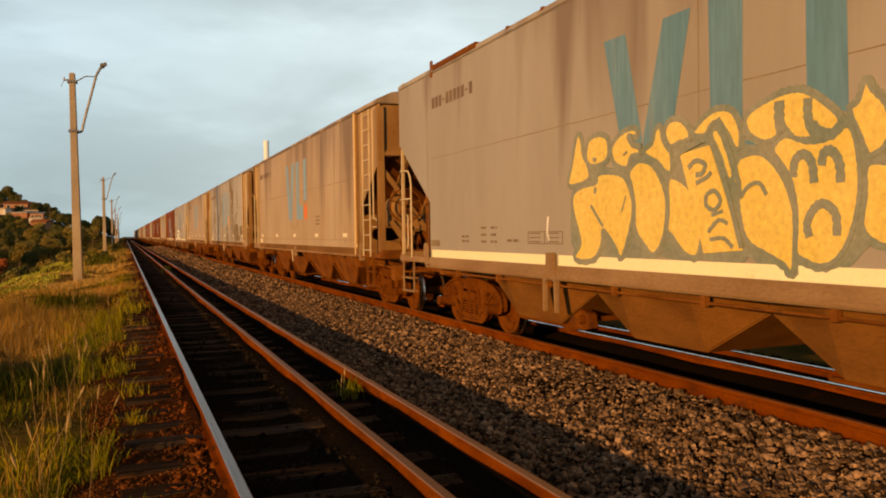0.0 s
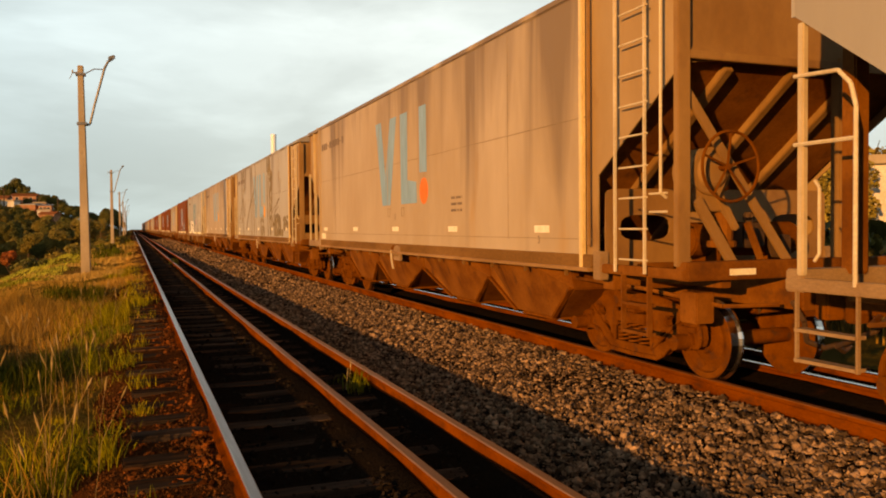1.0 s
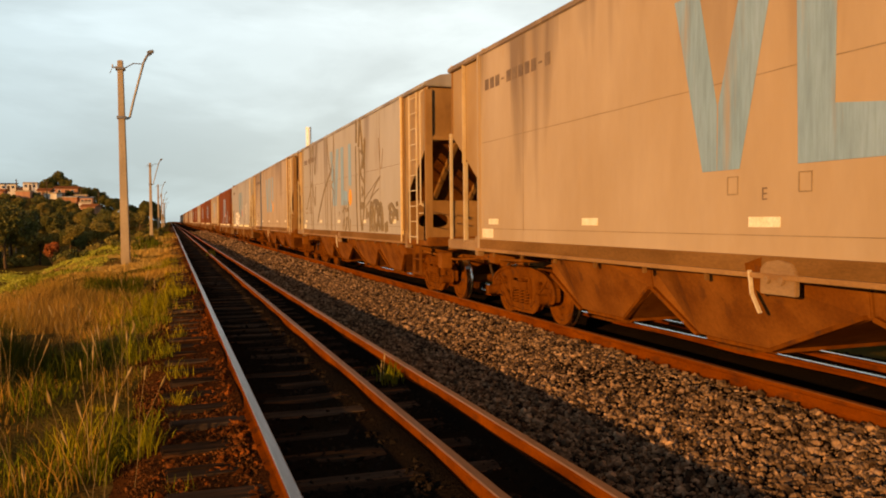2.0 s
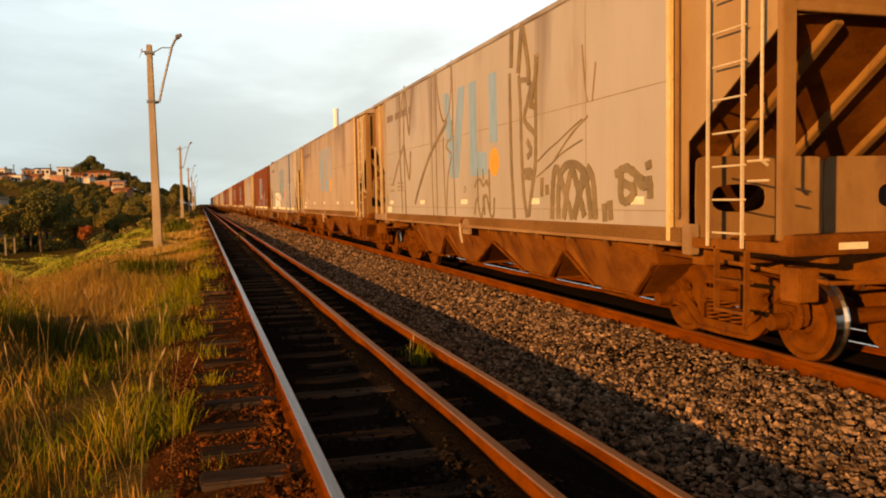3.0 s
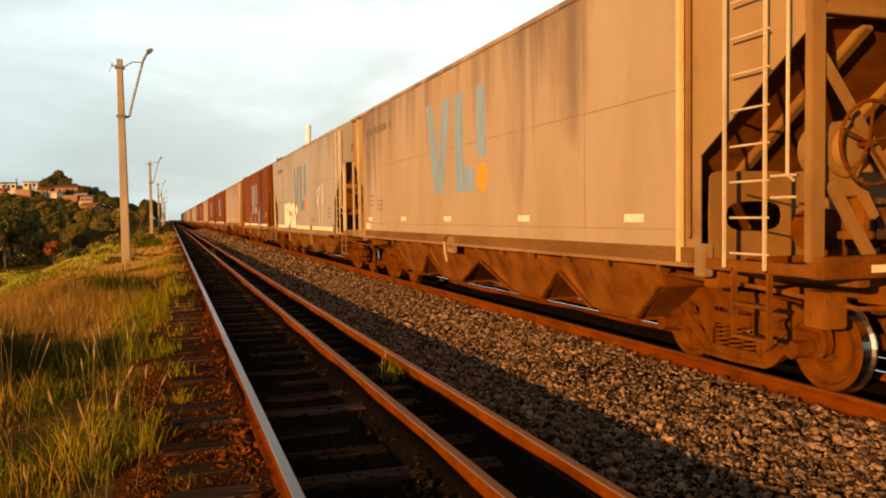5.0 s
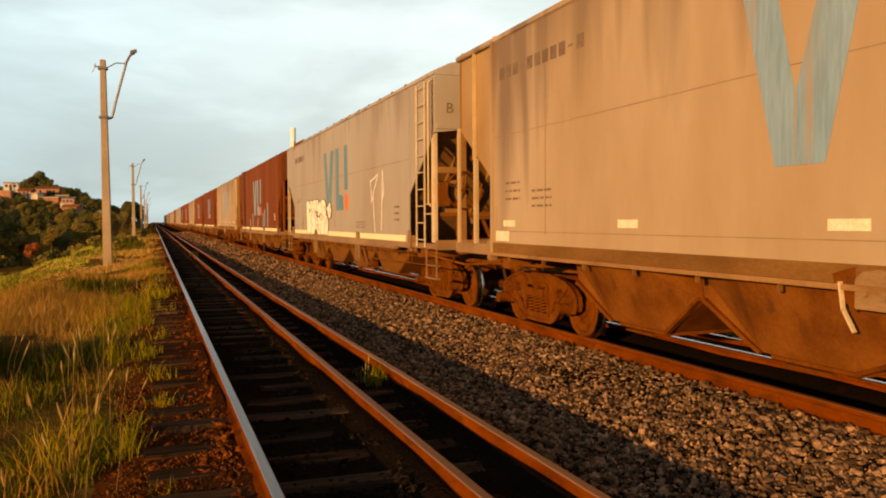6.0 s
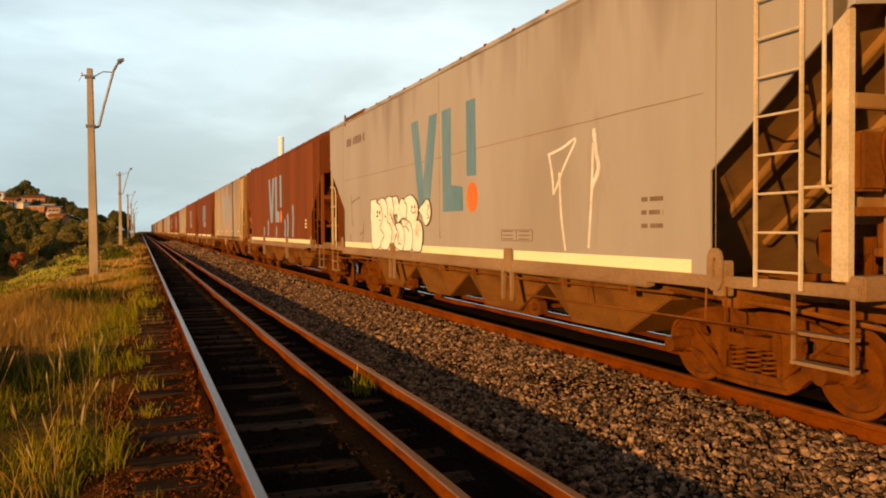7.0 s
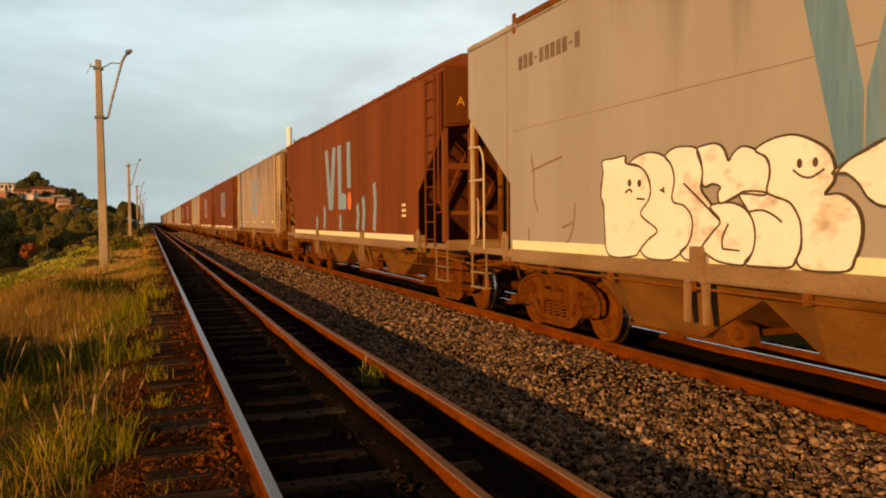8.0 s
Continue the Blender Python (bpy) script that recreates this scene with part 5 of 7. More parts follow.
        for u in spots:
            part("reflector", patch([rect(u - 0.17, u + 0.17, 1.43, 1.51)], 0.002), M["reflector"], near, "small white reflector patch")
    return w, near


def bubble(s, pts, mat, d, outline=""):
    c = spline(pts, 5, True)
    part("graffiti_letter", patch([c], d), M[mat], s)
    if outline:
        part("graffiti_outline", brush([c + c[:1]], 0.017, d + 0.0006, False), M[outline], s)


def outlined(s, pts, mat, d, edge, width, top):
    """A filled shape at height top with its border line, over a broad sprayed outline at height d."""
    c = spline(pts, 5, True)
    part("graffiti_outline", brush([c + c[:1]], width, d, False), M[edge], s)
    part("graffiti_letter", patch([c], top), M[mat], s)
    part("graffiti_outline", brush([c + c[:1]], 0.034, top + 0.0001, False), M[edge], s)


def stroke(s, pts, width, mat, d):
    part("graffiti_stroke", brush([pts], width, d), M[mat], s)


def yellow_graffiti(s):
    """Yellow bubble shapes on a dull teal ground."""
    part("graffiti_ground", patch([spline([(-2.01, 1.36), (-1.96, 1.99), (-1.7, 2.15), (-1.28, 2.09), (-0.76, 2.07), (-0.42, 2.17), (-0.15, 2.21), (0.43, 2.13), (0.73, 2.08), (1.08, 2.1), (1.39, 2.22), (1.56, 1.95), (1.74, 1.86), (1.74, 1.4), (1.51, 1.39), (1.34, 1.24), (1.1, 1.2), (0.86, 1.16), (0.63, 1.21), (0.48, 1.29), (0.36, 1.2), (0.02, 1.26), (-0.24, 1.24), (-0.64, 1.27), (-0.73, 1.16), (-0.82, 1.26), (-1.12, 1.2), (-1.61, 1.21)], 3, True)], 0.003), M["paint_teal"], s, "dull teal spray outline")
    outlined(s, [(-2.04, 1.97), (-1.98, 2.17), (-1.88, 2.45), (-1.81, 2.42), (-1.77, 2.25), (-1.69, 2.15), (-1.68, 2.01)], "paint_yellow", 0.0036, "paint_teal", 0.075, 0.0075)
    outlined(s, [(-1.7, 2.3), (-1.65, 2.39), (-1.5, 2.42), (-1.36, 2.38), (-1.32, 2.28), (-1.35, 2.18), (-1.46, 2.14), (-1.62, 2.14), (-1.7, 2.2)], "paint_yellow", 0.0037, "paint_teal", 0.075, 0.0078)
    outlined(s, [(-1.26, 2.29), (-1.15, 2.37), (-1, 2.41), (-0.89, 2.4), (-0.88, 2.34), (-1.01, 2.36), (-0.95, 2.27), (-0.85, 2.23), (-0.84, 2.18), (-0.96, 2.17), (-1.01, 2.09), (-1.06, 2.07), (-1.2, 2.12), (-1.26, 2.19)], "paint_yellow", 0.0039, "paint_teal", 0.075, 0.0081)
    outlined(s, [(-0.77, 2.18), (-0.65, 2.25), (-0.6, 2.36), (-0.54, 2.37), (-0.51, 2.27), (-0.45, 2.19), (-0.4, 2.14), (-0.4, 1.99), (-0.48, 2), (-0.57, 2.08)], "paint_yellow", 0.0040, "paint_teal", 0.075, 0.0084)
    outlined(s, [(-0.47, 2.35), (-0.4, 2.41), (-0.28, 2.4), (-0.18, 2.32), (-0.17, 2.24), (-0.3, 2.22), (-0.4, 2.2), (-0.46, 2.27)], "paint_yellow", 0.0042, "paint_teal", 0.075, 0.0087)
    outlined(s, [(-0.12, 2.28), (-0, 2.37), (0.14, 2.42), (0.29, 2.4), (0.37, 2.32), (0.41, 2.21), (0.4, 2.11), (0.35, 2.11), (0.29, 2.21), (0.24, 2.27), (0.19, 2.33), (0.1, 2.32), (0.03, 2.25), (-0.06, 2.25)], "paint_yellow", 0.0043, "paint_teal", 0.075, 0.0090)
    outlined(s, [(0.46, 2.3), (0.52, 2.36), (0.67, 2.41), (0.84, 2.44), (0.98, 2.43), (1.1, 2.37), (1.24, 2.26), (1.29, 2.2), (1.27, 2.14), (1.21, 2.13), (1.13, 2.16), (1.09, 2.2), (1.08, 2.11), (1.01, 2.1), (0.92, 2.12), (0.85, 2.19), (0.8, 2.24), (0.77, 2.15), (0.67, 2.12), (0.57, 2.15), (0.49, 2.21)], "paint_yellow", 0.0045, "paint_teal", 0.075, 0.0093)
    outlined(s, [(1.37, 2.24), (1.43, 2.29), (1.48, 2.41), (1.53, 2.34), (1.62, 2.24), (1.66, 2.09), (1.61, 1.99), (1.56, 1.96), (1.5, 1.95), (1.44, 2.08)], "paint_yellow", 0.0046, "paint_teal", 0.075, 0.0096)
    outlined(s, [(1.49, 1.88), (1.61, 1.89), (1.74, 1.83), (1.74, 1.47), (1.61, 1.39), (1.46, 1.49), (1.48, 1.7)], "paint_yellow", 0.0048, "paint_teal", 0.075, 0.0099)
    outlined(s, [(-1.97, 1.74), (-1.94, 1.88), (-1.76, 1.94), (-1.54, 1.96), (-1.49, 2.04), (-1.28, 2.04), (-1.08, 1.99), (-0.97, 1.84), (-0.94, 1.67), (-1.02, 1.43), (-1.13, 1.25), (-1.24, 1.37), (-1.42, 1.51), (-1.45, 1.37), (-1.58, 1.23), (-1.81, 1.2), (-1.94, 1.24), (-1.83, 1.36), (-1.86, 1.49)], "paint_yellow", 0.0049, "paint_teal", 0.085, 0.0102)
    outlined(s, [(-0.99, 2.02), (-0.85, 2.11), (-0.67, 2.07), (-0.55, 1.95), (-0.47, 1.79), (-0.46, 1.66), (-0.51, 1.43), (-0.64, 1.29), (-0.77, 1.37), (-0.9, 1.51), (-0.91, 1.73), (-0.95, 1.9)], "paint_yellow", 0.0051, "paint_teal", 0.085, 0.0105)
    outlined(s, [(-0.43, 1.92), (-0.29, 1.91), (-0.14, 1.81), (-0.04, 1.67), (-0.01, 1.53), (-0.05, 1.35), (-0.1, 1.28), (-0.24, 1.31), (-0.39, 1.45), (-0.45, 1.5), (-0.43, 1.66)], "paint_yellow", 0.0052, "paint_teal", 0.085, 0.0108)
    outlined(s, [(0.1, 2.24), (0.19, 2.25), (0.33, 1.94), (0.28, 1.88), (0.2, 2.06)], "paint_yellow", 0.0054, "paint_teal", 0.085, 0.0111)
    outlined(s, [(0.37, 1.98), (0.41, 2.03), (0.55, 2.05), (0.67, 2.01), (0.8, 1.88), (0.88, 1.73), (0.92, 1.56), (0.9, 1.2), (0.82, 1.25), (0.66, 1.32), (0.52, 1.38), (0.44, 1.47), (0.4, 1.61), (0.38, 1.75), (0.33, 1.87)], "paint_yellow", 0.0055, "paint_teal", 0.085, 0.0114)
    outlined(s, [(0.73, 2.06), (0.84, 2.14), (1.02, 2.08), (1.2, 2.08), (1.34, 2.15), (1.4, 2.08), (1.43, 1.93), (1.44, 1.76), (1.41, 1.57), (1.34, 1.39), (1.24, 1.28), (1.12, 1.25), (0.99, 1.29), (0.93, 1.34), (0.94, 1.51), (0.93, 1.68), (0.88, 1.85), (0.8, 1.96)], "paint_yellow", 0.0057, "paint_teal", 0.085, 0.0117)
    part("graffiti_letter", patch([[(-0.28, 2.12), (0.07, 2.16), (0.42, 1.34), (0, 1.31)]], 0.0125), M["paint_yellow"], s)
    stroke(s, [(-1.54, 1.92), (-1.56, 1.86)], 0.045, "paint_teal", 0.0131)
    stroke(s, [(-1.63, 1.75), (-1.42, 1.54)], 0.0315, "paint_teal", 0.0135)
    stroke(s, [(-1.11, 1.67), (-1.04, 1.82)], 0.018, "paint_teal", 0.0139)
    stroke(s, [(0.79, 2.39), (0.79, 2.26), (0.81, 2.17)], 0.09, "paint_teal", 0.0143)
    stroke(s, [(1.04, 2.37), (1.04, 2.25), (1.08, 2.15), (1.21, 2.1), (1.31, 2.16)], 0.072, "paint_teal", 0.0147)
    stroke(s, [(-0.98, 2.37), (-0.93, 2.28), (-0.8, 2.24)], 0.045, "paint_teal", 0.0151)
    stroke(s, [(-1.05, 2.21), (-1.04, 2.19)], 0.063, "paint_teal", 0.0155)
    stroke(s, [(-1.55, 2.21), (-1.56, 2.17)], 0.054, "paint_teal", 0.0159)
    stroke(s, [(0.91, 1.85), (0.93, 1.96), (1, 2), (1.07, 1.94), (1.09, 1.8)], 0.0675, "paint_teal", 0.0163)
    stroke(s, [(1.15, 1.91), (1.17, 1.99), (1.23, 2), (1.29, 1.92), (1.3, 1.79)], 0.0675, "paint_teal", 0.0167)
    stroke(s, [(1.05, 1.44), (1.03, 1.53), (1.09, 1.63), (1.17, 1.66), (1.26, 1.59), (1.27, 1.45)], 0.063, "paint_teal", 0.0171)
    stroke(s, [(0.41, 1.73), (0.49, 1.81), (0.6, 1.83), (0.67, 1.74)], 0.0315, "paint_teal", 0.0175)
    stroke(s, [(-0.17, 2), (-0.08, 2.05), (0.03, 2.01), (-0.01, 1.94), (-0.08, 1.94)], 0.0405, "paint_teal", 0.0179)
    stroke(s, [(-0.08, 1.87), (0.05, 1.91), (0.1, 1.95)], 0.036, "paint_teal", 0.0183)
    stroke(s, [(0.04, 1.77), (0.13, 1.8), (0.2, 1.72), (0.13, 1.65), (0.04, 1.69), (0.04, 1.77)], 0.036, "paint_teal", 0.0187)
    stroke(s, [(0.1, 1.61), (0.23, 1.64)], 0.0315, "paint_teal", 0.0191)
    stroke(s, [(0.06, 1.48), (0.18, 1.57), (0.28, 1.54)], 0.0315, "paint_teal", 0.0195)
    stroke(s, [(0.08, 1.42), (0.23, 1.43), (0.33, 1.36)], 0.0315, "paint_teal", 0.0199)
    stroke(s, [(0.17, 2.35), (0.24, 2.21), (0.38, 1.89), (0.4, 1.75)], 0.0495, "paint_teal", 0.0203)
    stroke(s, [(-0.28, 2.13), (-0.11, 2.18), (0.08, 2.19), (0.23, 1.92), (0.42, 1.36)], 0.045, "paint_teal", 0.0207)


def white_graffiti(s):
    """White bubble shapes with a thin dark outline."""
    bubble(s, [(-3.89, 2.08), (-3.69, 2.09), (-3.5, 2.1), (-3.48, 2.03), (-3.25, 1.98), (-3.12, 1.89), (-3.08, 1.78), (-3.11, 1.67), (-3.23, 1.54), (-2.98, 1.4), (-3.12, 1.31), (-3.25, 1.21), (-3.35, 1.15), (-3.78, 1.15), (-3.85, 1.41), (-3.87, 1.64), (-3.92, 1.74), (-3.88, 1.96)], "paint_white", 0.0070, "paint_black")
    bubble(s, [(-3.41, 2.03), (-3.25, 2.09), (-3.06, 2.1), (-2.88, 2.05), (-2.77, 1.96), (-2.73, 1.83), (-2.76, 1.66), (-2.6, 1.61), (-2.5, 1.52), (-2.49, 1.4), (-2.55, 1.28), (-2.67, 1.19), (-2.81, 1.14), (-3.1, 1.14), (-3.23, 1.21), (-3.12, 1.31), (-2.98, 1.4), (-3.23, 1.54), (-3.11, 1.67), (-3.08, 1.78), (-3.16, 1.93), (-3.29, 2)], "paint_white", 0.0082, "paint_black")
    bubble(s, [(-2.86, 2.05), (-2.74, 2.11), (-2.57, 2.11), (-2.44, 2.08), (-2.38, 1.99), (-2.36, 1.87), (-2.38, 1.74), (-2.26, 1.62), (-2.14, 1.48), (-2.23, 1.39), (-2.36, 1.27), (-2.44, 1.19), (-2.55, 1.15), (-2.65, 1.21), (-2.55, 1.28), (-2.49, 1.4), (-2.5, 1.52), (-2.6, 1.61), (-2.76, 1.66), (-2.73, 1.83), (-2.77, 1.96)], "paint_white", 0.0094, "paint_black")
    bubble(s, [(-2.43, 2.07), (-2.32, 2.1), (-2.2, 2.1), (-2.11, 2.05), (-2.05, 1.95), (-1.99, 2.01), (-1.89, 2.05), (-1.77, 2.02), (-1.68, 1.98), (-1.62, 1.9), (-1.61, 1.83), (-1.63, 1.72), (-1.66, 1.67), (-1.89, 1.69), (-2, 1.66), (-2.14, 1.62), (-2.17, 1.7), (-2.14, 1.75), (-2.23, 1.78), (-2.32, 1.76), (-2.36, 1.79), (-2.36, 1.91)], "paint_white", 0.0106, "paint_black")
    bubble(s, [(-2.17, 1.62), (-2, 1.62), (-1.86, 1.57), (-1.77, 1.47), (-1.75, 1.35), (-1.78, 1.24), (-1.86, 1.15), (-1.98, 1.14), (-2.17, 1.16), (-2.32, 1.22), (-2.36, 1.27), (-2.23, 1.39), (-2.14, 1.48), (-2.26, 1.59)], "paint_white", 0.0118, "paint_black")
    bubble(s, [(-1.92, 1.69), (-1.71, 1.7), (-1.56, 1.66), (-1.41, 1.61), (-1.32, 1.5), (-1.3, 1.4), (-1.31, 1.29), (-1.35, 1.21), (-1.41, 1.15), (-1.65, 1.14), (-1.86, 1.15), (-1.78, 1.24), (-1.75, 1.35), (-1.77, 1.47), (-1.82, 1.55)], "paint_white", 0.0130, "paint_black")
    bubble(s, [(-1.75, 2.01), (-1.61, 2.07), (-1.44, 2.09), (-1.31, 2.07), (-1.15, 2), (-1.06, 1.93), (-1.02, 1.83), (-1.03, 1.74), (-1.1, 1.66), (-0.99, 1.66), (-0.9, 1.62), (-0.83, 1.55), (-0.8, 1.45), (-0.81, 1.34), (-0.85, 1.24), (-0.92, 1.15), (-1.25, 1.14), (-1.34, 1.2), (-1.3, 1.29), (-1.3, 1.4), (-1.32, 1.5), (-1.41, 1.61), (-1.56, 1.66), (-1.63, 1.7), (-1.6, 1.83), (-1.63, 1.94)], "paint_white", 0.0142, "paint_black")
    bubble(s, [(-1.04, 1.8), (-0.81, 1.92), (-0.61, 1.99), (-0.48, 1.94), (-0.41, 1.79), (-0.47, 1.65), (-0.62, 1.57), (-0.75, 1.62), (-0.83, 1.72), (-0.93, 1.79)], "paint_white", 0.0154, "paint_black")
    stroke(s, [(-2.6, 1.8), (-2.38, 1.65), (-2.14, 1.48)], 0.016, "paint_black", 0.0172)
    stroke(s, [(-1.81, 1.55), (-1.68, 1.56), (-1.56, 1.52), (-1.48, 1.47)], 0.016, "paint_black", 0.0172)
    stroke(s, [(-1.38, 1.84), (-1.3, 1.79), (-1.21, 1.78), (-1.1, 1.83)], 0.016, "paint_black", 0.0172)
    stroke(s, [(-3.48, 1.75), (-3.41, 1.78), (-3.37, 1.75)], 0.016, "paint_black", 0.0172)
    stroke(s, [(-2.93, 1.76), (-2.86, 1.73)], 0.016, "paint_black", 0.0172)
    stroke(s, [(-2.88, 1.78), (-2.89, 1.74)], 0.016, "paint_black", 0.0172)
    stroke(s, [(-2.04, 1.46), (-2.11, 1.35), (-2.11, 1.26)], 0.016, "paint_black", 0.0172)
    stroke(s, [(-2.11, 1.26), (-1.91, 1.25)], 0.016, "paint_black", 0.0172)
    stroke(s, [(-1.03, 1.77), (-0.91, 1.87), (-0.76, 1.93), (-0.64, 1.98)], 0.016, "paint_black", 0.0172)
    stroke(s, [(-3.29, 1.69), (-3.16, 1.68)], 0.016, "paint_black", 0.0172)
    stroke(s, [(-0.57, 1.89), (-0.5, 1.88), (-0.58, 1.78), (-0.49, 1.7), (-0.59, 1.69)], 0.014, "paint_black", 0.0172)
    part("graffiti_dot", patch([oval(-1.32, 1.88, 0.024, 0.034, 12)], 0.018), M["paint_black"], s)
    part("graffiti_dot", patch([oval(-1.18, 1.88, 0.024, 0.034, 12)], 0.018), M["paint_black"], s)
    part("graffiti_dot", patch([oval(-3.41, 1.84, 0.024, 0.034, 12)], 0.018), M["paint_black"], s)
    part("graffiti_dot", patch([oval(-3.25, 1.83, 0.024, 0.034, 12)], 0.018), M["paint_black"], s)
    stroke(s, [(-5.48, 2.25), (-5.42, 2.01), (-5.41, 1.75), (-5.31, 1.59)], 0.022, "seam", 0.0020)
    stroke(s, [(-5.48, 2.08), (-5.04, 2.15), (-4.74, 2.19)], 0.022, "seam", 0.0024)
    stroke(s, [(-5.55, 1.4), (-5.51, 1.23), (-5.13, 1.14), (-4.7, 1.2), (-4.5, 1.41), (-4.45, 1.68)], 0.022, "seam", 0.0028)
    stroke(s, [(-3.94, 1.86), (-3.9, 1.63)], 0.022, "seam", 0.0032)
    stroke(s, [(-4.74, 1.41), (-4.5, 1.47)], 0.022, "seam", 0.0036)
    stroke(s, [(3.4, 2.35), (3.48, 2.1), (3.51, 1.88)], 0.032, "chalk", 0.0020)
    stroke(s, [(3.4, 2.33), (3.72, 2.38), (3.99, 2.44), (3.75, 2.18), (3.53, 1.9)], 0.032, "chalk", 0.0025)
    stroke(s, [(4.34, 2.51), (4.38, 2.29), (4.43, 2.1), (4.3, 1.92)], 0.055, "chalk", 0.0030)
    stroke(s, [(4.33, 2.37), (4.3, 1.86), (4.24, 1.31)], 0.032, "chalk", 0.0035)
    stroke(s, [(3.64, 2.12), (3.68, 1.66), (3.77, 1.27)], 0.032, "chalk", 0.0040)


def scrawl(s):
    """Long brown scrawled tags."""
    stroke(s, [(2.82, 1.99), (3.15, 2.12), (3.46, 2.21), (3.78, 2.32), (4.11, 2.42)], 0.020, "paint_moss", 0.0033)
    stroke(s, [(2.79, 1.79), (3.22, 1.93), (3.51, 2.04), (3.78, 2.11), (4.11, 2.18)], 0.020, "paint_moss", 0.0036)
    stroke(s, [(-2.12, 3.87), (-2.16, 2.73), (-2.16, 1.78), (-2.1, 1.21)], 0.046, "paint_moss", 0.0003)
    stroke(s, [(-1.85, 3.96), (-1.83, 3.31), (-1.87, 2.31), (-1.85, 1.22)], 0.046, "paint_moss", 0.0006)
    stroke(s, [(-0.84, 3.95), (-0.81, 3.28), (-0.81, 2.23), (-0.75, 1.24)], 0.046, "paint_moss", 0.0009)
    stroke(s, [(-1.83, 3.92), (-1.67, 3.36), (-1.49, 3.03), (-1.31, 2.93), (-1.04, 3.07), (-0.89, 3.44), (-0.88, 3.85)], 0.046, "paint_moss", 0.0012)
    stroke(s, [(-1.41, 2.65), (-1.39, 2.05), (-1.31, 1.23)], 0.046, "paint_moss", 0.0015)
    stroke(s, [(-0.87, 2.91), (-0.93, 2.6), (-1.14, 2.55), (-1.2, 2.44), (-0.92, 2.31), (-0.98, 2.17), (-1.16, 1.89), (-1.27, 1.23)], 0.046, "paint_moss", 0.0018)
    stroke(s, [(-4.64, 3.3), (-4.21, 3.94), (-4.04, 3.4), (-3.86, 2.92), (-3.73, 3.36), (-3.54, 3.88)], 0.080, "paint_moss", 0.0021)
    stroke(s, [(-4.66, 3.92), (-4.69, 3.02), (-4.7, 2.34), (-4.55, 1.24)], 0.080, "paint_moss", 0.0024)
    stroke(s, [(-5.43, 1.88), (-4.86, 2.35), (-4.34, 2.72)], 0.080, "paint_moss", 0.0027)
    stroke(s, [(-4.21, 3.89), (-4.32, 2.98), (-4.31, 2.13), (-4.25, 1.22)], 0.080, "paint_moss", 0.0030)
    stroke(s, [(-4.33, 2.73), (-4.1, 2.25), (-3.89, 1.97), (-3.77, 2.55)], 0.080, "paint_moss", 0.0033)
    stroke(s, [(0.46, 2.01), (0.45, 1.54), (0.51, 1.32), (0.61, 1.23), (0.7, 1.39), (0.7, 1.54), (0.82, 1.57)], 0.046, "paint_moss", 0.0036)
    stroke(s, [(0.71, 1.99), (0.71, 1.81)], 0.046, "paint_moss", 0.0039)
    stroke(s, [(0.3, 1.7), (0.38, 1.79), (0.56, 1.82), (0.71, 1.72), (0.86, 1.8), (0.92, 1.71)], 0.046, "paint_moss", 0.0042)
    stroke(s, [(0.98, 1.97), (0.99, 1.62), (1.01, 1.33)], 0.046, "paint_moss", 0.0045)
    stroke(s, [(0.29, 1.26), (0.36, 1.48), (0.49, 1.54)], 0.046, "paint_moss", 0.0048)
    stroke(s, [(0.77, 1.26), (0.74, 1.51), (0.86, 1.55), (0.95, 1.39), (1.03, 1.26), (1.16, 1.27), (1.2, 1.53)], 0.046, "paint_moss", 0.0051)
    stroke(s, [(-3.46, 1.44), (-3.18, 1.72), (-2.45, 2.28), (-1.8, 2.62), (-1.13, 2.91)], 0.081, "paint_moss", 0.0063)
    stroke(s, [(1.88, 3.29), (1.89, 2.54), (1.92, 1.91), (2, 1.23)], 0.081, "paint_moss", 0.0066)
    stroke(s, [(2.22, 3.21), (2.27, 2.73), (2.29, 2.14), (2.35, 1.59), (2.46, 1.25)], 0.081, "paint_moss", 0.0069)
    stroke(s, [(2.78, 3.07), (2.78, 2.41), (2.75, 1.95), (2.64, 1.63), (2.51, 1.27)], 0.081, "paint_moss", 0.0072)
    stroke(s, [(2.66, 3.05), (2.52, 2.83), (2.41, 2.58), (2.75, 2.37)], 0.081, "paint_moss", 0.0075)
    stroke(s, [(2.25, 3.14), (2.52, 3.11)], 0.081, "paint_moss", 0.0078)
    stroke(s, [(2.56, 2.77), (2.78, 2.71)], 0.081, "paint_moss", 0.0081)
    stroke(s, [(2.49, 2.29), (2.62, 2.15), (2.49, 2.07)], 0.081, "paint_moss", 0.0084)
    stroke(s, [(2.37, 1.88), (2.6, 1.88), (2.62, 1.8), (2.41, 1.81)], 0.081, "paint_moss", 0.0087)
    stroke(s, [(2.97, 1.78), (2.95, 1.53)], 0.081, "paint_moss", 0.0090)
    stroke(s, [(3.12, 1.68), (3.13, 1.55)], 0.081, "paint_moss", 0.0093)
    stroke(s, [(3.27, 1.24), (3.31, 1.7), (3.39, 1.88), (3.52, 1.77), (3.68, 1.52), (3.85, 1.26)], 0.100, "paint_moss", 0.0103)
    stroke(s, [(3.52, 1.81), (3.68, 1.9), (3.89, 1.91), (4.08, 1.85), (4.26, 1.69)], 0.100, "paint_moss", 0.0106)
    stroke(s, [(3.46, 1.25), (3.46, 1.56), (3.52, 1.77)], 0.100, "paint_moss", 0.0109)
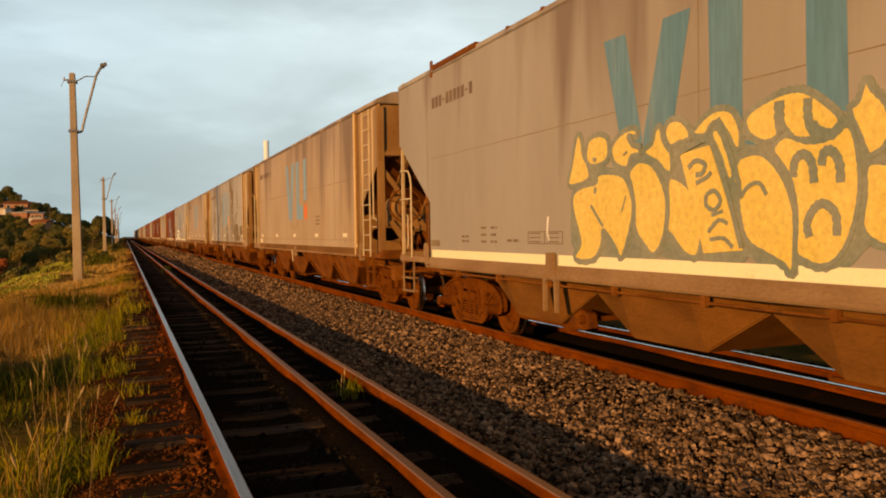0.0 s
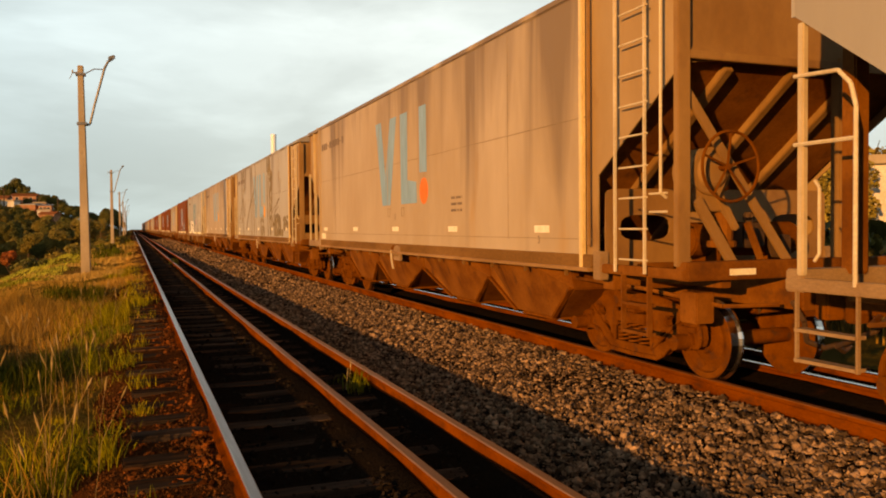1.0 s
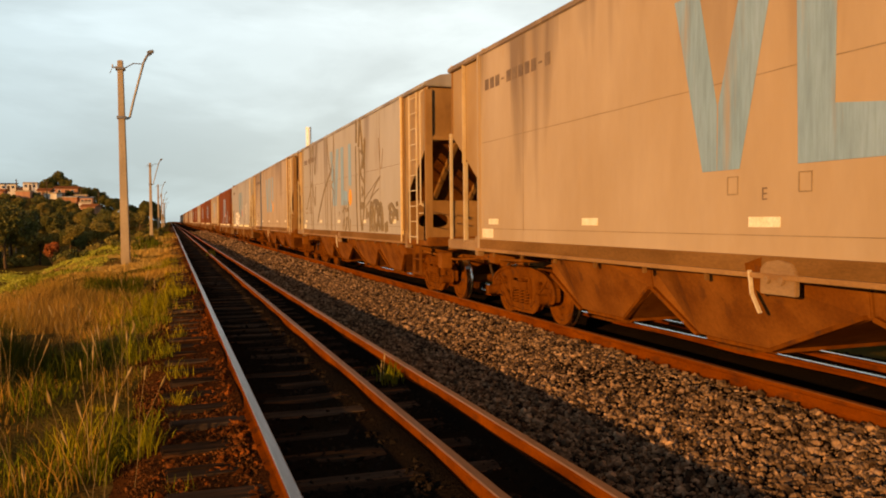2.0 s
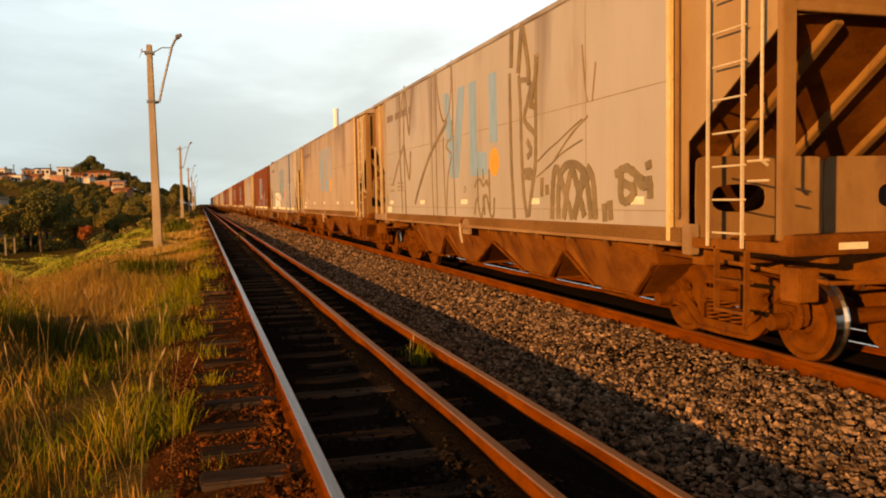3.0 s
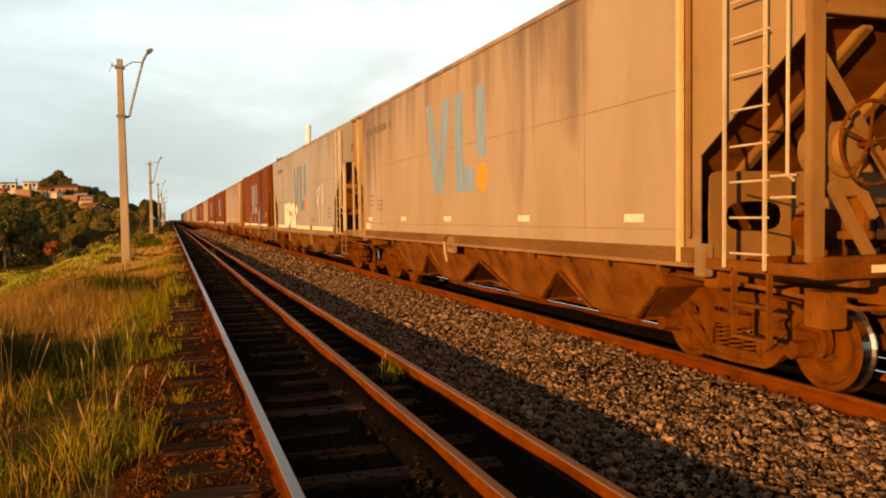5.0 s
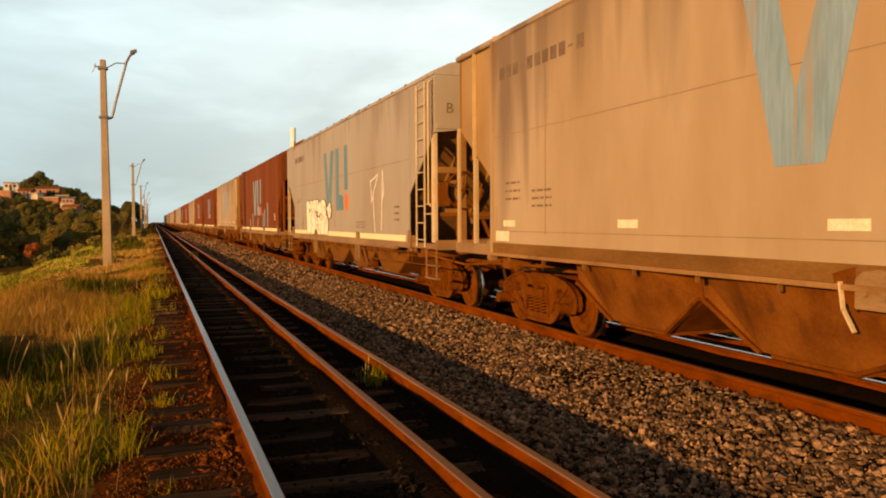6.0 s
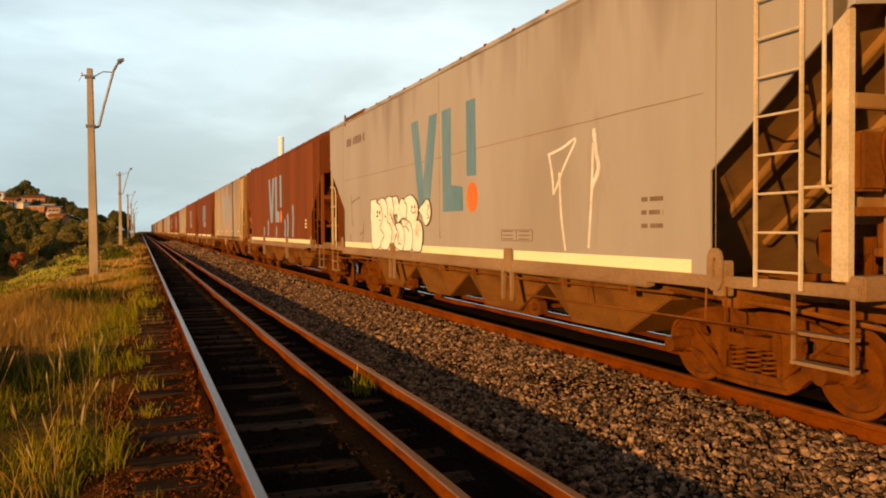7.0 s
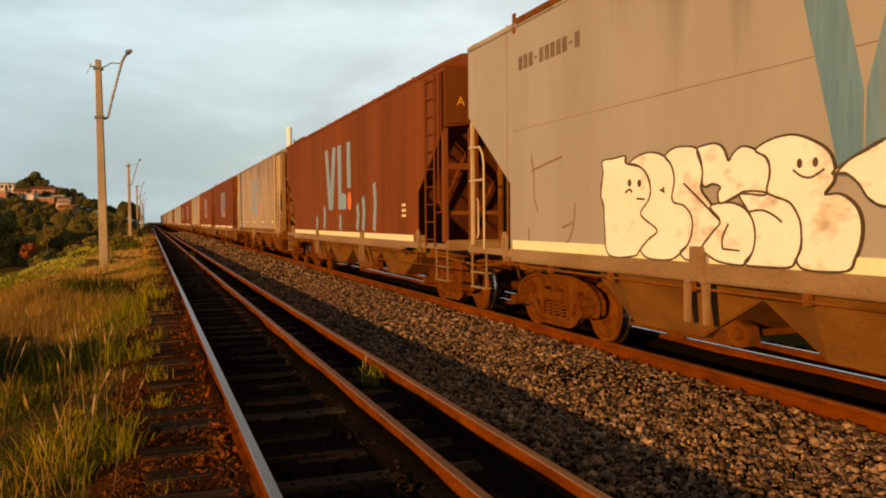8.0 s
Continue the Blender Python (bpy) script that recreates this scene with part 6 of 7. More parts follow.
    stroke(s, [(3.61, 1.25), (3.74, 1.68), (3.86, 1.83), (3.99, 1.63), (4.16, 1.29)], 0.100, "paint_moss", 0.0112)
    stroke(s, [(3.9, 1.26), (4.02, 1.51), (4.15, 1.71)], 0.100, "paint_moss", 0.0115)
    stroke(s, [(4.24, 1.86), (4.38, 1.7), (4.44, 1.26)], 0.09, "paint_moss", 0.0120)
    stroke(s, [(4.13, 1.85), (4.27, 1.57), (4.32, 1.26)], 0.09, "paint_moss", 0.0126)
    stroke(s, [(3.87, 1.27), (4.04, 1.58), (4.16, 1.84)], 0.09, "paint_moss", 0.0132)
    stroke(s, [(4.64, 1.44), (4.66, 1.24)], 0.09, "paint_moss", 0.0138)
    stroke(s, [(4.76, 1.47), (4.79, 1.26)], 0.09, "paint_moss", 0.0144)
    stroke(s, [(4.89, 1.75), (5.13, 1.81), (5.37, 1.7), (5.46, 1.66)], 0.09, "paint_moss", 0.0150)
    stroke(s, [(5.01, 1.77), (5.01, 1.5), (5.16, 1.47), (5.28, 1.58), (5.07, 1.65)], 0.09, "paint_moss", 0.0156)
    stroke(s, [(5.29, 1.7), (5.46, 1.61), (5.56, 1.68), (5.58, 1.49)], 0.09, "paint_moss", 0.0162)
    stroke(s, [(5.54, 1.86), (5.56, 1.78)], 0.09, "paint_moss", 0.0168)
    stroke(s, [(1.99, 3.89), (1.95, 3.36)], 0.09, "paint_moss", 0.0174)
    stroke(s, [(2.36, 3.89), (2.21, 3.24)], 0.09, "paint_moss", 0.0180)
    stroke(s, [(2.36, 3.89), (2.55, 3.34), (2.58, 3.03)], 0.09, "paint_moss", 0.0186)
    stroke(s, [(2.84, 3.36), (2.79, 3.08), (2.6, 2.73)], 0.09, "paint_moss", 0.0192)
    stroke(s, [(4.12, 3.27), (4.15, 3.07), (4.2, 2.74), (4.25, 2.6)], 0.025, "seam", 0.0020)
    stroke(s, [(4.45, 3.02), (4.36, 2.59)], 0.025, "seam", 0.0026)
    stroke(s, [(2.83, 3.28), (2.87, 3.39), (2.74, 3.38)], 0.025, "seam", 0.0032)
    stroke(s, [(4.25, 2.44), (3.81, 2.26), (3.33, 1.98)], 0.025, "seam", 0.0038)


def wagons():
    """The train, from the wagon beside the camera backwards."""
    out = []
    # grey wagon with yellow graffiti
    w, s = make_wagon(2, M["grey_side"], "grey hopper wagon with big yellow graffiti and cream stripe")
    logo(s, M["paint_blue"], M["paint_orange"])
    number_bars(s, -5.95, -4.45, 3.33, 0.16, 11, M["stencil"])
    text_bars(s, -4.88, 1.43, 2, 0.23, 0.028, 0.035, seed=3)
    text_bars(s, -4.25, 1.54, 3, 0.15, 0.028, 0.06, seed=5)
    text_bars(s, -3.96, 1.54, 3, 0.17, 0.028, 0.06, seed=7)
    text_bars(s, -3.5, 1.38, 1, 0.32, 0.03, seed=9)
    table_marks(s, -2.97, -2.2, 1.36, 1.5)
    part("data_plate", patch([rect(-6.03, -5.7, 1.3, 1.39)], 0.002), M["seam"], s, "small riveted data plate")
    part("chalk_mark", brush([[(-2.5, 1.66), (-2.52, 1.5), (-2.48, 1.4)]], 0.03, 0.002), M["chalk"], s)
    yellow_graffiti(s)
    out.append(w)
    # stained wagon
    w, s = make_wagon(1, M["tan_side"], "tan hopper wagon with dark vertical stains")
    logo(s, M["paint_pale_blue"], M["paint_orange"], 0.12)
    number_bars(s, -5.9, -3.8, 3.33, 0.15, 11, M["stencil"])
    text_bars(s, 2.35, 1.9, 3, 0.4, 0.035, 0.055, seed=5)
    letter(s, "E", pose(-HALF_W - 0.003, 0.25, 1.68, 90, 0, -90), 0.14, M["stencil"])
    letter(s, "3", pose(-HALF_W - 0.003, -4.98, 1.345, 90, 0, -90), 0.12, M["stencil"])
    for u in (-0.61, 0.16):
        part("card_frame", brush([[(u - 0.06, 1.69), (u + 0.06, 1.69), (u + 0.06, 1.83), (u - 0.06, 1.83), (u - 0.06, 1.69)]], 0.012, 0.001, False), M["seam"], s, "thin painted card frame")
    out.append(w)
    # wagon with scrawled tags
    w, s = make_wagon(1, M["grey_side"], "grey hopper wagon with brown scrawled tags", False, (-5.59, -2.9, -0.25, 2.7, 5.28))
    logo(s, M["paint_pale_blue"], M["paint_amber"], 0.12)
    number_bars(s, -5.9, -3.7, 3.33, 0.15, 11, M["stencil"])
    scrawl(s)
    for u, z, n, wd, sd in ((-5.74, 2.0, 1, 0.1, 21), (-5.75, 1.87, 2, 0.05, 22), (-5.62, 1.86, 2, 0.3, 23), (-4.95, 1.88, 3, 0.17, 24), (-4.63, 1.87, 3, 0.17, 25)):
        text_bars(s, u, z, n, wd, 0.042, 0.038 if n > 2 else 0.1, seed=sd, mat=M["seam"])
    part("data_plate", patch([rect(-6.06, -5.94, 1.40, 1.68)], 0.003), M["white_side"], s, "pale placard holder")
    letter(s, "D", pose(-HALF_W - 0.003, 0.2, 1.67, 90, 0, -90), 0.16, M["stencil"])
    out.append(w)
    # wagon with pale logo
    w, s = make_wagon(1, M["tan_side"], "tan hopper wagon with worn pale logo", spots=(-5.59, -2.9, -0.33, 2.62, 5.17))
    logo(s, M["paint_pale_blue"], M["paint_amber"], 0.12)
    number_bars(s, -5.9, -3.7, 3.33, 0.15, 11, M["stencil"])
    text_bars(s, -5.7, 1.97, 3, 0.42, 0.026, 0.075, seed=12)
    text_bars(s, -4.95, 1.85, 3, 0.5, 0.026, 0.065, seed=13)
    out.append(w)
    # grey wagon with white graffiti
    w, s = make_wagon(2, M["grey_side"], "grey hopper wagon with white bubble graffiti and cream stripe")
    logo(s, M["paint_blue"], M["paint_orange"])
    number_bars(s, -5.83, -4.33, 3.32, 0.165, 11, M["stencil"])
    table_marks(s, 2.15, 3.0, 1.36, 1.5)
    white_graffiti(s)
    letter(s, "E", pose(-HALF_W - 0.003, 0.05, 1.42, 90, 0, -90), 0.13, M["stencil"])
    text_bars(s, 5.15, 1.75, 3, 0.32, 0.04, 0.08, seed=8)
    out.append(w)
    w, s = make_wagon(2, M["red_side"], "oxide red hopper wagon with pale logo and cream stripe", False)
    logo(s, M["paint_pale_blue"], M["paint_orange"])
    for u, h in ((-2.6, 0.3), (-1.6, 0.55), (0.2, 0.3), (1.9, 0.55), (2.4, 0.7), (3.3, 0.95)):
        stroke(s, [(u, 1.3), (u + 0.1, 1.3 + h * 0.6), (u + 0.02, 1.3 + h)], 0.2, "paint_pale_blue", 0.002)
    text_bars(s, 5.2, 1.75, 3, 0.22, seed=4, mat=M["stripe"])
    out.append(w)
    # far wagons: plain ones, copied in a repeating mix of colours
    base = {}
    for key, kind, mat in (("tan", 1, "tan_side"), ("red", 2, "red_side"), ("grey", 2, "grey_side")):
        base[key], s = make_wagon(kind, M[mat], {"tan": "tan hopper wagon far down the train", "red": "oxide red hopper wagon far down the train", "grey": "grey hopper wagon far down the train"}[key])
        logo(s, M["paint_pale_blue"], M["paint_orange"])
    order = ["tan", "red", "red", "tan", "red", "red", "grey", "tan", "red", "tan", "tan", "grey", "red", "tan", "tan", "red", "tan", "grey", "tan", "red"]
    used = set()
    for k in order:
        if k in used:
            out.append(copy_thing(base[k], pose(0, 0, 0)))
        else:
            used.add(k)
            out.append(base[k])
    return out


# ---- ballast stones, grass, trees ----
def ico():
    p = (1 + 5 ** 0.5) / 2
    v = np.array([(-1, p, 0), (1, p, 0), (-1, -p, 0), (1, -p, 0), (0, -1, p), (0, 1, p), (0, -1, -p), (0, 1, -p), (p, 0, -1), (p, 0, 1), (-p, 0, -1), (-p, 0, 1)], float)
    f = [(0, 11, 5), (0, 5, 1), (0, 1, 7), (0, 7, 10), (0, 10, 11), (1, 5, 9), (5, 11, 4), (11, 10, 2), (10, 7, 6), (7, 1, 8), (3, 9, 4), (3, 4, 2), (3, 2, 6), (3, 6, 8), (3, 8, 9), (4, 9, 5), (2, 4, 11), (6, 2, 10), (8, 6, 7), (9, 8, 1)]
    return v / np.linalg.norm(v[0]), np.array(f)


def turns(n, g):
    q = g.standard_normal((n, 4))
    q /= np.linalg.norm(q, axis=1)[:, None]
    w, x, y, z = q.T
    return np.stack([1 - 2 * (y * y + z * z), 2 * (x * y - z * w), 2 * (x * z + y * w), 2 * (x * y + z * w), 1 - 2 * (x * x + z * z), 2 * (y * z - x * w), 2 * (x * z - y * w), 2 * (y * z + x * w), 1 - 2 * (x * x + y * y)], 1).reshape(n, 3, 3)


def stones(name, label, spots, mat, lift=0.0):
    """Crushed stone: angular pieces lying on the bed. spots: (count, x0, x1, y0, y1, size)."""
    g = np.random.default_rng(len(name) + len(spots))
    v0, f0 = ico()
    V, F, k = [], [], 0
    for n, x0, x1, y0, y1, size in spots:
        v = v0[None] * (1 + 0.28 * np.clip(g.standard_normal((n, 12, 1)), -2, 2)) * (size * np.exp(0.32 * np.clip(g.standard_normal((n, 1, 1)), -2, 1.8))) * g.uniform(0.5, 1.3, (n, 1, 3))
        v = np.einsum("nij,nkj->nki", turns(n, g), v)
        x, y = g.uniform(x0, x1, n), g.uniform(y0, y1, n)
        v[:, :, 0] += x[:, None]
        v[:, :, 1] += y[:, None]
        v[:, :, 2] += (bed_z(x) + lift + g.uniform(-0.85, 0.7, n) * size)[:, None]
        V.append(v.reshape(-1, 3))
        F.append((f0[None] + (k + 12 * np.arange(n))[:, None, None]).reshape(-1, 3))
        k += 12 * n
    ob = new(name, raw_mesh(name, np.concatenate(V), np.concatenate(F), mat))
    return tagged(ob, label, "stones", kind="stuff")


def blades(name, label, groups, mat, phase=0.0):
    """Grass in tufts: bent tapering blades. groups: (tufts, blades each, x0, x1, y0, y1, spread, height, width)."""
    g = np.random.default_rng(len(name) * 3 + len(groups))
    V, F, k = [], [], 0
    for nt, nb, x0, x1, y0, y1, spread, height, width in groups:
        # uneven cover: tufts crowd in patches and leave bare ones
        tx, ty = g.uniform(x0, x1, nt * 3), g.uniform(y0, y1, nt * 3)
        if x1 > -0.6 and y0 < 30:      # a ragged edge towards the track
            tx = tx + 0.16 * np.sin(ty * 1.7) + 0.1 * np.sin(ty * 4.1 + 1) - 0.12 + 0.1 * g.standard_normal(nt * 3)
        sc = 1.0 if y1 < 20 else 0.35
        pt = np.array([noise.noise(Vector((x * 1.1 * sc, y * 0.55 * sc, phase))) for x, y in zip(tx, ty)])
        keep = np.argsort(-(pt + 0.22 * g.standard_normal(nt * 3)))[:nt]
        tx, ty, pt = tx[keep], ty[keep], pt[keep]
        n = nt * nb
        th = height * np.exp(0.3 * g.standard_normal(nt)) * np.clip(0.75 + 0.9 * pt, 0.4, 1.3)
        bx, by = np.repeat(tx, nb) + spread * g.standard_normal(n), np.repeat(ty, nb) + spread * g.standard_normal(n)
        h = np.repeat(th, nb) * g.uniform(0.45, 1.15, n)
        bz = np.where(bx > -0.35, np.maximum(bed_z(bx), land(bx, by)), land(bx, by)) - 0.02
        a = g.uniform(0, 2 * np.pi, n)
        lean = h * g.uniform(0.1, 0.65, n)
        dx, dy = np.cos(a) * lean, np.sin(a) * lean
        b = a + np.pi / 2 + 0.7 * g.standard_normal(n)
        wx, wy = np.cos(b) * width * 0.5, np.sin(b) * width * 0.5
        rows = []
        for s, w in ((0, 0.8), (0.35, 1.0), (0.7, 0.7)):
            cx, cy, cz = bx + dx * s * s, by + dy * s * s, bz + h * s * (1 - 0.15 * s)
            rows += [np.stack([cx - wx * w, cy - wy * w, cz], 1), np.stack([cx + wx * w, cy + wy * w, cz], 1)]
        rows.append(np.stack([bx + dx, by + dy, bz + h * 0.86], 1))
        V.append(np.stack(rows, 1).reshape(-1, 3))
        base = k + 7 * np.arange(n)
        for q in ((0, 1, 3, 2), (2, 3, 5, 4)):
            F += (base[:, None] + np.array(q)[None]).tolist()
        F += (base[:, None] + np.array((4, 5, 6))[None]).tolist()
        k += 7 * n
    ob = new(name, raw_mesh(name, np.concatenate(V), F, mat))
    return tagged(ob, label, "grass", kind="stuff")


def seed_stalks():
    g = random.Random(11)
    s = Solid()
    for i in range(84):
        x, y = -0.25 - 2.4 * g.random() ** 1.3, 4.2 + 12 * g.random() ** 1.4
        z = float(land(x, y))
        h, a = g.uniform(0.45, 0.85), g.uniform(0, 6.28)
        l = h * g.uniform(0.05, 0.3)
        p = [(x, y, z), (x + 0.3 * l * math.cos(a), y + 0.3 * l * math.sin(a), z + 0.6 * h), (x + l * math.cos(a), y + l * math.sin(a), z + h)]
        q = Vector(p[2]) + (Vector(p[2]) - Vector(p[1])).normalized() * g.uniform(0.08, 0.15)
        s.rod(p[0], p[1], 0.002, 0.0015, 4)
        s.rod(p[1], p[2], 0.0015, 0.0012, 4)
        m = (Vector(p[2]) + q) / 2
        s.rod(p[2], m, 0.003, 0.009, 5)
        s.rod(m, q, 0.009, 0.002, 5)
    for x, y, h in ((2.0, 7.85, 0.16), (2.1, 8.1, 0.2)):
        s.rod((x, y, -0.17), (x + 0.02, y + 0.02, -0.17 + h), 0.005, 0.003, 5)
        s.rod((x + 0.02, y + 0.02, -0.17 + h), (x + 0.03, y + 0.03, -0.09 + h), 0.009, 0.003, 5)
    me = raw_mesh("seed_stalks", [tuple(v) for v in s.v], s.f, M["seed"])
    tagged(new("seed_stalks", me), "pale seed heads on tall thin grass stalks", "grass", kind="stuff")


def crown_mesh(name, rx, rz, n, leaf, mat, seed, clumps=16):
    """A crown of many small leaf sprays gathered in uneven clumps with gaps between."""
    g = np.random.default_rng(seed)
    c = g.standard_normal((clumps, 3))
    c /= np.linalg.norm(c, axis=1)[:, None]
    c[:, 2] = np.abs(c[:, 2]) * 1.5 - 0.7
    c *= g.uniform(0.45, 0.85, (clumps, 1))
    w = g.integers(0, clumps, n)
    d = g.standard_normal((n, 3))
    d /= np.linalg.norm(d, axis=1)[:, None]
    p = c[w] + d * (g.uniform(0.45, 1.0, (n, 1)) ** 0.5) * (0.28 + 0.16 * g.random(clumps))[w][:, None]
    p = p * np.array([rx, rx, rz])
    R = turns(n, g)
    sz = leaf * g.uniform(0.5, 1.2, n)
    q = np.array([(-0.5, -0.22, 0), (0.0, -0.5, 0.12), (0.55, 0.0, 0), (0.0, 0.45, -0.12), (-0.5, 0.2, 0.05)])
    V = (np.einsum("nij,kj->nki", R, q) * sz[:, None, None] + p[:, None]).reshape(-1, 3)
    F = (5 * np.arange(n)[:, None] + np.arange(5)[None]).tolist()
    return raw_mesh(name, V, F, mat)


def trunk_solid(h, r, spread, seed):
    g = random.Random(seed)
    s = Solid()
    p = Vector((0, 0, -0.3))
    for k in range(3):
        q = p + Vector((g.uniform(-0.2, 0.2), g.uniform(-0.2, 0.2), h * 0.2))
        s.rod(p, q, r * (1 - 0.2 * k), r * (1 - 0.2 * (k + 1)), 8)
        p = q
    for k in range(7):
        a = k * 0.9 + g.uniform(-0.3, 0.3)
        e = p + Vector((math.cos(a) * spread * 0.6, math.sin(a) * spread * 0.6, h * g.uniform(0.12, 0.35)))
        m = (p + e) / 2 + Vector((0, 0, h * 0.03))
        s.rod(p, m, r * 0.4, r * 0.25, 6)
        s.rod(m, e, r * 0.25, r * 0.08, 6)
    return s


def plant_trees():
    kinds = []
    for k, (h, rx, rz, mat, leaf, n) in enumerate(((9.0, 3.6, 3.4, "leaf", 0.27, 11000), (7.0, 3.2, 2.8, "leaf_olive", 0.25, 9500), (6.0, 2.4, 2.6, "leaf", 0.23, 7500))):
        t = thing("tree", ("broad dark green tree", "rounded olive green tree on the low ground", "small dark green tree")[k], "tree", "trees beside the line")
        part("trunk", trunk_solid(h, 0.22, rx, k), M["bark"], t)
        part("crown", crown_mesh("crown", rx, rz, n, leaf, M[mat], 20 + k), None, t, at=pose(0, 0, h - rz * 0.95))
        kinds.append(t)
    g = random.Random(5)
    spots = [(-31, 108, 0.8, 0), (-27, 101, 0.75, 1), (-23.5, 97, 0.8, 0), (-20.5, 103, 0.85, 1), (-17.5, 99, 0.78, 0), (-14.8, 105, 0.66, 1), (-25, 112, 0.85, 0), (-34, 100, 0.8, 1), (-22, 110, 0.85, 2), (-18.5, 108, 0.8, 0),
             (-12.0, 120, 0.55, 2), (-10.0, 133, 0.6, 0), (-14, 140, 0.75, 1), (-11, 152, 0.7, 0), (-8, 170, 0.6, 2), (-9.5, 188, 0.75, 0), (-7.5, 215, 0.75, 1), (-6.5, 250, 0.75, 0), (-8, 290, 0.8, 0), (-6, 340, 0.9, 0),
             (-43, 329, 0.85, 0), (-37.4, 330, 0.85, 0), (-40.2, 331, 1.02, 0), (-45.5, 331, 0.72, 0), (-54, 333, 0.8, 2), (-21, 288, 0.6, 0), (-18, 280, 0.7, 0), (-32, 320, 0.7, 2), (-29, 321, 0.62, 0), (-24, 318, 0.62, 0), (-19, 318, 0.6, 0), (-63, 338, 0.7, 0), (-72, 338, 0.7, 1), (-84, 340, 0.8, 0), (-95, 335, 0.8, 2)]
    for i in range(84):
        y = g.uniform(120, 290)
        x, sc = -y * math.tan(radians(g.uniform(3.0, 16))), g.uniform(0.5, 0.85)
        top = (float(land(x, y)) + 8.5 * sc - 1.5) / y
        if top < 0.027:      # the gardens below the houses stay low
            spots.append((x, y, sc, g.choice((0, 1, 1, 2))))
    for i in range(70):      # the wooded crest of the hill, running down to the line
        x = -4.5 - 31 * (i / 69) ** 1.1
        spots.append((x + g.uniform(-1, 1), 322 + g.uniform(-14, 12), g.uniform(0.45, 0.6), g.choice((0, 0, 2, 2, 0))))
    spots += [(24.5, 22.5, 0.62, 1), (33, 18, 0.9, 0), (40, 34, 1.0, 1), (30, 50, 0.9, 2), (46, 60, 1.0, 0), (18.5, 43, 0.6, 1), (36, 8, 0.8, 1)]
    first = set()
    for x, y, sc, k in spots:
        m = pose(x, y, float(land(x, y)), 0, 0, g.uniform(0, 360))
        if k in first:
            t = copy_thing(kinds[k], m)
        else:
            t = kinds[k]
            first.add(k)
            t.matrix_basis = m
        t.scale = (sc, sc, sc * g.uniform(0.9, 1.1))


def hill_poles():
    """Thin wooden poles standing among the houses."""
    first = None
    for x, y in ((-39.5, 298), (-29.5, 304), (-24, 306), (-17, 308), (-50, 306), (-61.5, 306)):
        m = pose(x, y, float(land(x, y)))
        if first is None:
            first = thing("utility_pole", "thin grey wooden utility pole on the hillside", "utility pole", "poles on the hillside")
            part("pole", Solid().rod((0, 0, -0.3), (0, 0, 5.6), 0.2, 0.15, 8), M["bark"], first)
            part("cross_arm", Solid().box(-0.4, 0.4, -0.06, 0.06, 5.2, 5.32), M["bark"], first)
            first.matrix_basis = m
        else:
            copy_thing(first, m)


def flame_tree():
    """One small rust-orange tree at the foot of the dark ones."""
    z = float(land(-10.65, 84))
    t = thing("tree", "small rust-orange leafed tree below the dark trees", "tree", at=pose(-10.65, 84, z))
    part("trunk", trunk_solid(1.9, 0.06, 0.6, 9), M["bark"], t)
    part("crown", crown_mesh("flame_crown", 1.0, 1.0, 2600, 0.22, M["leaf_flame"], 77, 9), None, t, at=pose(0, 0, -1.25 - z))


def hedges():
    """Low dark scrub: along the far side of the line, and on the left bank."""
    g = random.Random(9)
    me = [crown_mesh("scrub", 1.3, 0.9, 2200, 0.18, M["leaf" if k else "leaf_olive"], 40 + k, 10) for k in range(2)]
    spots = [(15.5 + g.uniform(-0.6, 0.8), 4 + 1.5 * i, g.uniform(1.8, 2.3)) for i in range(30)]
    spots += [(-3.2 - g.uniform(0, 6), 58 + 5.5 * i, g.uniform(0.5, 1.0)) for i in range(12)]
    spots += [(-g.uniform(17, 36), g.uniform(98, 128), g.uniform(1.2, 2.2)) for i in range(26)]
    for i in range(64):      # gardens and scrub on the slope below the houses
        y = g.uniform(225, 300)
        spots.append((-y * math.tan(radians(g.uniform(4.6, 14.5))), y, g.uniform(1.2, 2.0)))
    spots += [(-2.6, 62, 0.7), (-1.9, 70, 0.6), (-2.2, 78, 0.8), (-1.6, 96, 0.8), (-2.6, 104, 1.0), (-1.8, 120, 1.0), (-2.4, 135, 1.2)]
    for x, y, sc in spots:
        b = new("bush", me[g.randrange(2)])
        b.matrix_basis = pose(x, y, float(land(x, y)) + 0.35 * sc, 0, 0, g.uniform(0, 360))
        b.scale = (sc, sc, sc)
        tagged(b, "low dark green scrub bush", "bush", "scrub bushes along the line")


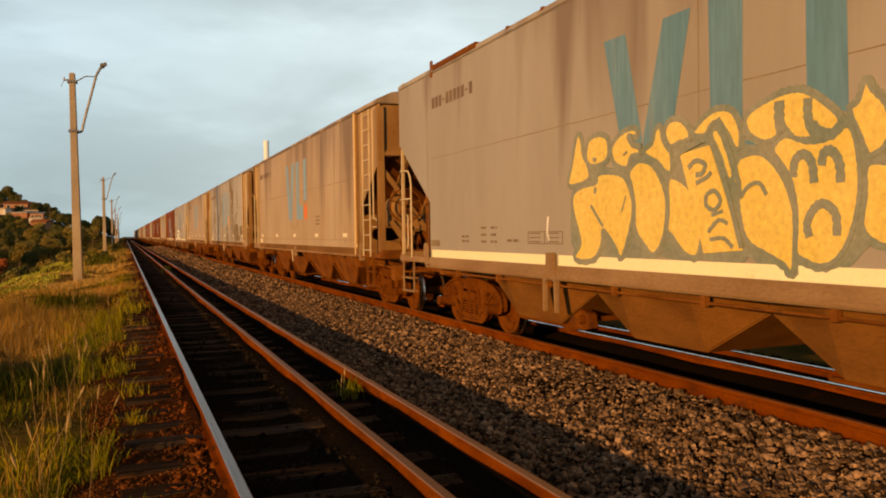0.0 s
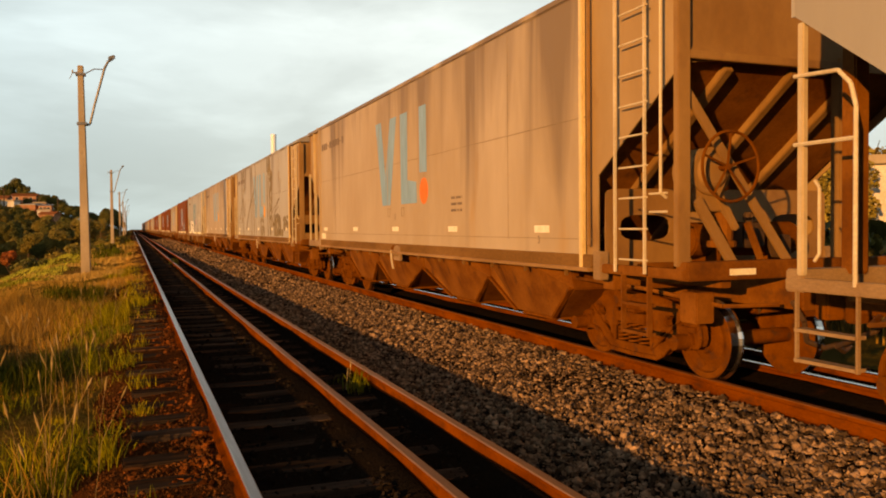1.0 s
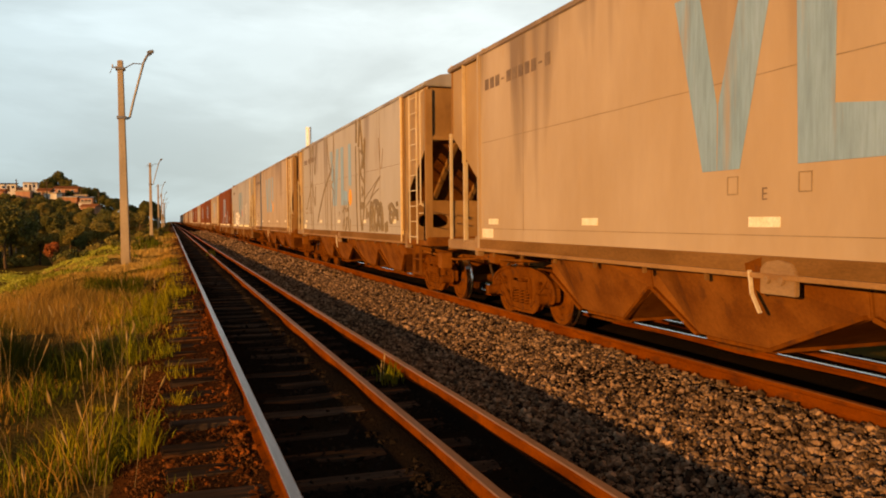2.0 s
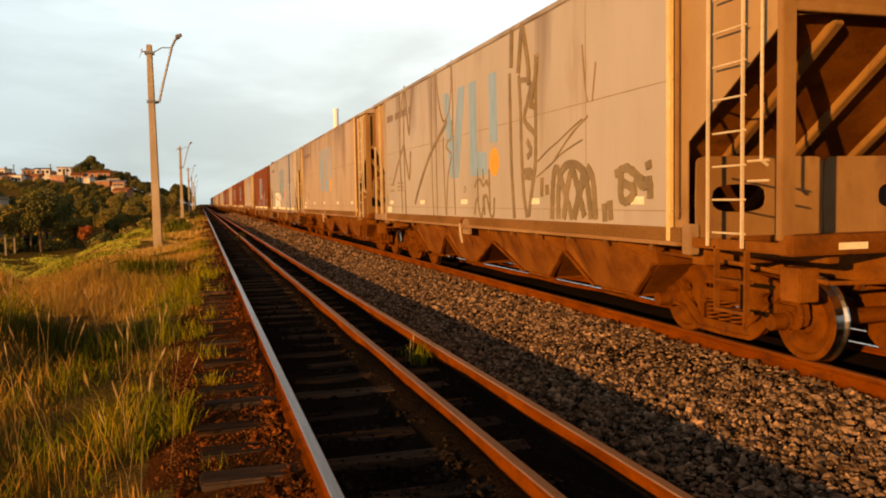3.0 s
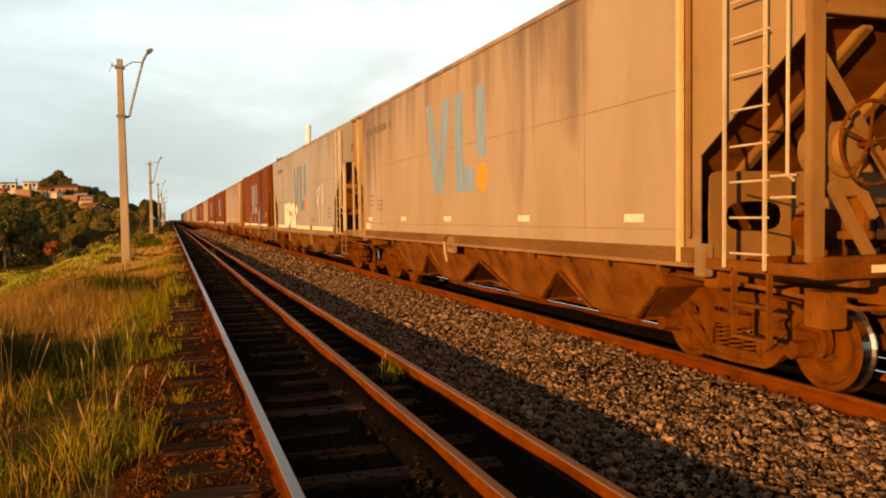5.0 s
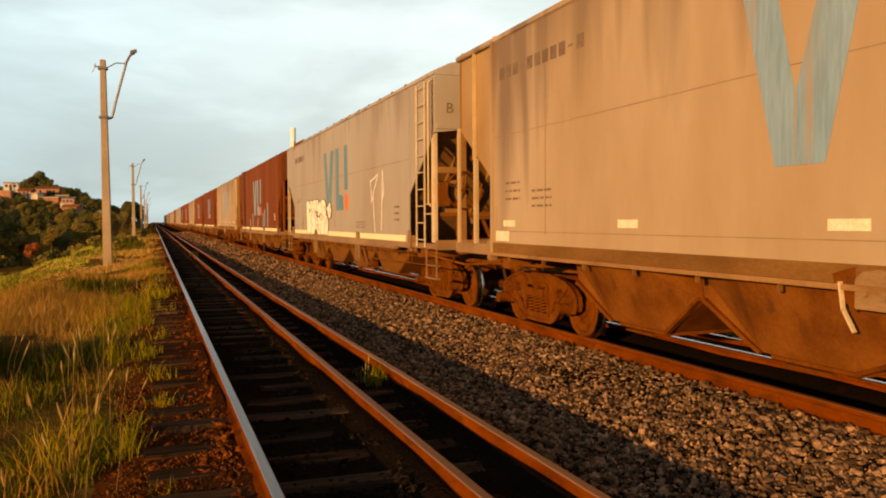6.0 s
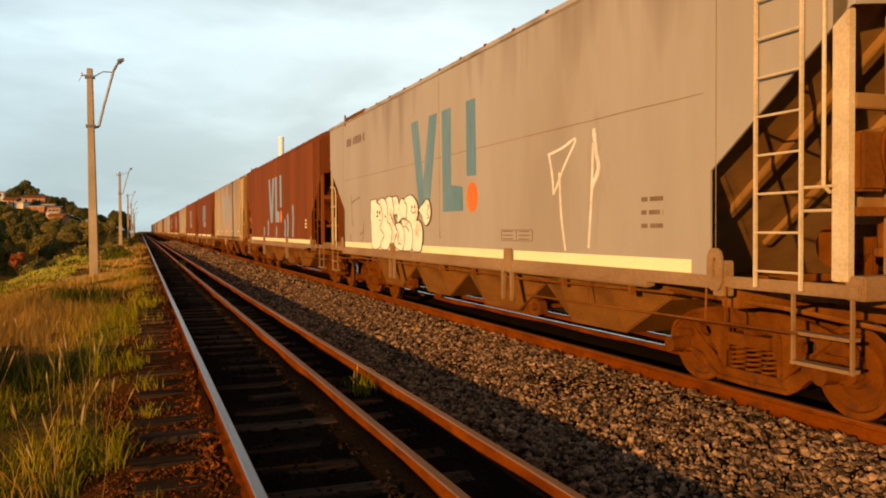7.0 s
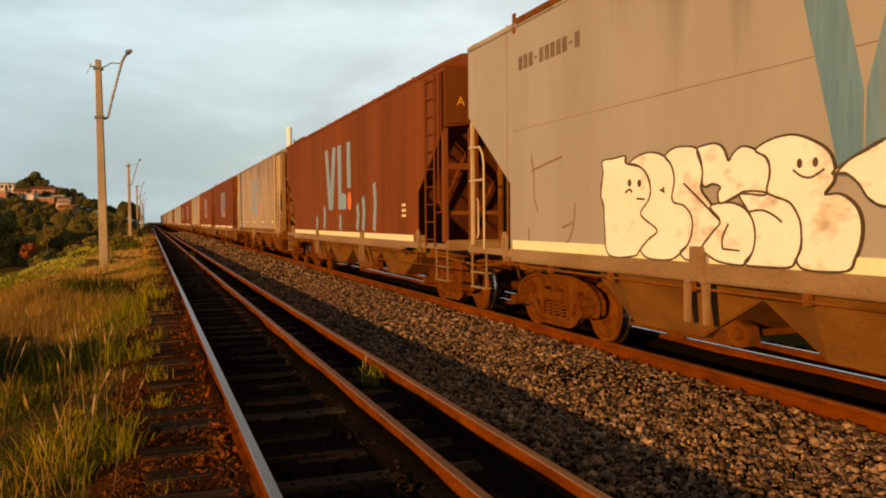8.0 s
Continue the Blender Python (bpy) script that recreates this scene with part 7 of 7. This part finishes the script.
# ---- poles, mast, fence, houses ----
def street_pole():
    p = thing("street_lamp", "tall tapered concrete pole with bracket lamp", "street lamp", "lamp poles along the line")
    s = Solid()
    a, b = 0.21, 0.125
    ring = lambda r, z: [(r * 0.9, r, z), (-r * 0.9, r, z), (-r * 0.9, -r, z), (r * 0.9, -r, z)]
    s.loft(ring(a, -0.5), ring(b, 8.6))
    part("pole", s, M["concrete"], p, "weathered tapered concrete pole", bevel=0.03)
    s = Solid()
    for z in (6.25, 8.25):
        part("clamp", Solid().box(-0.19, 0.19, -0.19, 0.19, z - 0.05, z + 0.05), M["galv"], p, bevel=0.01)
    s.pipe([(0.14, 0, 6.2), (0.3, 0, 6.25), (0.48, 0, 7.0), (0.9, 0, 8.55), (1.05, 0, 8.85), (1.22, 0, 8.95)], 0.05, 10)
    s.pipe([(0.1, 0, 8.25), (0.5, 0, 8.5), (0.88, 0, 8.5)], 0.022, 8)
    part("bracket_arm", s, M["galv"], p, "diagonal tubular bracket arm")
    s = Solid()
    s.loft([(1.05, -0.09, 8.9), (1.32, -0.1, 8.98), (1.32, 0.1, 8.98), (1.05, 0.09, 8.9)], [(1.05, -0.06, 9.04), (1.30, -0.06, 9.12), (1.30, 0.06, 9.12), (1.05, 0.06, 9.04)])
    part("lamp_head", s, M["galv"], p, "grey lamp head", bevel=0.02)
    s = Solid()
    s.beam((-0.32, 0, 8.3), (0.1, 0, 8.36), 0.05)
    s.rod((-0.3, 0, 8.3), (-0.3, 0, 8.42), 0.03, n=8)
    s.pipe([(-0.3, 0, 8.3), (-0.42, 0, 8.05)], 0.012, 5)
    part("wire_bracket", s, M["galv"], p)
    return p


def poles():
    p = street_pole()
    for i, (x, y) in enumerate(((-1.80, 35.5), (-2.05, 93.5), (-2.0, 148), (-2.0, 203), (-2.0, 258), (-2.0, 313))):
        m = pose(x, y, float(land(x, y)) - 0.1, 0, -0.25 if i == 0 else 0.1)
        if i:
            copy_thing(p, m)
        else:
            p.matrix_basis = m


def mast():
    t = thing("mast", "white painted round mast behind the train", "mast", at=pose(13.3, 80, float(land(13.3, 80))))
    part("shaft", Solid().rod((0, 0, -0.3), (0, 0, 11.0), 0.3, 0.27, 16), M["white_paint"], t)
    part("cap", Solid().rod((0, 0, 11.0), (0, 0, 11.35), 0.29, 0.29, 16), M["white_paint"], t, bevel=0.02)


def fence():
    f = thing("fence", "row of short concrete fence posts with wire", "fence")
    me = Solid().box(-0.08, 0.08, -0.08, 0.08, -0.4, 2.05).mesh("post", M["concrete"], 0.02)
    pts = []
    for i in range(14):
        x, y = -21.4 + 0.235 * i, 79 + 3.15 * i
        z = float(land(x, y))
        part("post", me, None, f, at=pose(x, y, z, 0, 0, 20))
        pts.append((x, y, z))
    for h in (0.5, 1.0, 1.5):
        part("wire", Solid().pipe([(x, y, z + h) for x, y, z in pts], 0.008, 4), M["galv"], f)


def house(x, y, w, H, wall, roof, turn=0.0):
    """A small hillside house; H is how far its walls stand above the slope."""
    d = 4.6
    label = {"flat": "small flat-roofed %s house on the hillside", "tank": "flat-roofed %s house with a water tank on top", "slope": "%s house with a pale sheet roof", "tile": "%s house with a terracotta tiled roof", "dark": "%s house under a dark sheet roof"}[roof] % {"plaster": "white plastered", "brickwall": "bare brick"}[wall]
    t = thing("house", label, "house", "houses on the hillside", at=pose(x, y, float(land(x, y)), 0, 0, turn))
    part("wall", Solid().box(-w / 2, w / 2, -d / 2, d / 2, -1.6, H), M[wall], t)
    s = Solid()
    if roof in ("flat", "tank"):
        for x0, x1, y0, y1 in ((-w / 2, w / 2, -d / 2, -d / 2 + 0.15), (-w / 2, w / 2, d / 2 - 0.15, d / 2), (-w / 2, -w / 2 + 0.15, -d / 2, d / 2), (w / 2 - 0.15, w / 2, -d / 2, d / 2)):
            s.box(x0 - 0.02, x1 + 0.02, y0 - 0.02, y1 + 0.02, H - 0.12, H + 0.3)
        s.box(-w / 2 - 0.2, w / 2 + 0.2, -d / 2 - 0.25, d / 2 + 0.2, H - 0.14, H)
        part("roof", s, M["concrete"], t, "pale concrete roof slab")
    elif roof == "tile":
        s.prism([(-d / 2 - 0.4, H - 0.05), (d / 2 + 0.4, H - 0.05), (0, H + 0.9)], "x", -w / 2 - 0.4, w / 2 + 0.4)
        part("roof", s, M["rooftile"], t)
    else:
        s.loft([(-w / 2 - 0.3, -d / 2 - 0.4, H), (w / 2 + 0.3, -d / 2 - 0.4, H), (w / 2 + 0.3, d / 2 + 0.3, H + 0.5), (-w / 2 - 0.3, d / 2 + 0.3, H + 0.5)], [(-w / 2 - 0.3, -d / 2 - 0.4, H + 0.12), (w / 2 + 0.3, -d / 2 - 0.4, H + 0.12), (w / 2 + 0.3, d / 2 + 0.3, H + 0.62), (-w / 2 - 0.3, d / 2 + 0.3, H + 0.62)])
        part("roof", s, M["dark_iron" if roof == "dark" else "galv"], t)
    if roof == "tank":
        part("water_tank", Solid().rod((w * 0.2, 0, H), (w * 0.2, 0, H + 1.0), 0.6, 0.5, 12), M["galv"], t)
    if H > 1.9:
        for u in (-0.3, 0.27):
            win = part("window", Solid().box(u * w - 0.55, u * w + 0.55, -d / 2 - 0.05, -d / 2 + 0.1, H - 1.55, H - 0.5), M["plaster"], t)
            part("pane", Solid().box(u * w - 0.45, u * w + 0.45, -d / 2 - 0.07, -d / 2 - 0.04, H - 1.47, H - 0.58), M["glass_dark"], win)
        part("door", Solid().box(-0.4, 0.4, -d / 2 - 0.06, -d / 2 + 0.1, H - 2.6, H - 0.55), M["bark"], t)
    return t


def houses():
    g = random.Random(2)
    for row in ((-74.4, 312, 3.7, 3.3, "brickwall", "flat"), (-69.3, 306, 4.8, 3.2, "brickwall", "flat"), (-66.9, 316, 3.9, 4.3, "plaster", "tank"), (-58.6, 300, 3.7, 2.0, "plaster", "slope"),
                (-59.0, 318, 4.5, 4.0, "brickwall", "slope"), (-53.6, 314, 5.1, 4.1, "plaster", "dark"), (-46.4, 312, 4.5, 4.2, "plaster", "flat"), (-40.9, 306, 4.1, 2.0, "brickwall", "tile"),
                (-35.1, 314, 7.5, 3.4, "brickwall", "tile"), (-28.9, 298, 4.2, 2.5, "brickwall", "flat"), (-26.4, 290, 3.8, 2.7, "brickwall", "slope"), (-37.9, 300, 4.3, 1.6, "plaster", "flat"),
                (-64.4, 296, 4.0, 1.8, "brickwall", "slope"), (-55.0, 302, 4.7, 1.6, "brickwall", "tile"), (-26.3, 282, 3.6, 1.8, "plaster", "flat"), (-63.8, 308, 4.2, 2.1, "brickwall", "tile"),
                (-50.5, 316, 3.6, 2.7, "brickwall", "slope"), (-78.8, 310, 4.1, 3.7, "plaster", "flat"), (-82.9, 306, 4.0, 2.6, "brickwall", "tile"), (-74.3, 300, 3.0, 2.3, "plaster", "slope"),
                (-30.9, 292, 5.0, 1.7, "brickwall", "slope"), (-24.0, 276, 4.6, 1.6, "brickwall", "tile"), (-46.0, 296, 4.4, 1.8, "brickwall", "flat"), (-25.8, 108, 5.2, 6.0, "plaster", "flat")):
        house(*row, turn=g.uniform(-22, 14))
    t = thing("warehouse", "low white walled building with flat roof beyond the line", "building", at=pose(33, 31, float(land(33, 31)) - 0.2, 0, 0, 45))
    part("wall", Solid().box(-11, 11, -5, 5, -0.5, 4.4), M["plaster"], t)
    part("roof", Solid().box(-11.3, 11.3, -5.3, 5.3, 4.4, 4.75), M["concrete"], t, bevel=0.03)
    for u in (-8, -4.5, -1, 2.5, 6, 9):
        win = part("window", Solid().box(u - 0.8, u + 0.8, -5.05, -4.95, 2.8, 3.8), M["concrete"], t)
        part("pane", Solid().box(u - 0.7, u + 0.7, -5.07, -5.04, 2.9, 3.7), M["glass_dark"], win)


# ---- the place ----
ground()
ballast_bed()
make_track("track", "disused mixed-gauge track with rusty rails and grey sleepers", RAIL_L, ("rail_top", "rail_brown", "rail_brown"), -2.0, 90, 1.27, 1.0, -0.2)
make_track("track", "mixed-gauge track that the train runs on", RAIL_T, ("rail_dull", "rail_bright", "rail_bright"), 0.0, 50, 1.47, 1.18)
TRAIN = wagons()
CENTRES = [5.05, 21.15, 37.25, 53.12, 69.0, 84.85] + [84.85 + 15.95 * k for k in range(1, 21)]
SPEED = 8.25
poles()
mast()
fence()
houses()
plant_trees()
hedges()
hill_poles()
flame_tree()
stones("crushed_stone", "loose grey-brown crushed stone between the two tracks", [(28000, 2.45, 5.1, 2.0, 11, 0.0195), (22000, 2.45, 5.1, 11, 24, 0.025), (12000, 2.5, 5.1, 24, 55, 0.042), (5000, 2.5, 5.1, 55, 130, 0.08), (1500, 5.06, 5.16, 2.5, 20, 0.03)], M["stone"])
# near-black colour here stands for the shadow lying inside the tracks
stones("sooty_stone", "stone lying inside the tracks, coloured near black for rail shade", [(2500, 5.4, 8.2, 2.5, 16, 0.028), (2600, 0.72, 2.42, 2.2, 12, 0.018), (1500, 0.72, 2.42, 12, 30, 0.022), (900, 1.74, 2.18, 2.4, 9, 0.015), (700, 0.75, 1.5, 3.0, 5.0, 0.017)], M["bed_stone"])
stones("track_stone", "iron-stained stone heaped outside the disused rail", [(2000, 0.25, 0.56, 2.2, 14, 0.021), (1500, -0.2, 0.4, 2.2, 14, 0.019), (900, -0.2, 0.56, 14, 34, 0.024)], M["stone_dirty"])
blades("green_grass", "fresh green grass tufts on the bank", [(230, 22, -3.6, -0.3, 2.6, 9.8, 0.09, 0.2, 0.008), (120, 20, -0.75, 0.02, 3.2, 18, 0.07, 0.16, 0.007), (420, 12, -8, -3.0, 15, 40, 0.13, 0.2, 0.02), (260, 10, -3.5, -0.1, 44, 120, 0.25, 0.3, 0.05)], M["grass_green"])
# dark-coloured grass set where the hollows lie in shadow
blades("deep_grass", "thick green grass, coloured dark for the shade in the bank's hollows", [(60, 30, -4.2, -1.3, 4.5, 10.3, 0.11, 0.18, 0.008), (150, 36, -2.9, -1.0, 10.3, 13.3, 0.12, 0.34, 0.009), (90, 30, -2.3, -0.9, 22.6, 25.0, 0.14, 0.42, 0.014), (70, 24, -5.2, -3.2, 16, 21, 0.2, 0.36, 0.016), (40, 24, -2.4, -1.0, 55, 70, 0.25, 0.5, 0.04)], M["grass_deep"], 7.0)
blades("golden_grass", "soft golden seeding grass on the humps of the bank", [(1500, 20, -3.9, -0.8, 13.2, 22.6, 0.13, 0.27, 0.005), (420, 18, -6.5, -3.6, 12, 24, 0.16, 0.3, 0.007), (1300, 12, -7, -0.45, 24.5, 36, 0.16, 0.15, 0.012), (520, 12, -0.6, 0.36, 21, 46, 0.08, 0.15, 0.010), (300, 10, -0.7, 0.4, 46, 110, 0.12, 0.2, 0.03), (160, 12, -0.6, 0.05, 13, 21, 0.08, 0.15, 0.008)], M["grass_gold"], 5.0)
blades("dry_grass", "straw-yellow dry grass blades among the green", [(260, 12, -3.6, -1.25, 4.0, 12, 0.10, 0.22, 0.006), (30, 14, -1.7, -0.45, 3.8, 6.2, 0.06, 0.44, 0.007), (18, 14, -3.0, -1.3, 5.5, 9, 0.10, 0.42, 0.007), (110, 7, -0.9, 0.1, 5, 16, 0.07, 0.10, 0.006), (400, 12, 9, 14, 3, 60, 0.2, 0.4, 0.03)], M["grass_dry"], 5.0)
blades("lawn", "bright green lawn falling away beyond the bank", [(4600, 11, -14, -3.2, 30, 92, 0.32, 0.13, 0.045), (1200, 9, -26, -12, 60, 92, 0.5, 0.16, 0.07)], M["lawn"], 2.0)
stones("rusty_grit", "rusty brown grit over the sleeper ends", [(4200, -0.35, 0.5, 2.4, 9, 0.009), (2600, -0.3, 0.5, 9, 22, 0.010), (3200, -0.35, 0.5, 22, 46, 0.02), (2200, -0.4, 0.5, 46, 120, 0.045)], M["grit"], 0.014)
blades("pale_grass", "bleached straw grass on the bank by the pole", [(1300, 12, -3.9, -0.4, 33, 50, 0.18, 0.12, 0.022), (800, 10, -3.0, -0.3, 48, 120, 0.3, 0.22, 0.05), (900, 12, -9, -2.6, 23, 45, 0.2, 0.13, 0.02)], M["straw_pale"], 6.0)
blades("bright_tufts", "sunlit yellow-green tufts at the sleeper ends", [(20, 30, -0.55, 0.0, 6.0, 9, 0.06, 0.27, 0.009), (50, 24, -0.5, 0.05, 9, 17, 0.08, 0.28, 0.010), (90, 20, -0.6, 0.2, 17, 36, 0.12, 0.28, 0.014), (24, 20, -1.3, -0.5, 6, 13, 0.1, 0.22, 0.010), (60, 16, -1.2, -0.4, 13, 22, 0.14, 0.22, 0.012)], M["tuft"], 4.0)
blades("weeds", "small green weeds growing between the rails", [(3, 26, 1.98, 2.12, 7.7, 8.0, 0.07, 0.22, 0.012), (2, 14, 1.9, 2.1, 8.2, 8.6, 0.06, 0.14, 0.012), (4, 16, 1.72, 1.85, 36, 40, 0.1, 0.3, 0.02)], M["grass_green"])
blades("turf", "short dry and green turf covering the bank", [(1500, 14, -5.5, -0.3, 2.2, 16, 0.10, 0.06, 0.009), (1300, 12, -8, -0.3, 16, 34, 0.2, 0.09, 0.025)], M["turf"], 9.0)
seed_stalks()
# the bank and the ballast go on behind
stones("rear_stone", "grey-brown crushed stone further back along the tracks", [(15000, 2.45, 5.1, -8, 2.0, 0.022), (1200, 5.06, 5.16, -8, 2.5, 0.03)], M["stone"])
stones("rear_track_stone", "iron-stained stone further back beside the disused rail", [(2600, -0.25, 0.56, -8, 2.2, 0.021)], M["stone_dirty"])
blades("rear_turf", "short dry and green turf further back on the bank", [(1300, 14, -6.5, -0.35, -9, 2.4, 0.12, 0.07, 0.009)], M["turf"], 9.0)
blades("rear_grass", "golden and green grass further back on the bank", [(260, 14, -6.5, -2.2, -9, 2.4, 0.12, 0.14, 0.007)], M["grass_gold"], 3.0)


def motions():
    for w, y in zip(TRAIN, CENTRES):
        walk(w, [(0, pose(TRAIN_X, y, 0)), (8, pose(TRAIN_X, y - SPEED * 8, 0))])
        for bogie in [c for c in w.children if c.name.startswith("bogie")]:
            for ws in [c for c in bogie.children if c.name.startswith("wheelset")]:
                y0, r0 = ws.location.y, math.degrees(y * 1.7 % 6.28)
                walk(ws, [(k / 15, pose(0, y0, WHEEL_R, r0 + math.degrees(SPEED * k / 15 / WHEEL_R))) for k in range(121)])


motions()
